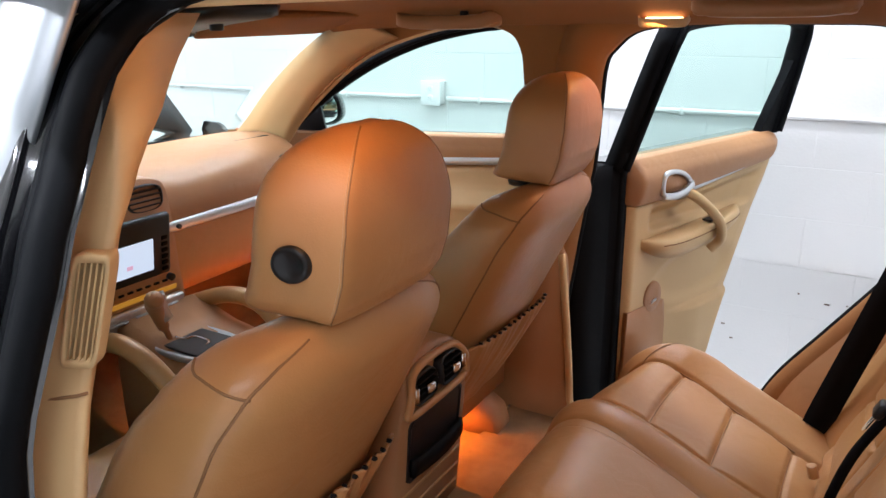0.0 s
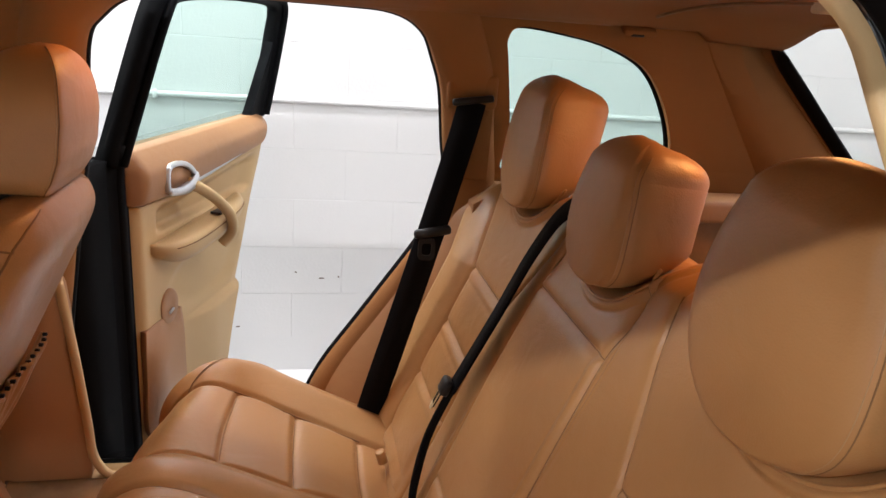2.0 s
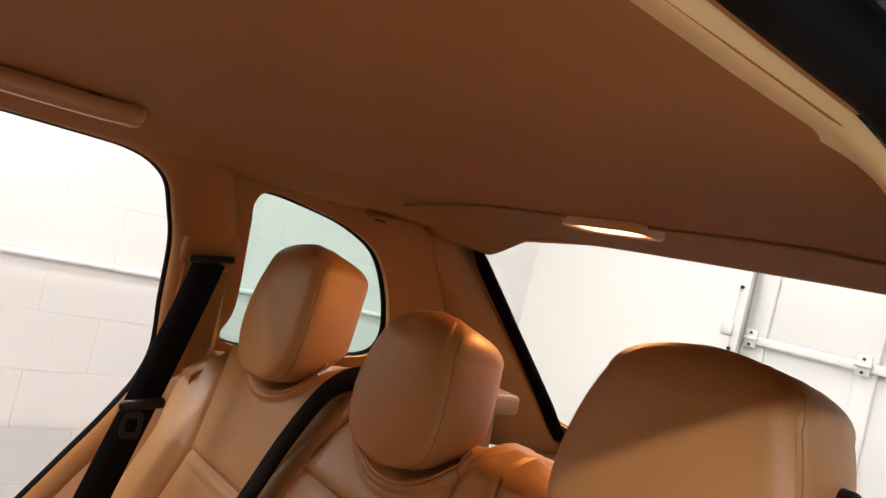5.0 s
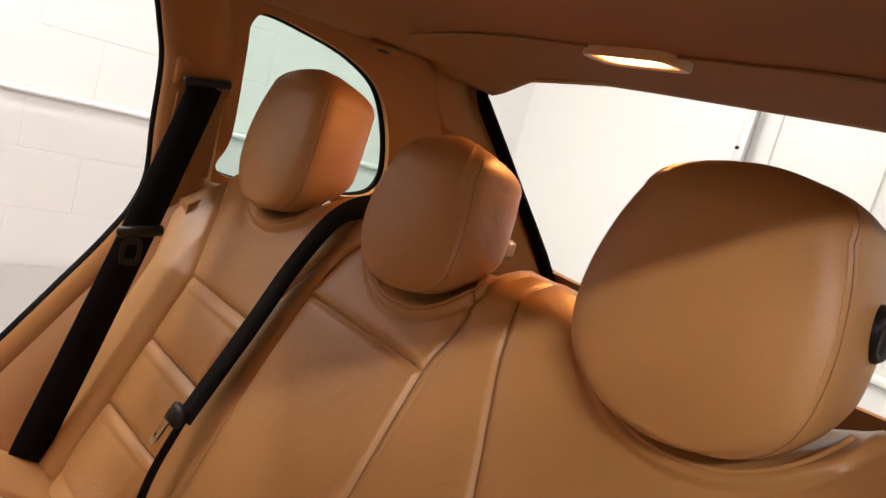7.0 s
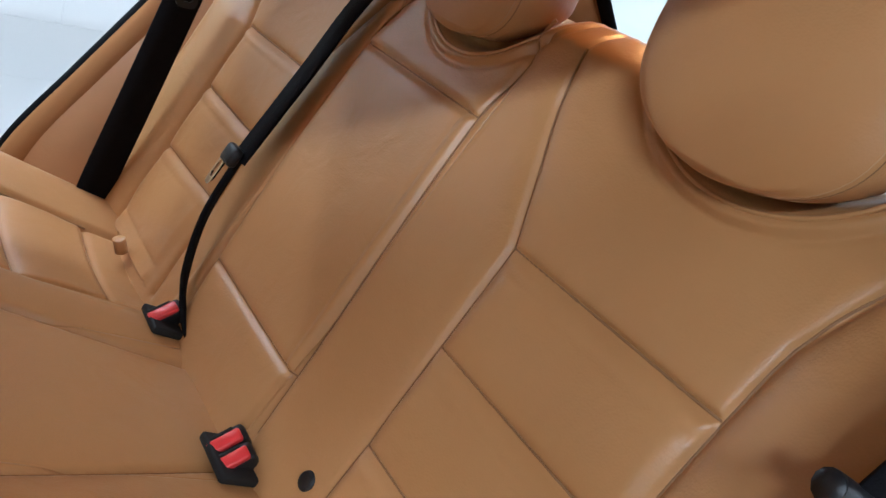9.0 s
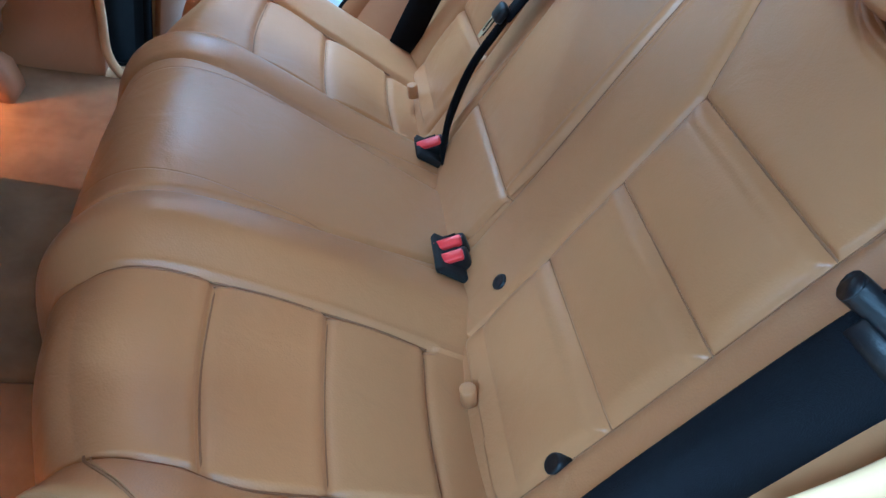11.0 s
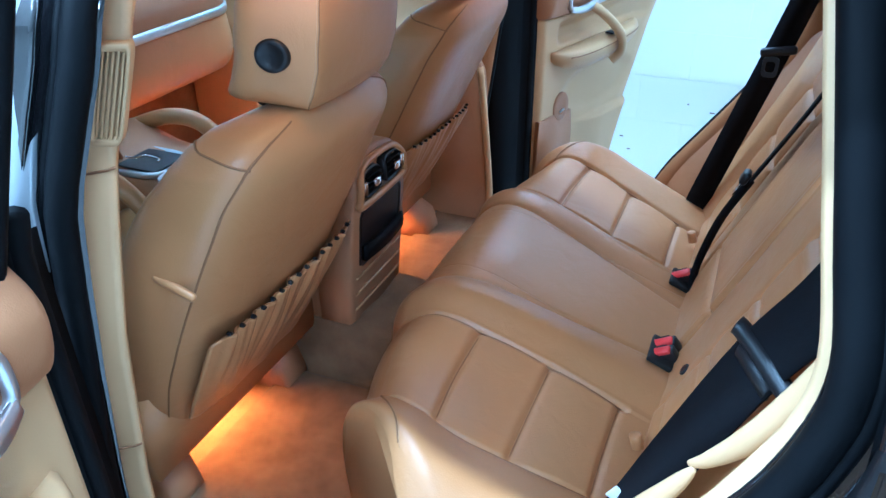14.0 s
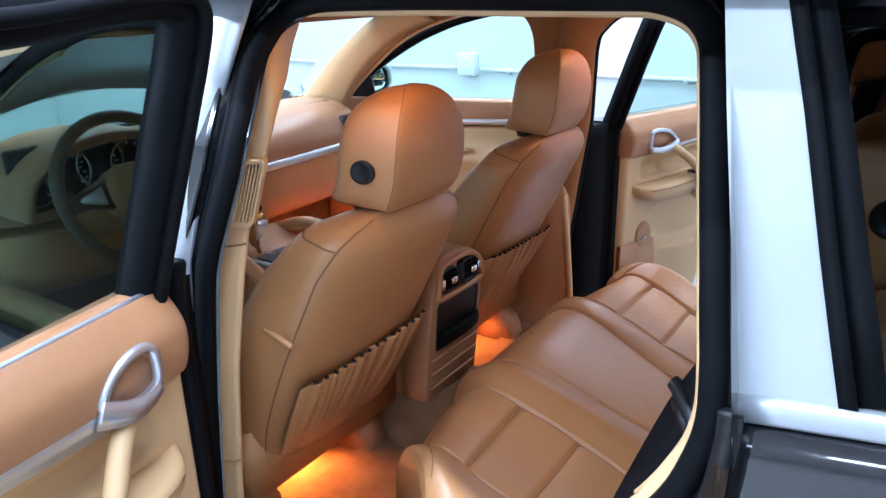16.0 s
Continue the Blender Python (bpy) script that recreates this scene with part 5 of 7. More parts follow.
# ---- dashboard and console ----
def dashboard():
    dash = thing("dashboard", "tan leather dashboard with a silver strip and air vents", "dashboard", (CX, 1.4, 1.0))
    top = curve([(1.86, 1.19), (1.70, 1.215), (1.52, 1.232), (1.40, 1.225), (1.335, 1.195), (1.305, 1.15), (1.298, 1.105)], 6)
    low = curve([(1.298, 1.082), (1.29, 1.04), (1.285, 0.99), (1.295, 0.945), (1.325, 0.915), (1.40, 0.90)], 6)

    def bulge(x):
        return 0.03 * (1 - ((x - CX) / 0.72) ** 2)

    def skin(line, back):
        rows = []
        for x in np.linspace(CX - 0.70, CX + 0.665, 80):
            rows.append([(x, y - bulge(x) * (1 if y < 1.6 else 0.3) + 0.06 * max(0, (abs(x - CX) - 0.56) / 0.12) ** 2 * (y < 1.5), z) for y, z in line] + [(x, a, b) for a, b in back])
        return rings(rows)
    part("dash_top", skin(top, [(1.42, 1.10), (1.86, 1.05)]), BROWN, dash, "brown leather upper dashboard")
    part("glove_box", skin(low, [(1.5, 0.92), (1.5, 1.08)]), LEATHER, dash, "tan glove box and lower dashboard")
    rows = [[(x, 1.296 - bulge(x) + dy + 0.06 * max(0, (abs(x - CX) - 0.56) / 0.12) ** 2, z) for dy, z in ((0.02, 1.081), (-0.004, 1.081), (-0.008, 1.086), (-0.008, 1.102), (-0.004, 1.107), (0.02, 1.107))] for x in np.linspace(0.10, 0.685, 40)]
    part("silver_strip", rings(rows), SILVER, dash, "satin silver trim strip")
    part("strip_lock", rod((0.135, 1.262, 1.094), (0.135, 1.25, 1.094), 0.006, 12), DARK, dash)
    # outer vents and the slot on the top
    for sx in (-0.60, 0.61):
        vent = part("side_vent", block((0.10, 0.05, 0.055), (sx, 1.315, 1.165), 0.01), DARK, dash, "black air vent")
        for k in range(3):
            part("vane", block((0.085, 0.02, 0.004), (sx, 1.292, 1.150 + 0.014 * k), 0.001), DARK, vent, smooth=False)
        part("vent_tab", block((0.022, 0.02, 0.014), (sx, 1.286, 1.162), 0.003), CHROME, vent, "bright vent tab")
        slot = part("demister_slot", block((0.14, 0.05, 0.006), (sx - 0.03 * np.sign(sx), 1.46, 1.228), 0.002), VOID, dash, "black demister slot")
        for k in range(6):
            part("rib", block((0.008, 0.046, 0.008), (sx - 0.03 * np.sign(sx) - 0.055 + 0.022 * k, 1.46, 1.228), 0.001), DARK, slot, smooth=False)
    # centre stack
    stack = curve([(-0.125, 1.18), (-0.120, 1.225), (-0.06, 1.245), (0.03, 1.245), (0.11, 1.245), (0.165, 1.225), (0.172, 1.16), (0.16, 1.02), (0.145, 0.90), (0.05, 0.88), (-0.05, 0.88), (-0.10, 0.92), (-0.115, 1.05)], 5, True)
    def face(z):
        return 1.225 - 0.16 * (1.2 - z)
    part("centre_stack_shell", rings([[(x, 1.36, z) for x, z in stack], [(x, face(z) + 0.006, z) for x, z in stack], [(0.025 + (x - 0.025) * 0.97, face(z), 1.06 + (z - 1.06) * 0.98) for x, z in stack]]), BROWN, dash, "reddish brown centre stack")
    for sx in (-0.055, 0.105):
        vent = part("centre_vent", rings([[(sx + x, face(1.20) - o, 1.198 + z) for x, z in oval(0, 0, 0.050 * k, 0.032 * k, 28, 3)] for k, o in ((1, -0.02), (1, 0.004), (0.9, 0.006), (0.85, -0.012))]), DARK, dash, "black centre air vent")
        for k in range(4):
            part("vane", block((0.085, 0.012, 0.003), (sx, face(1.2) - 0.002, 1.180 + 0.012 * k), 0.0), DARK, vent, smooth=False)
    tilt = Matrix.Rotation(radians(9), 4, "X")
    unit = thing("navigation_unit", "black navigation unit with a lit map screen and amber buttons", "radio", (0.025, face(1.06), 1.06))
    y0 = face(1.06)
    part("bezel", block((0.21, 0.02, 0.215), (0.028, y0 - 0.004, 1.062), 0.012, tilt), DARK, unit)
    part("display", block((0.128, 0.004, 0.078), (0.016, y0 - 0.016, 1.075), 0.001, tilt), DISPLAY, unit, "lit map screen", smooth=False)
    part("map_mark", block((0.016, 0.002, 0.010), (0.012, y0 - 0.0195, 1.060), 0.001, tilt), material("map_pink", (0.1, 0.05, 0.05), 0.4, emit=(1.0, 0.55, 0.65), power=0.9), unit, "small pink mark on the map", smooth=False)
    for k in range(6):
        for sx in (-0.062, 0.112):
            part("key", block((0.017, 0.006, 0.010), (sx, y0 - 0.016 + 0.0019 * (k - 2.5), 1.108 - 0.0155 * k), 0.002, tilt), RUBBER, unit)
    part("dial", rod((0.112, y0 - 0.02, 1.012), (0.112, y0 - 0.034, 1.010), 0.009, 16), DARK, unit)
    part("disc_slot", block((0.10, 0.004, 0.006), (0.02, y0 - 0.0105, 1.142), 0.001, tilt), VOID, unit, smooth=False)
    part("mark", block((0.022, 0.003, 0.008), (0.03, y0 - 0.0115, 1.128), 0.001, tilt), SILVER, unit, smooth=False)
    part("amber_row", block((0.20, 0.004, 0.013), (0.028, y0 - 0.022, 0.983), 0.002, tilt), AMBERLED, unit, "amber-lit button row", smooth=False)
    for k in range(7):
        part("key", block((0.014, 0.005, 0.005), (-0.045 + 0.024 * k, y0 - 0.0205, 1.004), 0.001, tilt), RUBBER, unit)
    panel = thing("climate_panel", "silver climate control strip under the navigation unit", "control panel", (0.025, face(0.94), 0.94))
    part("plate", block((0.22, 0.02, 0.045), (0.028, face(0.945) - 0.006, 0.945), 0.006, tilt), SILVER, panel)
    for k in range(3):
        part("slider", block((0.05, 0.01, 0.006), (-0.05 + 0.07 * k, face(0.945) - 0.018, 0.948), 0.002, tilt), ALU, panel)
    # the whole centre stack stands a little lower, further forward
    for ob in [c for c in dash.children if c.name.split(".")[0] in ("centre_stack_shell", "centre_vent")] + [unit, panel]:
        ob.matrix_basis = Matrix.Translation((-0.042, 0.05, -0.021)) @ ob.matrix_basis
    return dash


def console():
    con = thing("centre_console", "tan centre console with grab handles and rear air vents", "console", (CX, 0.8, 0.62))
    # the raised body between the seats
    rows = []
    for y, w, h in ((0.478, 0.105, 0.90), (0.50, 0.112, 0.945), (0.54, 0.115, 0.955), (0.62, 0.115, 0.945), (0.74, 0.115, 0.925), (0.86, 0.12, 0.885), (0.98, 0.125, 0.875), (1.10, 0.13, 0.89), (1.22, 0.13, 0.93)):
        b = 0.56
        rows.append([(CX + a * w, y, b + (h - b) * k) for a, k in ((-1, 0), (-1, 0.55), (-0.98, 0.88), (-0.90, 0.97), (-0.7, 1), (0.7, 1), (0.90, 0.97), (0.98, 0.88), (1, 0.55), (1, 0))])
    part("console_body", rings(rows), BROWN, con)
    lid = []
    for y in np.linspace(0.53, 0.80, 14):
        t = (y - 0.53) / 0.27
        h = 0.968 + 0.012 * math.sin(math.pi * t) - 0.03 * max(0, 0.12 - t) / 0.12 - 0.02 * max(0, t - 0.9) / 0.1
        lid.append([(CX + 0.105 * a, y, 0.93 + (h - 0.93) * k) for a, k in ((-1, 0), (-1, 0.7), (-0.94, 0.95), (-0.8, 1), (0.8, 1), (0.94, 0.95), (1, 0.7), (1, 0))])
    part("armrest_lid", rings(lid), LEATHER, con, "padded leather armrest lid")
    # rear face: a leaning tower with two vents and a dark tray
    def back(z):
        return 0.452 + 0.10 * (0.95 - z) * 0.9 if z < 0.95 else 0.452 + 0.35 * (z - 0.95)
    out = curve([(-0.118, 0.62), (-0.120, 0.80), (-0.112, 0.925), (-0.085, 0.985), (-0.03, 1.003), (0.03, 1.003), (0.085, 0.985), (0.112, 0.925), (0.120, 0.80), (0.118, 0.62)], 5)
    out = np.concatenate([out, [(0.06, 0.585), (-0.06, 0.585)]])
    part("rear_tower", rings([[(CX + x, 0.56, z) for x, z in out], [(CX + x, back(z) + 0.008, z) for x, z in out], [(CX + x * 0.95, back(z), 0.8 + (z - 0.8) * 0.975) for x, z in out]]), BROWN, con, "brown rear face of the console")
    bez = curve([(-0.098, 0.925), (-0.088, 0.965), (-0.05, 0.985), (0.05, 0.985), (0.088, 0.965), (0.098, 0.925), (0.088, 0.905), (-0.088, 0.905)], 5, True)
    bezel = part("vent_bezel", sweep([(CX + x, back(z) - 0.004, z) for x, z in bez], ring_profile(0.008, 8), up=(0, 1, 0), closed=True), LEATHER, con, "tan vent surround")
    for sx in (-0.045, 0.045):
        vent = part("rear_vent", rings([[(CX + sx + x, back(0.945 + z) - o, 0.945 + z) for x, z in oval(0, 0, 0.038 * k, 0.030 * k, 28, 3.5)] for k, o in ((1, -0.02), (1, 0.006), (0.9, 0.008), (0.86, -0.006), (0.1, -0.006))]), DARK, con, "black rear air vent")
        for k in range(4):
            part("vane", block((0.064, 0.012, 0.0035), (CX + sx, back(0.945) - 0.002, 0.927 + 0.012 * k), 0.001), RUBBER, vent, smooth=False)
        part("vent_tab", block((0.022, 0.014, 0.016), (CX + sx, back(0.945) - 0.011, 0.947), 0.003), CHROME, vent, "bright vent tab")
        part("thumb_wheel", rod((CX + sx + 0.037 * np.sign(sx), back(0.945) - 0.006, 0.930), (CX + sx + 0.037 * np.sign(sx), back(0.945) - 0.006, 0.958), 0.006, 12), CHROME, vent)
    tray = [(-0.092, 0.765), (-0.094, 0.88), (-0.085, 0.892), (0.085, 0.892), (0.094, 0.88), (0.092, 0.765), (0.08, 0.757), (-0.08, 0.757)]
    part("storage_tray", rings([[(CX + x * k, back(z) - o, 0.825 + (z - 0.825) * k) for x, z in tray] for k, o in ((1, -0.01), (1, 0.003), (0.95, 0.004), (0.9, 0.0015))]), DARK, con, "black storage tray", smooth=False)
    part("tray_lip", sweep([(CX + x, back(0.79) - 0.010 - 0.008 * (1 - (x / 0.09) ** 2), 0.795) for x in np.linspace(-0.088, 0.088, 14)], [(-0.006, -0.018), (0.004, -0.018), (0.006, 0.0), (0.004, 0.018), (-0.006, 0.016)]), RUBBER, con, "black tray lip")
    for z in (0.735, 0.695, 0.655):
        part("rib", tube(np.array([(CX + x, back(z) - 0.001, z) for x in np.linspace(-0.105, 0.105, 10)]), 0.0035, 6), LEATHER, con)
    # bowed grab handles beside the lever
    for sx in (-0.155, 0.155):
        line = curve([(CX + sx * 1.0, 0.86, 0.83), (CX + sx * 1.05, 0.93, 0.90), (CX + sx * 1.06, 1.00, 0.935), (CX + sx * 1.02, 1.08, 0.935), (CX + sx * 0.95, 1.17, 0.905), (CX + sx * 0.85, 1.25, 0.87)], 7)
        part("grab_handle", tube(line, 0.021, 12), LEATHER, con, "curved leather grab handle")
    # lever gate
    gate = part("lever_gate", rings([[(CX + x, 1.02 + y, 0.878 + o) for x, y in oval(0, 0, 0.075 * k, 0.105 * k, 32, 3)] for k, o in ((1, 0), (1, 0.010), (0.93, 0.014), (0.9, 0.008))]), SILVER, con, "silver lever surround")
    part("gate_plate", block((0.11, 0.16, 0.006), (CX, 1.02, 0.889), 0.002), DARK, gate, smooth=False)
    part("gate_slot", tube(curve([(CX - 0.012, 1.08, 0.893), (CX - 0.010, 1.04, 0.893), (CX + 0.012, 1.03, 0.893), (CX + 0.010, 0.985, 0.893), (CX - 0.006, 0.975, 0.893)], 4), 0.003, 6), CHROME, gate)
    for sx in (-0.055, 0.055):
        cup = part("cup_ring", rings([[(CX + sx + 0.036 * k * math.cos(a), 0.885 + 0.036 * k * math.sin(a), 0.885 + o) for a in np.linspace(0, 2 * math.pi, 28, endpoint=False)] for k, o in ((1, -0.01), (1.0, 0.006), (0.9, 0.007), (0.84, 0.0), (0.8, -0.03))]), SILVER, con, "silver cup holder ring")
    lever = thing("gear_lever", "brown leather gear lever with a silver inlay", "gear lever", (CX, 1.05, 0.89))
    shaft = curve([(CX + 0.016, 1.045, 0.885), (CX + 0.012, 1.050, 0.925), (CX + 0.006, 1.056, 0.950), (CX - 0.002, 1.058, 0.980), (CX - 0.012, 1.052, 1.006), (CX - 0.022, 1.036, 1.024), (CX - 0.030, 1.014, 1.026)], 5)
    w = np.interp(np.linspace(0, 1, len(shaft)), [0, 0.25, 0.3, 0.5, 0.7, 0.88, 1], [0.007, 0.007, 0.013, 0.0165, 0.020, 0.0205, 0.010])
    part("knob", sweep(shaft, ring_profile(1.0, 14), scale=w, up=(1, 0, 0)), BROWN, lever)
    part("inlay", sweep([p + np.array((0.010, -0.004, 0.006)) for p in shaft[11:27]], [(-0.011, -0.012), (0.011, -0.012), (0.009, 0.012), (-0.009, 0.012)], up=(1, 0, 0)), SILVER, lever, "silver inlay")
    for ob in [c for c in con.children if c.name.split(".")[0] in ("grab_handle", "lever_gate", "cup_ring")]:
        ob.matrix_basis = Matrix.Translation((-0.035, 0.05, 0)) @ ob.matrix_basis
    lever.matrix_basis = Matrix.Translation((-0.075, 0.07, -0.022)) @ lever.matrix_basis
    return con


def steering_wheel():
    c = np.array((-0.415, 1.095, 1.185))
    axis = np.array((0, -0.906, 0.423))
    right = np.array((1.0, 0, 0))
    up = np.cross(right, -axis)
    up = np.array((0, 0.423, 0.906))
    wheel = thing("steering_wheel", "brown leather steering wheel with three spokes", "steering wheel", tuple(c))
    ring = [c + 0.183 * (math.cos(a) * right + math.sin(a) * up) for a in np.linspace(0, 2 * math.pi, 64, endpoint=False)]
    part("rim", tube(np.array(ring), 0.0155, 12, up=tuple(axis), closed=True), DARKHIDE, wheel)
    hub = oval(0, 0, 0.078, 0.066, 36, 2.6)
    part("airbag_cover", rings([[c + k * (x * right + y * up) + o * axis for x, y in hub] for k, o in ((1, -0.03), (1, 0.004), (0.93, 0.018), (0.7, 0.026), (0.3, 0.029))]), BROWN, wheel)
    crest = [(0, 0.016), (0.012, 0.014), (0.012, -0.004), (0.0, -0.018), (-0.012, -0.004), (-0.012, 0.014)]
    part("badge", rings([[c + x * right + y * up + o * axis for x, y in crest] for o in (0.024, 0.031)]), material("brass", (0.6, 0.42, 0.16), 0.3, metal=1.0), wheel, "small gold badge", smooth=False)
    for a0, a1, w in ((178, 180, 0.026), (2, 0, 0.026), (270, 270, 0.034)):
        a = radians(a1)
        d = math.cos(a) * right + math.sin(a) * up
        s = -math.sin(a) * right + math.cos(a) * up
        rows = []
        for r, k in ((0.06, 1.5), (0.10, 1.0), (0.14, 0.8), (0.176, 0.9)):
            rows.append([c + r * d + w * k * u * s + o * axis for u, o in ((-1, -0.008), (1, -0.008), (0.9, 0.010), (-0.9, 0.010))])
        part("spoke", rings(rows), DARKHIDE, wheel)
        inlay = [[c + r * d + w * k * u * s + o * axis for u, o in ((-1, 0.006), (1, 0.006), (0.8, 0.0145), (-0.8, 0.0145))] for r, k in ((0.088, 0.95), (0.12, 0.55), (0.145, 0.2))]
        part("spoke_inlay", rings(inlay), SILVER, wheel, "silver spoke inlay")
    col = thing("steering_column", "brown steering column with black stalks", "steering column", tuple(c + 0.1 * -axis))
    part("shroud", rings([[c - k * axis + r * (math.cos(a) * right + math.sin(a) * up) for a in np.linspace(0, 2 * math.pi, 24, endpoint=False)] for k, r in ((0.035, 0.05), (0.06, 0.06), (0.20, 0.07))]), BROWN, col)
    for sx in (-1, 1):
        part("stalk", rod(c - 0.05 * axis + sx * 0.05 * right, c - 0.045 * axis + sx * 0.17 * right + 0.01 * up, 0.009, 10), DARK, col, "black stalk")
    return wheel


def instruments():
    pod = thing("instrument_cluster", "brown hooded instrument cluster with five dark dials", "instruments", (-0.415, 1.32, 1.2))
    arch = []
    for k, y in ((1.0, 1.175), (1.03, 1.215), (1.02, 1.365), (0.9, 1.50)):
        arch.append([(-0.405 + 0.235 * k * math.cos(a), y, 1.145 + 0.165 * k * max(0, math.sin(a)) ** 0.75) for a in np.linspace(0, math.pi, 40)] +
                    [(-0.405 + 0.215 * k * math.cos(a), y, 1.145 + 0.145 * k * max(0, math.sin(a)) ** 0.75) for a in np.linspace(math.pi, 0, 40)])
    part("hood", rings(arch), BROWN, pod, "brown instrument hood")
    part("backplate", block((0.43, 0.02, 0.16), (-0.405, 1.275, 1.215), 0.01), DARK, pod)
    for dx, r, dz in ((-0.165, 0.045, -0.02), (-0.085, 0.058, 0.0), (0.0, 0.064, 0.012), (0.085, 0.058, 0.0), (0.165, 0.045, -0.02)):
        p = (-0.405 + dx, 1.26, 1.22 + dz)
        dial = part("dial", rings([[(p[0] + k * r * math.cos(a), p[1] - o, p[2] + k * r * math.sin(a)) for a in np.linspace(0, 2 * math.pi, 40, endpoint=False)] for k, o in ((1, -0.01), (1, 0.012), (0.95, 0.014), (0.92, 0.004), (0.02, 0.004))]), DARK, pod)
        part("dial_ring", tube(np.array([(p[0] + r * 0.97 * math.cos(a), p[1] - 0.014, p[2] + r * 0.97 * math.sin(a)) for a in np.linspace(0, 2 * math.pi, 40, endpoint=False)]), 0.003, 6, up=(0, 1, 0), closed=True), CHROME, dial, "thin bright dial ring")
        for k in range(9):
            a = radians(-40 + 260 * k / 8)
            part("dial_mark", block((0.003, 0.002, 0.008), (p[0] + 0.78 * r * math.cos(a), p[1] - 0.006, p[2] + 0.78 * r * math.sin(a)), 0.0, Matrix.Rotation(radians(90) - a, 4, "Y")), LABELWHITE, dial, smooth=False)
    part("warning_light", rod((-0.51, 1.253, 1.225), (-0.51, 1.247, 1.225), 0.0045, 10), REDLED, pod, "small red warning light")


dashboard()
console()
steering_wheel()
instruments()

# ---- windscreen, front pillars ----
def screen_point(x, t, out=0.0):
    """t from the cowl (0) to the roof (1)."""
    X = (x - CX) / 0.66
    y = 1.80 - 0.62 * t - (0.10 - 0.04 * t) * X * X
    z = 1.20 + 0.355 * t + 0.02 * math.sin(math.pi * t)
    return (CX + (x - CX) * (1 - 0.10 * t), y + out, z + out)


pane = thing("windscreen", "raked windscreen of green-tinted glass", "windscreen", (CX, 1.5, 1.4), kind="structure")
rows = [[screen_point(CX + 0.70 * u, t) for u in np.linspace(-1, 1, 20)] for t in np.linspace(-0.02, 1.02, 10)]
back = [[tuple(np.array(p) + np.array((0, 0.003, 0.003))) for p in r[::-1]] for r in rows]
g = part("pane", rings([a + b for a, b in zip(rows, back)]), SCREENGLASS, pane)
g.visible_shadow = False
line = [screen_point(CX + 0.66 * u, 0.015) for u in np.linspace(-1, 1, 20)]
part("cowl_seal", tube(np.array(line), 0.010, 8), RUBBER, pane)
for sign in (-1, 1):
    out = [(1.735, 1.165), (1.60, 1.262), (1.44, 1.385), (1.28, 1.488), (1.16, 1.548), (1.05, 1.575)]
    inn = [(1.47, 1.165), (1.40, 1.245), (1.30, 1.335), (1.18, 1.418), (1.07, 1.478), (0.95, 1.520)]
    rows = []
    for (y0, z0), (y1, z1) in zip(curve(out, 5), curve(inn, 5)):
        w0, w1 = float(half(z0)), float(half(z1))
        rows.append([(CX + sign * (w1 + 0.0), y1, z1), (CX + sign * (w1 - 0.022), y1 + 0.02, z1 + 0.012), (CX + sign * (w0 - 0.05), 0.5 * (y0 + y1), 0.5 * (z0 + z1) + 0.004), (CX + sign * (w0 - 0.045), y0 - 0.02, z0 - 0.006),
                     (CX + sign * (w0 - 0.015), y0, z0), (CX + sign * (w0 + 0.03), y0, z0 - 0.01)])
    tagged(part("front_pillar", rings(rows), SAND), "sand-coloured front pillar trim", "pillar trim", kind="structure")
for sign in (-1, 1):
    # the roof rail over the doors, with the rounded edge that the headliner meets
    top = TOPS[sign]
    rows = []
    for y in np.linspace(-0.60, 1.12, 50):
        dip = 0.0 if y < 0.85 else 0.10 * (y - 0.85) ** 1.3
        t = top - dip
        w = float(half(t)) - (0.078 if sign < 0 else 0.0)
        rows.append([(CX + sign * (w + 0.01), y, t + 0.03), (CX + sign * (w + 0.002), y, t + 0.004), (CX + sign * (w - 0.022), y, t - 0.006), (CX + sign * (w - 0.055), y, t - 0.003), (CX + sign * (w - 0.085), y, t + 0.012), (CX + sign * (w - 0.11), y, t + 0.035), (CX + sign * (w - 0.05), y, t + 0.06)])
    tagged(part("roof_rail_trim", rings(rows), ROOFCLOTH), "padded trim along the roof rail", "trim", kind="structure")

# hood standing open in front of the windscreen
hood = thing("bonnet", "black bonnet standing open in front of the windscreen", "bonnet", (CX, 2.0, 1.3))
rows = []
for v in np.linspace(0, 1, 8):
    row = []
    for u in np.linspace(-1, 1, 24):
        x = CX + 0.745 * u * (1 - 0.06 * v)
        y = 1.93 + 0.66 * v - 0.03 * u * u
        z = 1.335 + 0.70 * v - 0.155 * u * u * (1 - 0.4 * v)
        row.append((x, y, z))
    row += [(p[0], p[1] + 0.025, p[2] - 0.02) for p in row[::-1]]
    rows.append(row)
part("panel", rings(rows), DARK, hood)


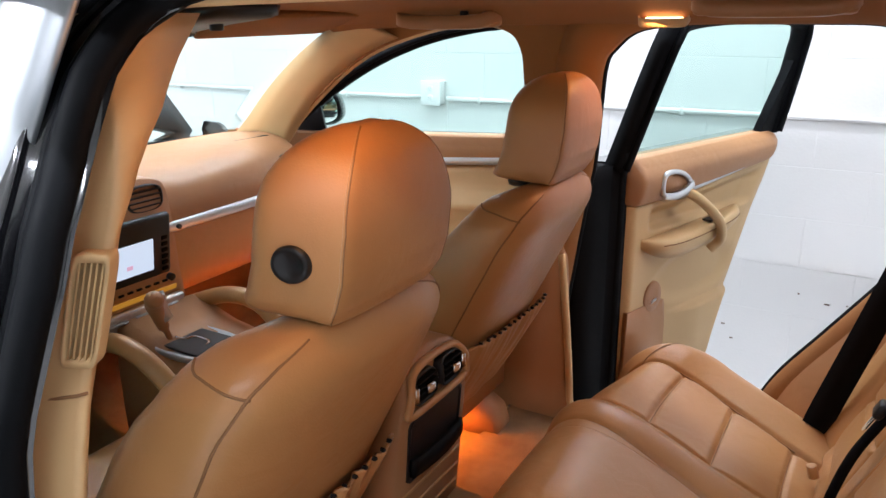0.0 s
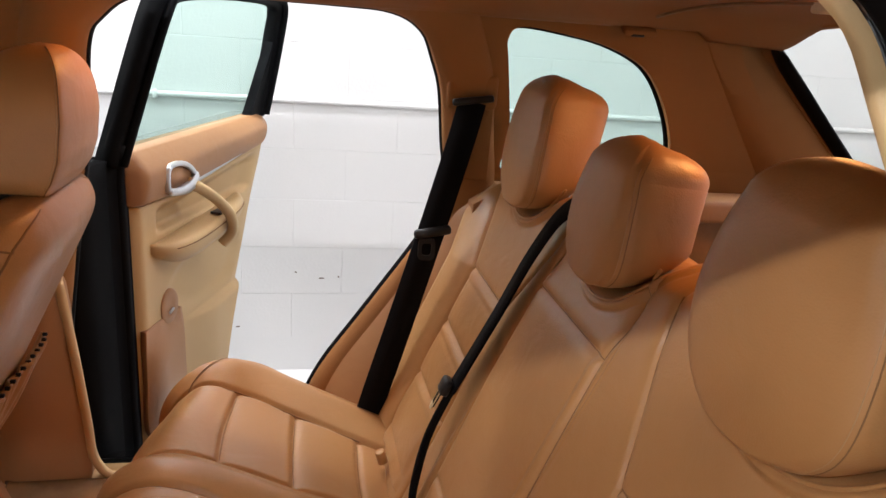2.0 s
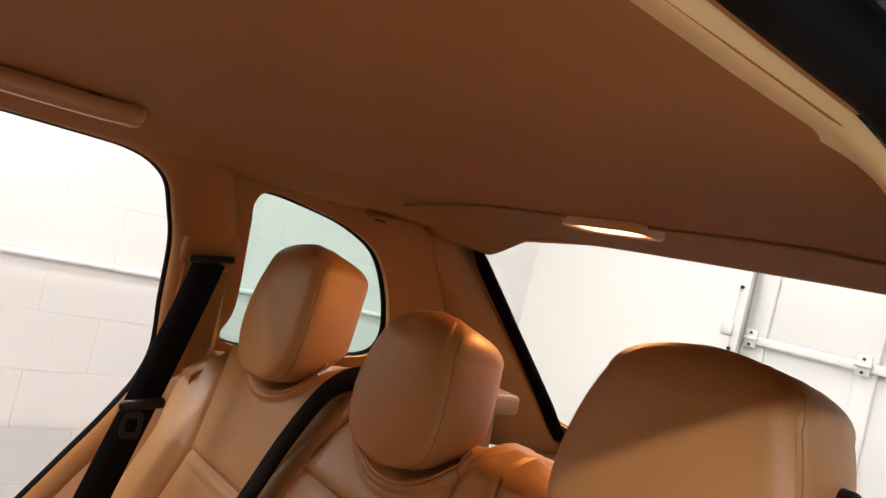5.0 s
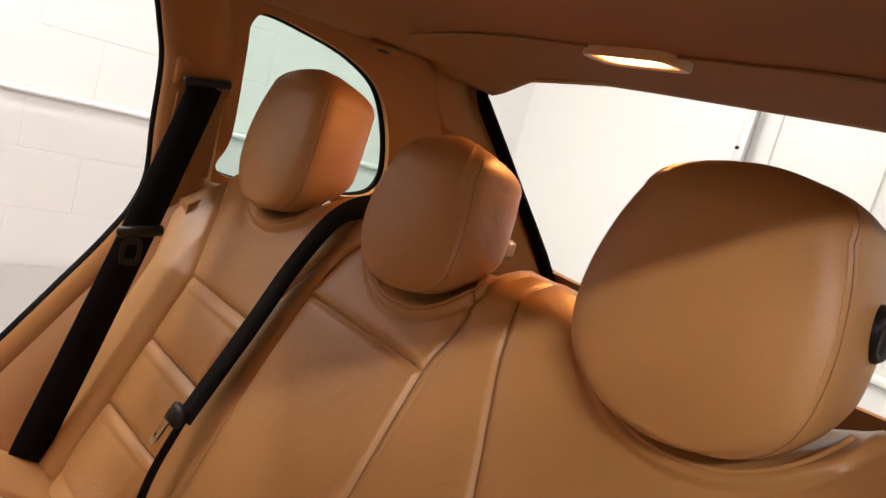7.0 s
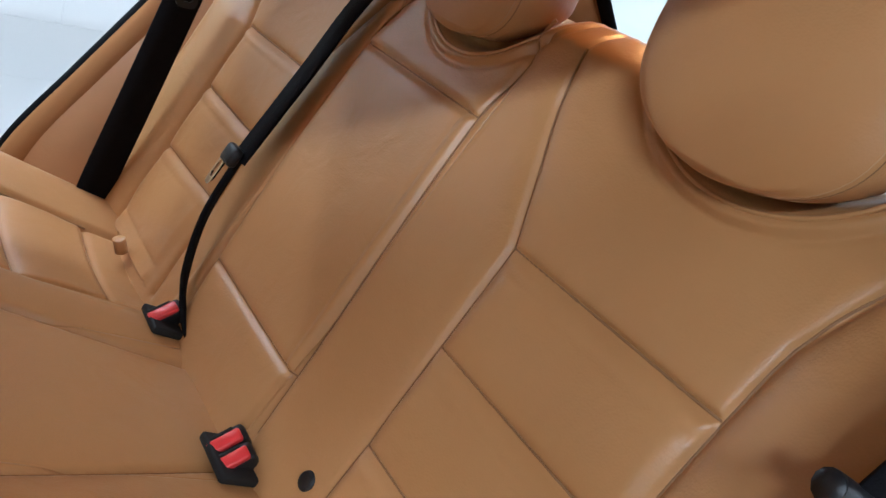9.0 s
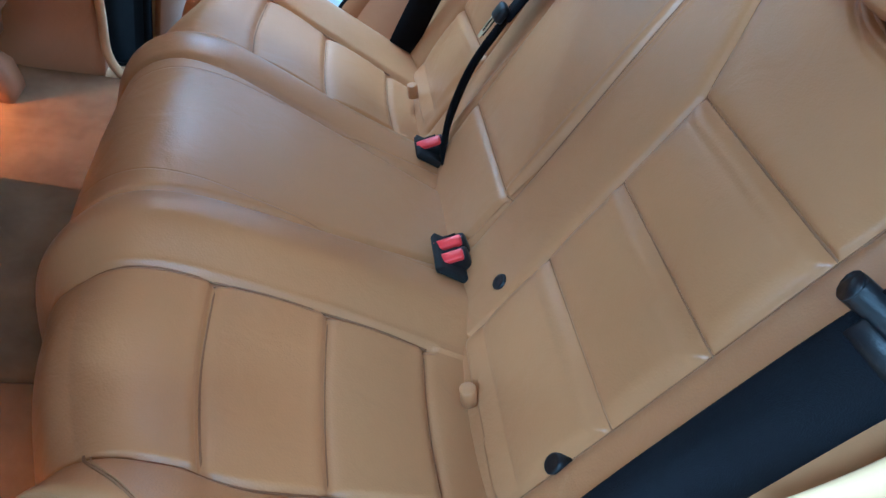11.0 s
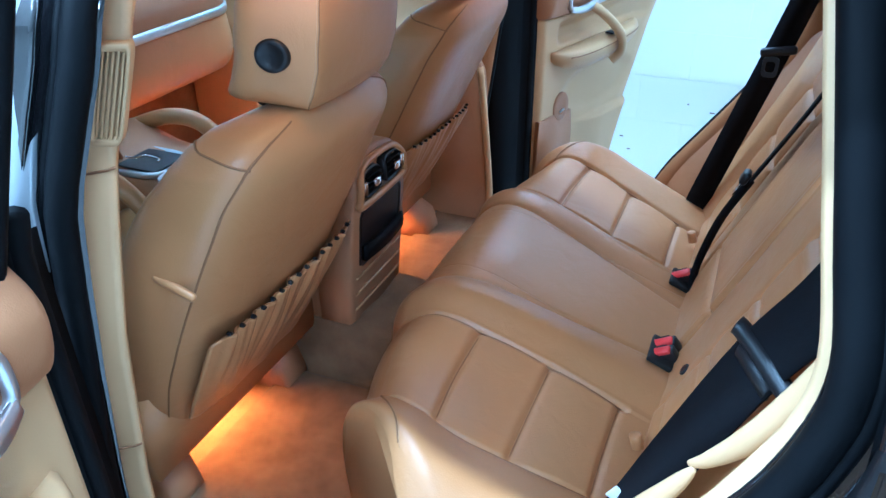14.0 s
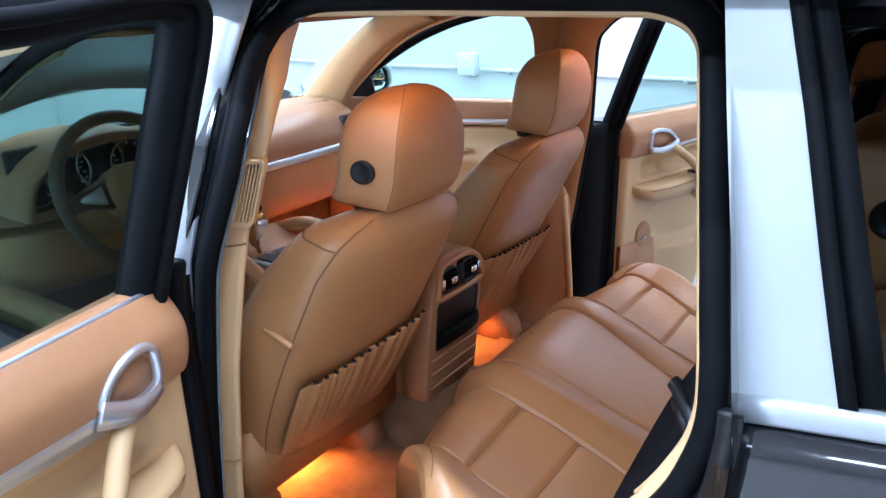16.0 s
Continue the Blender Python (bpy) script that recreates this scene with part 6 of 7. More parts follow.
# ---- the open front passenger door ----
def front_door():
    o, d = np.array((0.90, 1.655)), np.array((0.28, -0.96))
    n = np.array((-0.96, -0.28))
    def at(u, z, w=0.0):
        w = w + 0.22 * max(0, z - 1.17)
        return (o[0] + d[0] * u + n[0] * w, o[1] + d[1] * u + n[1] * w, z)
    door = thing("front_door", "open front passenger-side door with tan lining and mirror", "car door", at(0, 0.9))
    def belt(u):
        return 1.085 + 0.03 * u
    for lo, hi, mat, nm, wd in ((None, 1.20, BROWN, "upper_lining", "brown leather upper door roll"), (0.40, None, SAND, "lower_lining", "sand leather lower door panel")):
        rows = []
        for v in np.linspace(0, 1, 24):
            row = []
            for u in np.linspace(0, 1.0, 50):
                a = belt(u) if lo is None else lo
                b = hi if hi else belt(u) - 0.001
                z = a + (b - a) * v
                h = 0.03 + 0.012 * math.sin(math.pi * v) if lo is None else 0.018 + 0.05 * math.exp(-((z - 0.97) / 0.03) ** 2) * float(step(np.array(u), 0.25, 0.35)) * (1 - float(step(np.array(u), 0.8, 0.9)))
                row.append(at(u, z, h))
            row += [at(1.0, row[-1][2], -0.05), at(0, row[0][2], -0.05)]
            rows.append(row)
        part(nm, rings(rows), mat, door, wd)
    part("silver_strip", sweep([at(u, belt(u) + 0.014, 0.036) for u in np.linspace(0.1, 0.98, 20)], [(-0.006, -0.012), (0.005, -0.012), (0.006, 0.012), (-0.006, 0.012)]), SILVER, door, "satin silver trim strip")
    shell = [[at(-0.02, z, -0.04), at(1.02, z, -0.04), at(1.02, z, -0.13), at(-0.03, z, -0.13)] for z in np.linspace(0.36, 1.19, 6)]
    part("door_shell", rings(shell), PAINT, door, "glossy black door skin", smooth=False)
    line = curve([(-0.01, 1.17), (0.09, 1.235), (0.22, 1.335), (0.38, 1.43), (0.55, 1.50), (0.72, 1.540), (0.86, 1.553), (0.95, 1.545), (0.985, 1.49), (1.0, 1.35), (1.01, 1.18)], 6)
    part("window_frame", sweep([at(u, z, -0.03) for u, z in line], [(-0.022, -0.018), (0.022, -0.018), (0.022, 0.018), (0.0, 0.026), (-0.022, 0.018)], up=(n[0], n[1], 0)), RUBBER, door, "black window frame")
    part("frame_seal", tube(np.array([at(u, z, 0.0) for u, z in line]), 0.009, 8), RUBBER, door)
    g = part("pane", cut_plate([[(u, z) for u, z in line]], lambda u, v, w: at(u, v, w - 0.045), 0.004), GLASS, door, "green-tinted window glass", smooth=False)
    g.visible_shadow = False
    part("switch_panel", sweep([at(0.42, 1.008, 0.06), at(0.62, 1.012, 0.06)], [(-0.02, -0.004), (0.02, -0.004), (0.018, 0.004), (-0.018, 0.004)]), SAND, door)
    for k in range(2):
        part("switch", sweep([at(0.47 + 0.08 * k, 1.016, 0.06), at(0.50 + 0.08 * k, 1.018, 0.06)], [(-0.009, -0.004), (0.009, -0.004), (0.007, 0.005), (-0.007, 0.005)]), DARK, door)
    # the corner trim and outside mirror
    part("corner_trim", cut_plate([[(0.0, 1.18), (0.20, 1.18), (0.19, 1.30)]], lambda u, v, w: at(u, v, w - 0.02), 0.012), DARK, door, "black mirror corner trim", smooth=False)
    m = part("mirror_housing", rings([[tuple(np.array(at(0.10 + x, 1.262 + z, -0.16 - o))) for x, z in oval(0, 0, 0.105 * k, 0.068 * k, 32, 3)] for k, o in ((0.96, -0.015), (1.0, 0.0), (0.97, 0.04), (0.8, 0.08), (0.4, 0.10))]), PAINT, door, "glossy black mirror housing")
    part("mirror_glass", rings([[tuple(np.array(at(0.10 + x, 1.262 + z, -0.143 + o))) for x, z in oval(0, 0, 0.092, 0.056, 32, 3)] for o in (-0.004, 0.0)]), MIRROR, m, "mirror face")
    part("mirror_foot", rod(at(0.10, 1.20, -0.07), at(0.10, 1.235, -0.16), 0.025, 12), PAINT, door)


front_door()
# ---- the outside of the car beside the open door ----
def outside(y, z, w=0.0):
    return (CX - (float(half(z)) + 0.045 + w), y, z)


c_panel = [(-0.288, 1.645), (-0.295, 1.615), (-0.316, 1.51), (-0.344, 1.38), (-0.364, 1.29), (-0.373, 1.254), (-0.461, 1.262), (-0.440, 1.33), (-0.421, 1.393), (-0.386, 1.515), (-0.354, 1.615), (-0.345, 1.645)]
tagged(part("pillar_cover", cut_plate([c_panel], lambda u, v, w: outside(u, v, w), 0.006), ALU, smooth=False), "bright brushed aluminium cover on the rear pillar", "pillar cover", kind="structure")
line = [outside(y, z, 0.002) for y, z in ((-0.469, 1.262), (-0.448, 1.33), (-0.429, 1.393), (-0.394, 1.515), (-0.362, 1.615), (-0.353, 1.645))]
tagged(part("window_seal", sweep(np.array(line), [(-0.008, -0.008), (0.008, -0.008), (0.006, 0.006), (-0.006, 0.006)], up=(1, 0, 0)), RUBBER), "black rubber edge of the quarter window", "seal", kind="structure")
line = [outside(y, z, -0.004) for y, z in ((-0.485, 1.268), (-0.464, 1.34), (-0.447, 1.393), (-0.411, 1.515), (-0.379, 1.615), (-0.370, 1.645))]
tagged(part("window_seal", sweep(np.array(line), [(-0.014, -0.008), (0.014, -0.008), (0.012, 0.006), (-0.012, 0.006)], up=(1, 0, 0)), RUBBER), "black rubber edge of the quarter window", "seal", kind="structure")
belt = [outside(y, 1.240 - 0.13 * (y + 0.37), 0.004) for y in np.linspace(-0.372, -1.25, 20)]
tagged(part("belt_trim", sweep(np.array(belt), [(-0.006, -0.014), (0.004, -0.014), (0.010, -0.008), (0.010, 0.010), (0.004, 0.014), (-0.006, 0.014)], up=(0, 0, 1)), ALU), "bright aluminium belt strip under the quarter window", "trim", kind="structure")
# body below the strip, swelling outward over the wheel arch
rows = []
for z in np.linspace(1.222, 0.40, 22):
    t = (1.222 - z) / 0.82
    row = []
    for y in np.linspace(-0.36, -1.5, 30):
        row.append((CX - (0.775 + 0.10 * math.sin(min(1.0, t * 1.6) * math.pi / 2) + 0.02 * math.sin(3 * (y + 0.4))), y, z - 0.13 * (y + 0.37) * (1 - t)))
    row += [(p[0] + 0.04, p[1], p[2]) for p in row[::-1]]
    rows.append(row)
tagged(part("rear_wing", rings(rows), PAINT), "glossy black rear wing panel", "car body", kind="structure")
# the lower rear of the jamb, a grey sill moulding that runs down behind the door
line = curve([(-0.372, 1.235), (-0.372, 1.20), (-0.36, 1.12), (-0.325, 1.03), (-0.27, 0.94), (-0.19, 0.82), (-0.11, 0.70), (-0.06, 0.58)], 5)
tagged(part("jamb_moulding", sweep(np.array([outside(y, z, 0.004) for y, z in line]), [(-0.012, -0.012), (0.012, -0.012), (0.010, 0.010), (-0.010, 0.012)], up=(1, 0, 0)), DARK), "dark moulding along the rear of the door opening", "trim", kind="structure")
# front door, shut: its rear edge carries an aluminium cover
rows = []
for z in np.linspace(1.135, 1.638, 18):
    yr = table(z, [1.135, 1.22, 1.38, 1.48, 1.56, 1.64], [0.476, 0.472, 0.458, 0.451, 0.442, 0.434])
    yf = table(z, [1.135, 1.22, 1.38, 1.56, 1.64], [0.612, 0.600, 0.575, 0.545, 0.530])
    tuck = table(z, [1.30, 1.42, 1.54, 1.64], [0.0, 0.006, 0.022, 0.040])
    rows.append([outside(yf + (yr - yf) * k, z, w - tuck) for k, w in ((0.0, 0.010), (0.02, 0.018), (0.40, 0.018), (0.60, 0.0145), (0.82, 0.006), (0.97, -0.005), (1.0, -0.012), (0.9, -0.020), (0.0, -0.006))])
cover = part("pillar_cover", rings(rows), ALU)
tagged(cover, "bright brushed aluminium cover on the middle pillar", "pillar cover", kind="structure")
foot = part("cover_foot", block((0.02, 0.06, 0.05), (CX - (float(half(1.14)) + 0.05), 0.520, 1.115), 0.008), ALU)
tagged(foot, "aluminium end cap of the pillar cover", "trim", kind="structure")
fd = thing("front_door_shut", "closed driver's door with tinted glass and black skin", "car door", (CX - 0.76, 1.0, 0.9))
part("door_skin", rings([[(CX - 0.770 - 0.09 * math.sin(math.pi * (0.94 - z) / 0.7), y, z) for y in np.linspace(0.53, 1.55, 12)] + [(CX - 0.73, y, z) for y in np.linspace(1.55, 0.53, 12)] for z in np.linspace(0.940, 0.36, 14)]), PAINT, fd, "glossy black door skin")
g = part("pane", cut_plate([front_opening(TOPS[-1], -0.004)], side_place(-1, 0.03), 0.004), GLASS, fd, "green-tinted window glass", smooth=False)
part("window_frame", sweep(np.array([outside(y, z, -0.045) for y, z in curve([(0.575, 1.19), (0.563, 1.30), (0.555, 1.42), (0.56, 1.52), (0.60, 1.575), (0.72, 1.588), (0.90, 1.565), (1.10, 1.49), (1.30, 1.36), (1.50, 1.20)], 6)]), [(-0.018, -0.012), (0.018, -0.012), (0.014, 0.012), (-0.014, 0.012)], up=(1, 0, 0)), RUBBER, fd, "black window frame")
part("belt_strip", sweep(np.array([outside(y, 0.945, 0.0) for y in np.linspace(0.56, 1.55, 10)]), [(-0.006, -0.012), (0.008, -0.012), (0.008, 0.012), (-0.006, 0.012)]), RUBBER, fd, "black rubber belt strip")
lining = [[(CX - 0.70 + 0.03 * math.sin(math.pi * (1.19 - z) / 0.7), y, z) for y in np.linspace(0.62, 1.5, 10)] + [(CX - 0.73, y, z) for y in np.linspace(1.5, 0.62, 10)] for z in np.linspace(0.97, 0.5, 14)]
part("door_lining", rings(lining), LEATHER, fd, "tan leather door lining")

# middle pillar trim beside the driver's seat, with its air outlet
rows = []
for z in np.concatenate([np.linspace(0.52, 1.215, 14), np.linspace(1.23, 1.585, 16)]):
    w = float(half(z)) - 0.004
    xr = table(z, [0.5, 1.0, 1.2, 1.25, 1.32, 1.37, 1.42, 1.48, 1.53, 1.60], [-0.680, -0.672, -0.648, -0.628, -0.621, -0.618, -0.600, -0.580, -0.565, -0.55])
    yr = table(z, [0.5, 0.72, 1.0, 1.2, 1.25, 1.32, 1.37, 1.42, 1.48, 1.53, 1.60], [0.500, 0.500, 0.468, 0.446, 0.450, 0.423, 0.404, 0.404, 0.412, 0.440, 0.47])
    wide, deep = table(z, [1.40, 1.46, 1.53, 1.60], [0.0, 0.025, 0.11, 0.24]), table(z, [1.40, 1.46, 1.53, 1.60], [0.0, 0.01, 0.05, 0.12])
    rows.append([(CX - w, yr + 0.085, z), (CX - w + 0.003, yr + 0.075, z), (xr - 0.008, yr + 0.008, z), (xr - 0.003, yr, z), (xr + 0.006 + wide, yr + 0.003 + deep, z), (xr + 0.018 + wide, yr + 0.13 + deep, z), (CX - w, yr + 0.14, z)])
tagged(part("middle_pillar_trim", rings(rows), SAND), "sand-coloured middle pillar trim", "pillar trim", kind="structure")
for z, x, y in ((1.222, -0.640, 0.447), (0.795, -0.677, 0.491)):
    tagged(part("trim_joint", tube(np.array([(x - 0.040, y + 0.070, z - 0.006), (x - 0.024, y + 0.040, z), (x - 0.007, y + 0.006, z + 0.006), (x, y - 0.001, z + 0.008)]), 0.0018, 6), SEAMDARK), "joint line in the pillar trim", "joint", kind="structure")
vent = thing("pillar_vent", "sand-coloured air outlet with upright slats in the pillar", "air vent", (-0.645, 0.41, 1.33))
along, lift, outward = Vector((0.423, -0.906, 0)), Vector((0.064, -0.327, 0.943)), Vector((-0.854, -0.399, -0.080))
def on_vent(u, v, w):
    return Vector((-0.632, 0.433, 1.318)) + along * float(u) + lift * float(v) + outward * (float(w) + 0.0075)
# v runs up
out = oval(0, 0, 0.0195, 0.064, 40, 8)
inn = oval(0, 0, 0.0150, 0.0555, 40, 9)
part("vent_frame", rings([[on_vent(u, v, -0.016) for u, v in out], [on_vent(u, v, 0.001) for u, v in out], [on_vent(u * 0.96, v * 0.98, 0.003) for u, v in out], [on_vent(u, v, 0.002) for u, v in inn], [on_vent(u, v, -0.015) for u, v in inn]], capped=False), SAND, vent)
# Black plate in place of the shade inside the duct.
part("duct", rings([[on_vent(u, v, -0.016) for u, v in inn], [on_vent(u * 0.9, v * 0.9, -0.018) for u, v in inn]]), VOID, vent, "black plate for the shade in the duct behind the slats")
for k in range(5):
    u = -0.0115 + 0.00575 * k
    part("slat", rings([[on_vent(u + a, v, w) for a, w in ((-0.0010, -0.014), (0.0010, -0.014), (0.0012, 0.000), (-0.0006, 0.000))] for v in (-0.055, 0.055)]), SAND, vent, smooth=False)

# the foot of the other middle pillar, filling the space behind the passenger seat
# Brown in place of sand here: the shade is painted in.
foot = part("pillar_foot_trim", cut_plate([curve([(0.455, 0.46), (0.452, 0.60), (0.468, 0.80), (0.49, 1.0), (0.60, 1.02), (0.66, 0.86), (0.73, 0.64), (0.80, 0.46)], 4)], lambda u, v, w: (CX + 0.672 + w, u, v), 0.03), BROWN)
tagged(foot, "trim at the foot of the middle pillar, browned as in shade", "pillar trim", kind="structure")
line = curve([(0.400, 0.500), (0.425, 0.515), (0.446, 0.56), (0.452, 0.64), (0.466, 0.80), (0.486, 0.98)], 6)
tagged(part("pillar_edge", tube(np.array([(CX + 0.676, y, z) for y, z in line]), 0.010, 10, up=(1, 0, 0)), SAND), "sand-coloured rounded edge of the middle pillar trim", "pillar trim", kind="structure")
# ---- belts ----
def strap(line, width, normal, thick=0.0022):
    h = width / 2
    return sweep(line, [(-h, -thick), (h, -thick), (h, thick), (-h, thick)], up=normal)


belt = thing("seat_belt", "black webbing rear seat belt hanging from the pillar", "seat belt", (0.66, -0.3, 1.1), group="rear seat belts")
line = curve([(0.632, -0.335, 1.388), (0.632, -0.316, 1.30), (0.612, -0.266, 1.120), (0.590, -0.207, 0.918), (0.578, -0.160, 0.755), (0.575, -0.148, 0.70)], 8)
part("webbing", strap(line, 0.056, (-1, 0.12, 0.0)), WEBBING, belt)
guide = part("belt_guide", block((0.022, 0.105, 0.07), (0.655, -0.338, 1.405), 0.010), ROOFCLOTH, belt, "tan belt guide on the pillar")
part("guide_loop", block((0.016, 0.085, 0.014), (0.634, -0.337, 1.390), 0.005, Matrix.Rotation(radians(-8), 4, "X")), DARK, guide, "black guide loop")
part("guide_track", block((0.008, 0.088, 0.20), (0.668, -0.345, 1.32), 0.004), ROOFCLOTH, belt)
part("stopper", block((0.018, 0.078, 0.020), (0.606, -0.268, 1.122), 0.007, Matrix.Rotation(radians(-10), 4, "X")), DARK, belt, "black tongue grip")
tongue = oval(0, 0, 0.018, 0.024, 24, 4)
hole = oval(0, 0, 0.010, 0.013, 24, 4)
def on_tongue(u, v, w):
    return (0.602 - w, -0.257 - u, 1.086 + v)
part("tongue", rings([[on_tongue(u, v, 0) for u, v in tongue], [on_tongue(u, v, 0.003) for u, v in tongue], [on_tongue(u, v, 0.003) for u, v in hole], [on_tongue(u, v, 0) for u, v in hole]], loop=True), DARK, belt, "dark steel tongue", smooth=False)

belt = thing("seat_belt", "black webbing rear seat belt running to the wheel arch", "seat belt", (-0.58, -0.25, 1.0), group="rear seat belts")
line = curve([(-0.554, -0.140, 0.74), (-0.560, -0.176, 0.82), (-0.568, -0.223, 0.955), (-0.580, -0.281, 1.113), (-0.592, -0.326, 1.21), (-0.604, -0.354, 1.30), (-0.612, -0.362, 1.40)], 8)
part("webbing", strap(line, 0.062, (-0.65, 0.58, 0.45)), WEBBING, belt)
bar = [(-0.549, -0.258, 1.136), (-0.553, -0.264, 1.134), (-0.575, -0.283, 1.126), (-0.605, -0.308, 1.112), (-0.632, -0.330, 1.099)]
part("stopper", tube(curve(bar, 5), 0.0105, 12), DARK, belt, "black tongue grip across the belt")
part("stopper_plate", sweep([(-0.578, -0.279, 1.096), (-0.586, -0.281, 1.118)], [(-0.028, -0.003), (0.028, -0.003), (0.026, 0.004), (-0.026, 0.004)], up=(-0.65, 0.58, 0.45)), DARK, belt)
part("stopper_button", rod((-0.570, -0.283, 1.100), (-0.577, -0.276, 1.105), 0.009, 14), DARK, belt)
part("label_tag", block((0.004, 0.030, 0.022), (-0.546, -0.172, 0.843), 0.001, Matrix.Rotation(radians(30), 4, "X")), LABELWHITE, belt, "small white care tag")

belt = thing("seat_belt", "black middle seat belt across the seat back", "seat belt", (0.28, -0.32, 1.1), group="rear seat belts")
line = curve([(0.215, -0.50, 1.262), (0.235, -0.455, 1.287), (0.262, -0.415, 1.262), (0.276, -0.374, 1.185), (0.280, -0.328, 1.08), (0.282, -0.262, 0.94)], 8)
part("webbing", strap(line, 0.044, (0.1, 1, 0.4)), WEBBING, belt)
line = curve([(0.282, -0.262, 0.94), (0.262, -0.222, 0.86), (0.228, -0.198, 0.787), (0.190, -0.190, 0.748), (0.16, -0.195, 0.72)], 8)
part("webbing", strap(line, 0.020, (0.9, 0.6, 0.2)), WEBBING, belt)
part("tongue_grip", block((0.034, 0.016, 0.030), (0.283, -0.250, 0.945), 0.006, Matrix.Rotation(radians(24), 4, "X")), DARK, belt, "black tongue grip")
def on_tongue2(u, v, w):
    return (0.292 + u * 0.8 + 0.010, -0.243 - 0.45 * v + w, 0.915 + v)
part("tongue", rings([[on_tongue2(u * 0.6, v, 0) for u, v in tongue], [on_tongue2(u * 0.6, v, 0.003) for u, v in tongue], [on_tongue2(u * 0.6, v, 0.003) for u, v in hole], [on_tongue2(u * 0.6, v, 0) for u, v in hole]], loop=True), CHROME, belt, "steel tongue", smooth=False)

# ---- buckles ----
def buckle(x, y, z, count):
    b = thing("belt_buckle", "black belt buckle with a red release button" if count == 1 else "pair of black belt buckles with red buttons", "belt buckle", (x, y, z), group="belt buckles")
    turn = Matrix.Rotation(radians(-30), 4, "X") @ Matrix.Rotation(radians(-12), 4, "Y")
    for k in range(count):
        o = Vector((x, y, z)) + Vector((-0.026 * k, 0.0, -0.003 * k))
        body = part("buckle_body", block((0.024, 0.048, 0.085), tuple(o - turn.to_3x3() @ Vector((-0.002, 0.002, 0.040))), 0.006, turn), DARK, b)
        part("release_button", block((0.0165, 0.040, 0.010), tuple(o + turn.to_3x3() @ Vector((-0.001, 0, 0.002))), 0.003, turn), RED, body, "red release button")
        part("slot", block((0.004, 0.028, 0.006), tuple(o + turn.to_3x3() @ Vector((0.0095, 0, 0.0025))), 0.001, turn), VOID, body, smooth=False)
    return b


buckle(-0.062, -0.165, 0.741, 2)
buckle(0.192, -0.165, 0.743, 1)
# Black blocks stand for the shaded gaps round the buckles.
for x, w in ((-0.075, 0.075), (0.192, 0.06)):
    tagged(part("buckle_shade", block((w, 0.05, 0.012), (x, -0.168, 0.727), 0.004, Matrix.Rotation(radians(22), 4, "X")), VOID), "black block for the shaded gap round the buckle", "gap", group="buckle gaps")

# ---- lamps ----
def flush_lamp(x, y, z, a, b, label, yaw=0.0, tip=0.0):
    lamp = thing("interior_lamp", label, "lamp", (x, y, z), group="interior lamps")
    turn = Matrix.Rotation(radians(yaw), 3, "Z") @ Matrix.Rotation(radians(tip), 3, "Y")
    def at(u, v, w):
        return tuple(Vector((x, y, z)) + turn @ Vector((u, v, w)))
    out, inn = oval(0, 0, a, b, 32, 5), oval(0, 0, a * 0.84, b * 0.74, 32, 5)
    part("bezel", rings([[at(u, v, 0.012) for u, v in out], [at(u, v, -0.004) for u, v in out], [at(u * 0.97, v * 0.94, -0.007) for u, v in out], [at(u, v, -0.006) for u, v in inn], [at(u, v, 0.004) for u, v in inn]], capped=False), SAND, lamp)
    part("lens", rings([[at(u, v, 0.006) for u, v in inn], [at(u * 0.86, v * 0.80, -0.004) for u, v in inn], [at(u * 0.6, v * 0.6, -0.006) for u, v in inn]]), LAMP, lamp, "glowing warm lens")
    # Rim added to carry the glow round the lens.
    part("lens_rim", rings([[at(u, v, 0.004) for u, v in inn], [at(u, v, -0.005) for u, v in inn], [at(u * 0.90, v * 0.86, -0.0055) for u, v in inn], [at(u * 0.88, v * 0.83, 0.002) for u, v in inn]], capped=False), LAMPRIM, lamp, "emissive rim for the amber glow round the lens")
    return lamp


flush_lamp(0.062, -0.712, 1.597, 0.088, 0.036, "glowing dome lamp in the rear of the headliner", -6)
flush_lamp(0.556, 0.228, 1.560, 0.022, 0.050, "glowing reading lamp over the rear door", 0, -18)
flush_lamp(-0.462, 0.235, 1.606, 0.022, 0.050, "glowing reading lamp over the rear door", 0, 18)

# ---- handles over the doors, coat hooks ----
def roof_handle(sign, y0, y1, z, w):
    h = thing("grab_handle", "folded brown grab handle on the roof rail", "grab handle", (w, (y0 + y1) / 2, z), group="roof grab handles")
    line = curve([(w + sign * 0.012, y0, z + 0.012), (w - sign * 0.012, y0 + 0.012, z + 0.004), (w - sign * 0.020, y0 + 0.05, z - 0.004), (w - sign * 0.020, y1 - 0.05, z - 0.004), (w - sign * 0.012, y1 - 0.012, z + 0.004), (w + sign * 0.012, y1, z + 0.012)], 6)
    part("grip", sweep(line, [(-0.010, -0.014), (0.008, -0.016), (0.012, 0.0), (0.008, 0.016), (-0.010, 0.014)], up=(0, 0, 1)), BROWN, h)
    for y in (y0 + 0.018, y1 - 0.018):
        part("foot", block((0.035, 0.05, 0.05), (w + sign * 0.012, y, z + 0.008), 0.012), BROWN, h)
    part("hook", block((0.012, 0.02, 0.016), (w - sign * 0.018, y0 + 0.07, z + 0.012), 0.004), DARK, h)
    return h


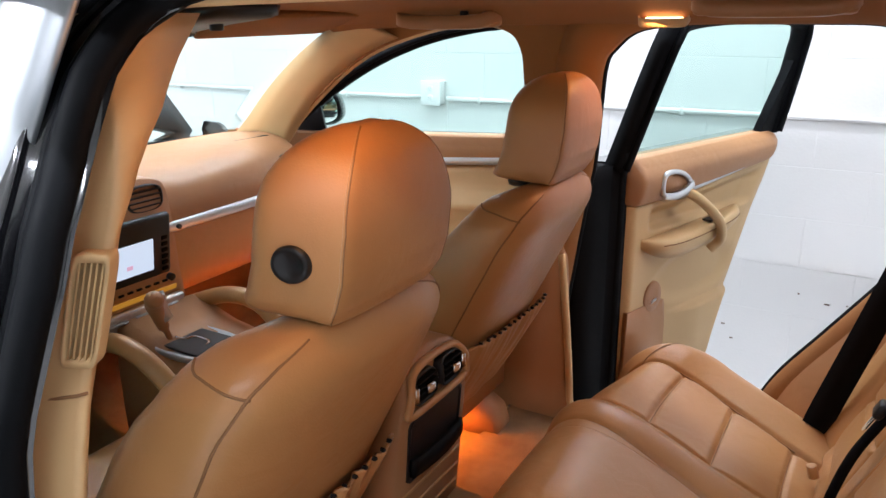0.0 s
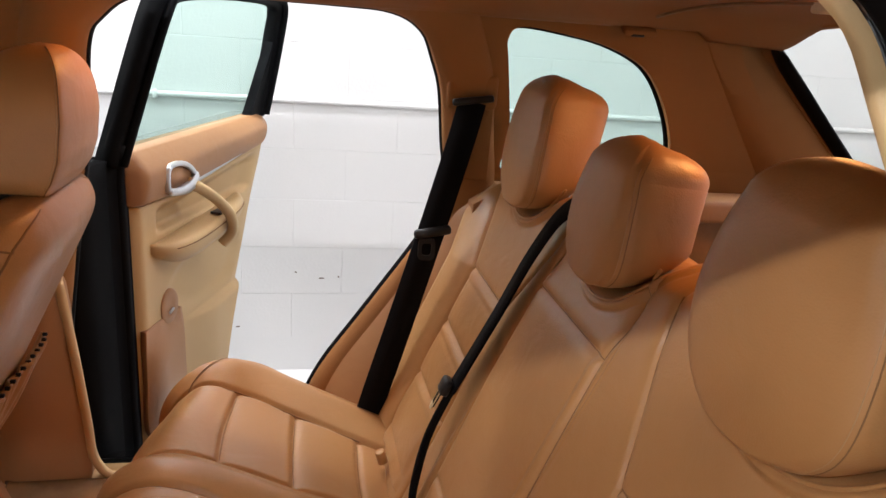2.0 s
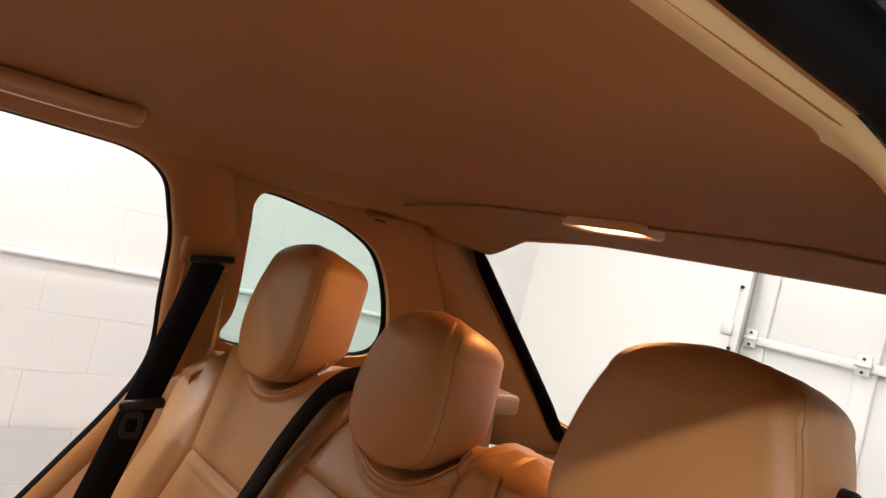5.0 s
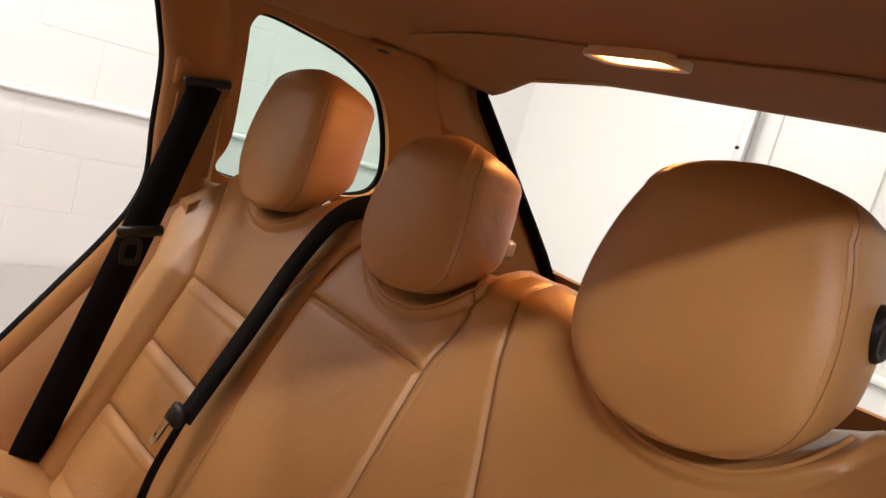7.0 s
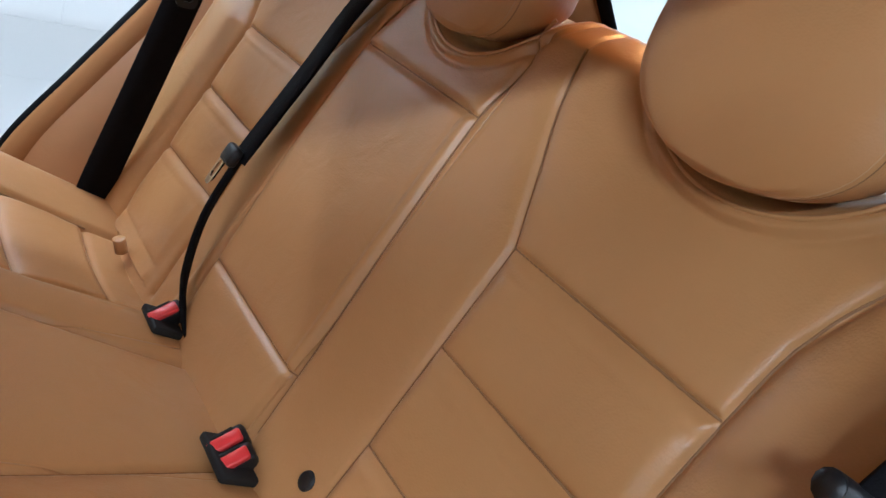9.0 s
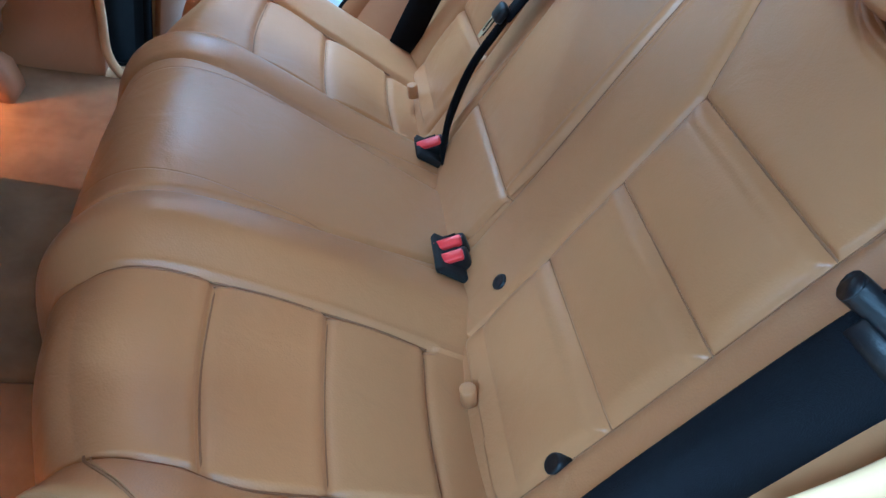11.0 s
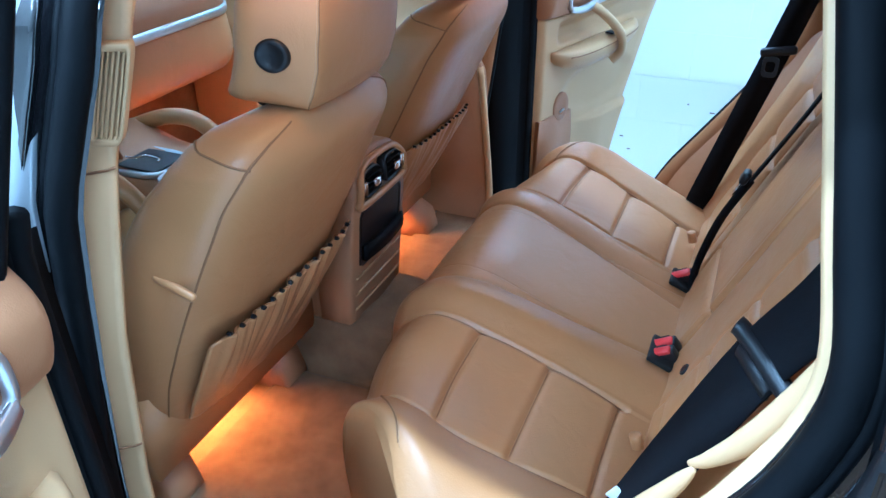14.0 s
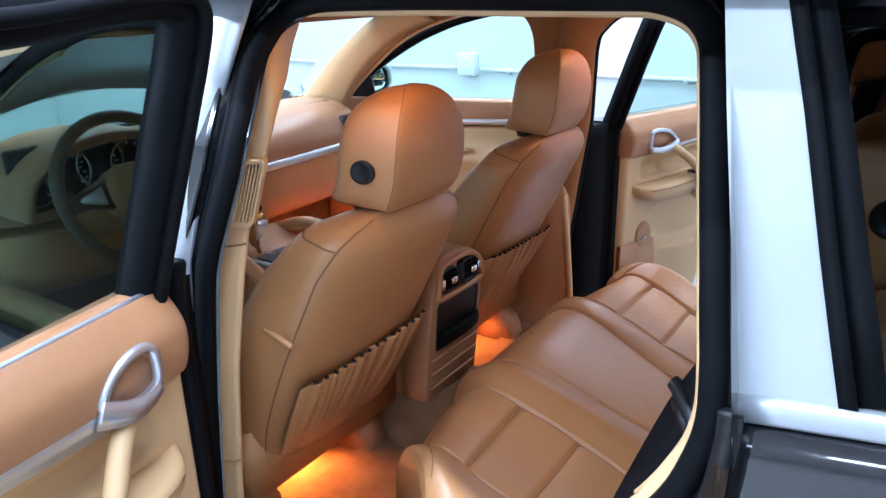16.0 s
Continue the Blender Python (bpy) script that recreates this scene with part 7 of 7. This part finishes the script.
roof_handle(1, -0.115, 0.150, 1.586, 0.472)
roof_handle(1, 0.60, 0.86, 1.565, 0.535)
for sign in (-1, 1):
    hk = thing("coat_hook", "small folding hook in the headliner corner", "hook", (CX + sign * 0.585, -0.655, 1.545), group="coat hooks")
    part("plate", block((0.03, 0.07, 0.012), (CX + sign * 0.585, -0.655, 1.547), 0.005, Matrix.Rotation(radians(-sign * 30), 4, "Y")), ROOFCLOTH, hk)
    part("finger", block((0.012, 0.030, 0.010), (CX + sign * 0.578, -0.650, 1.540), 0.004, Matrix.Rotation(radians(-sign * 30), 4, "Y")), DARK, hk)

# ---- visors and overhead unit ----
for sx in (-0.30, 0.36):
    v = thing("sun_visor", "folded tan sun visor against the headliner", "sun visor", (sx, 1.06, 1.56), group="sun visors")
    rows = []
    for y, z, t in ((0.98, 1.580, 0.004), (0.99, 1.584, 0.010), (1.08, 1.566, 0.012), (1.15, 1.545, 0.011), (1.165, 1.537, 0.004)):
        rows.append([(sx + 0.21 * a, y - 0.02 * abs(a) ** 3, z + b * t) for a, b in ((-1, -0.4), (-0.97, -1), (0.97, -1), (1, -0.4), (1, 0.4), (0.97, 1), (-0.97, 1), (-1, 0.4))])
    part("flap", rings(rows), ROOFCLOTH, v)
    part("pivot", rod((sx + 0.20 * np.sign(sx), 1.14, 1.548), (sx - 0.20 * np.sign(sx), 1.14, 1.552), 0.007, 10), BROWN, v)
unit = thing("overhead_unit", "black overhead unit between the sun visors", "overhead unit", (0.04, 0.98, 1.585))
part("housing", rings([[(0.045 + a * w, y, z + b * 0.014) for a, b in ((-1, 0.6), (-0.92, -0.6), (-0.7, -1), (0.7, -1), (0.92, -0.6), (1, 0.6))] for y, w, z in ((0.86, 0.07, 1.598), (0.88, 0.10, 1.590), (1.00, 0.11, 1.578), (1.08, 0.09, 1.565), (1.10, 0.05, 1.560))]), DARK, unit)
part("microphone", rod((0.075, 0.99, 1.572), (0.075, 0.99, 1.553), 0.014, 14), DARK, unit)
mirror = thing("rear_view_mirror", "black-backed rear view mirror at the windscreen top", "mirror", (-0.06, 1.16, 1.50))
part("stem", rod((-0.02, 1.22, 1.545), (-0.055, 1.175, 1.515), 0.009, 10), DARK, mirror)
back = oval(0, 0, 0.115, 0.034, 36, 3.2)
part("shell", rings([[(-0.06 + x * k, 1.165 + o + 0.25 * x, 1.485 + z * k) for x, z in back] for k, o in ((0.98, 0.0), (1, 0.006), (0.9, 0.03), (0.5, 0.04))]), DARK, mirror)
part("mirror_face", rings([[(-0.06 + x * 0.95, 1.163 + o + 0.25 * x * 0.95, 1.485 + z * 0.92) for x, z in back] for o in (0.0, -0.002)]), MIRROR, mirror, "mirror face")
# belt of the driver's seat on the middle pillar
fb = thing("seat_belt", "black driver's seat belt on the middle pillar", "seat belt", (-0.64, 0.56, 1.2))
part("webbing", strap(curve([(-0.628, 0.60, 1.40), (-0.64, 0.585, 1.2), (-0.655, 0.57, 0.9), (-0.66, 0.57, 0.62)], 6), 0.048, (1, 0, 0)), WEBBING, fb)
part("belt_guide", block((0.02, 0.06, 0.06), (-0.618, 0.60, 1.41), 0.01), SAND, fb)
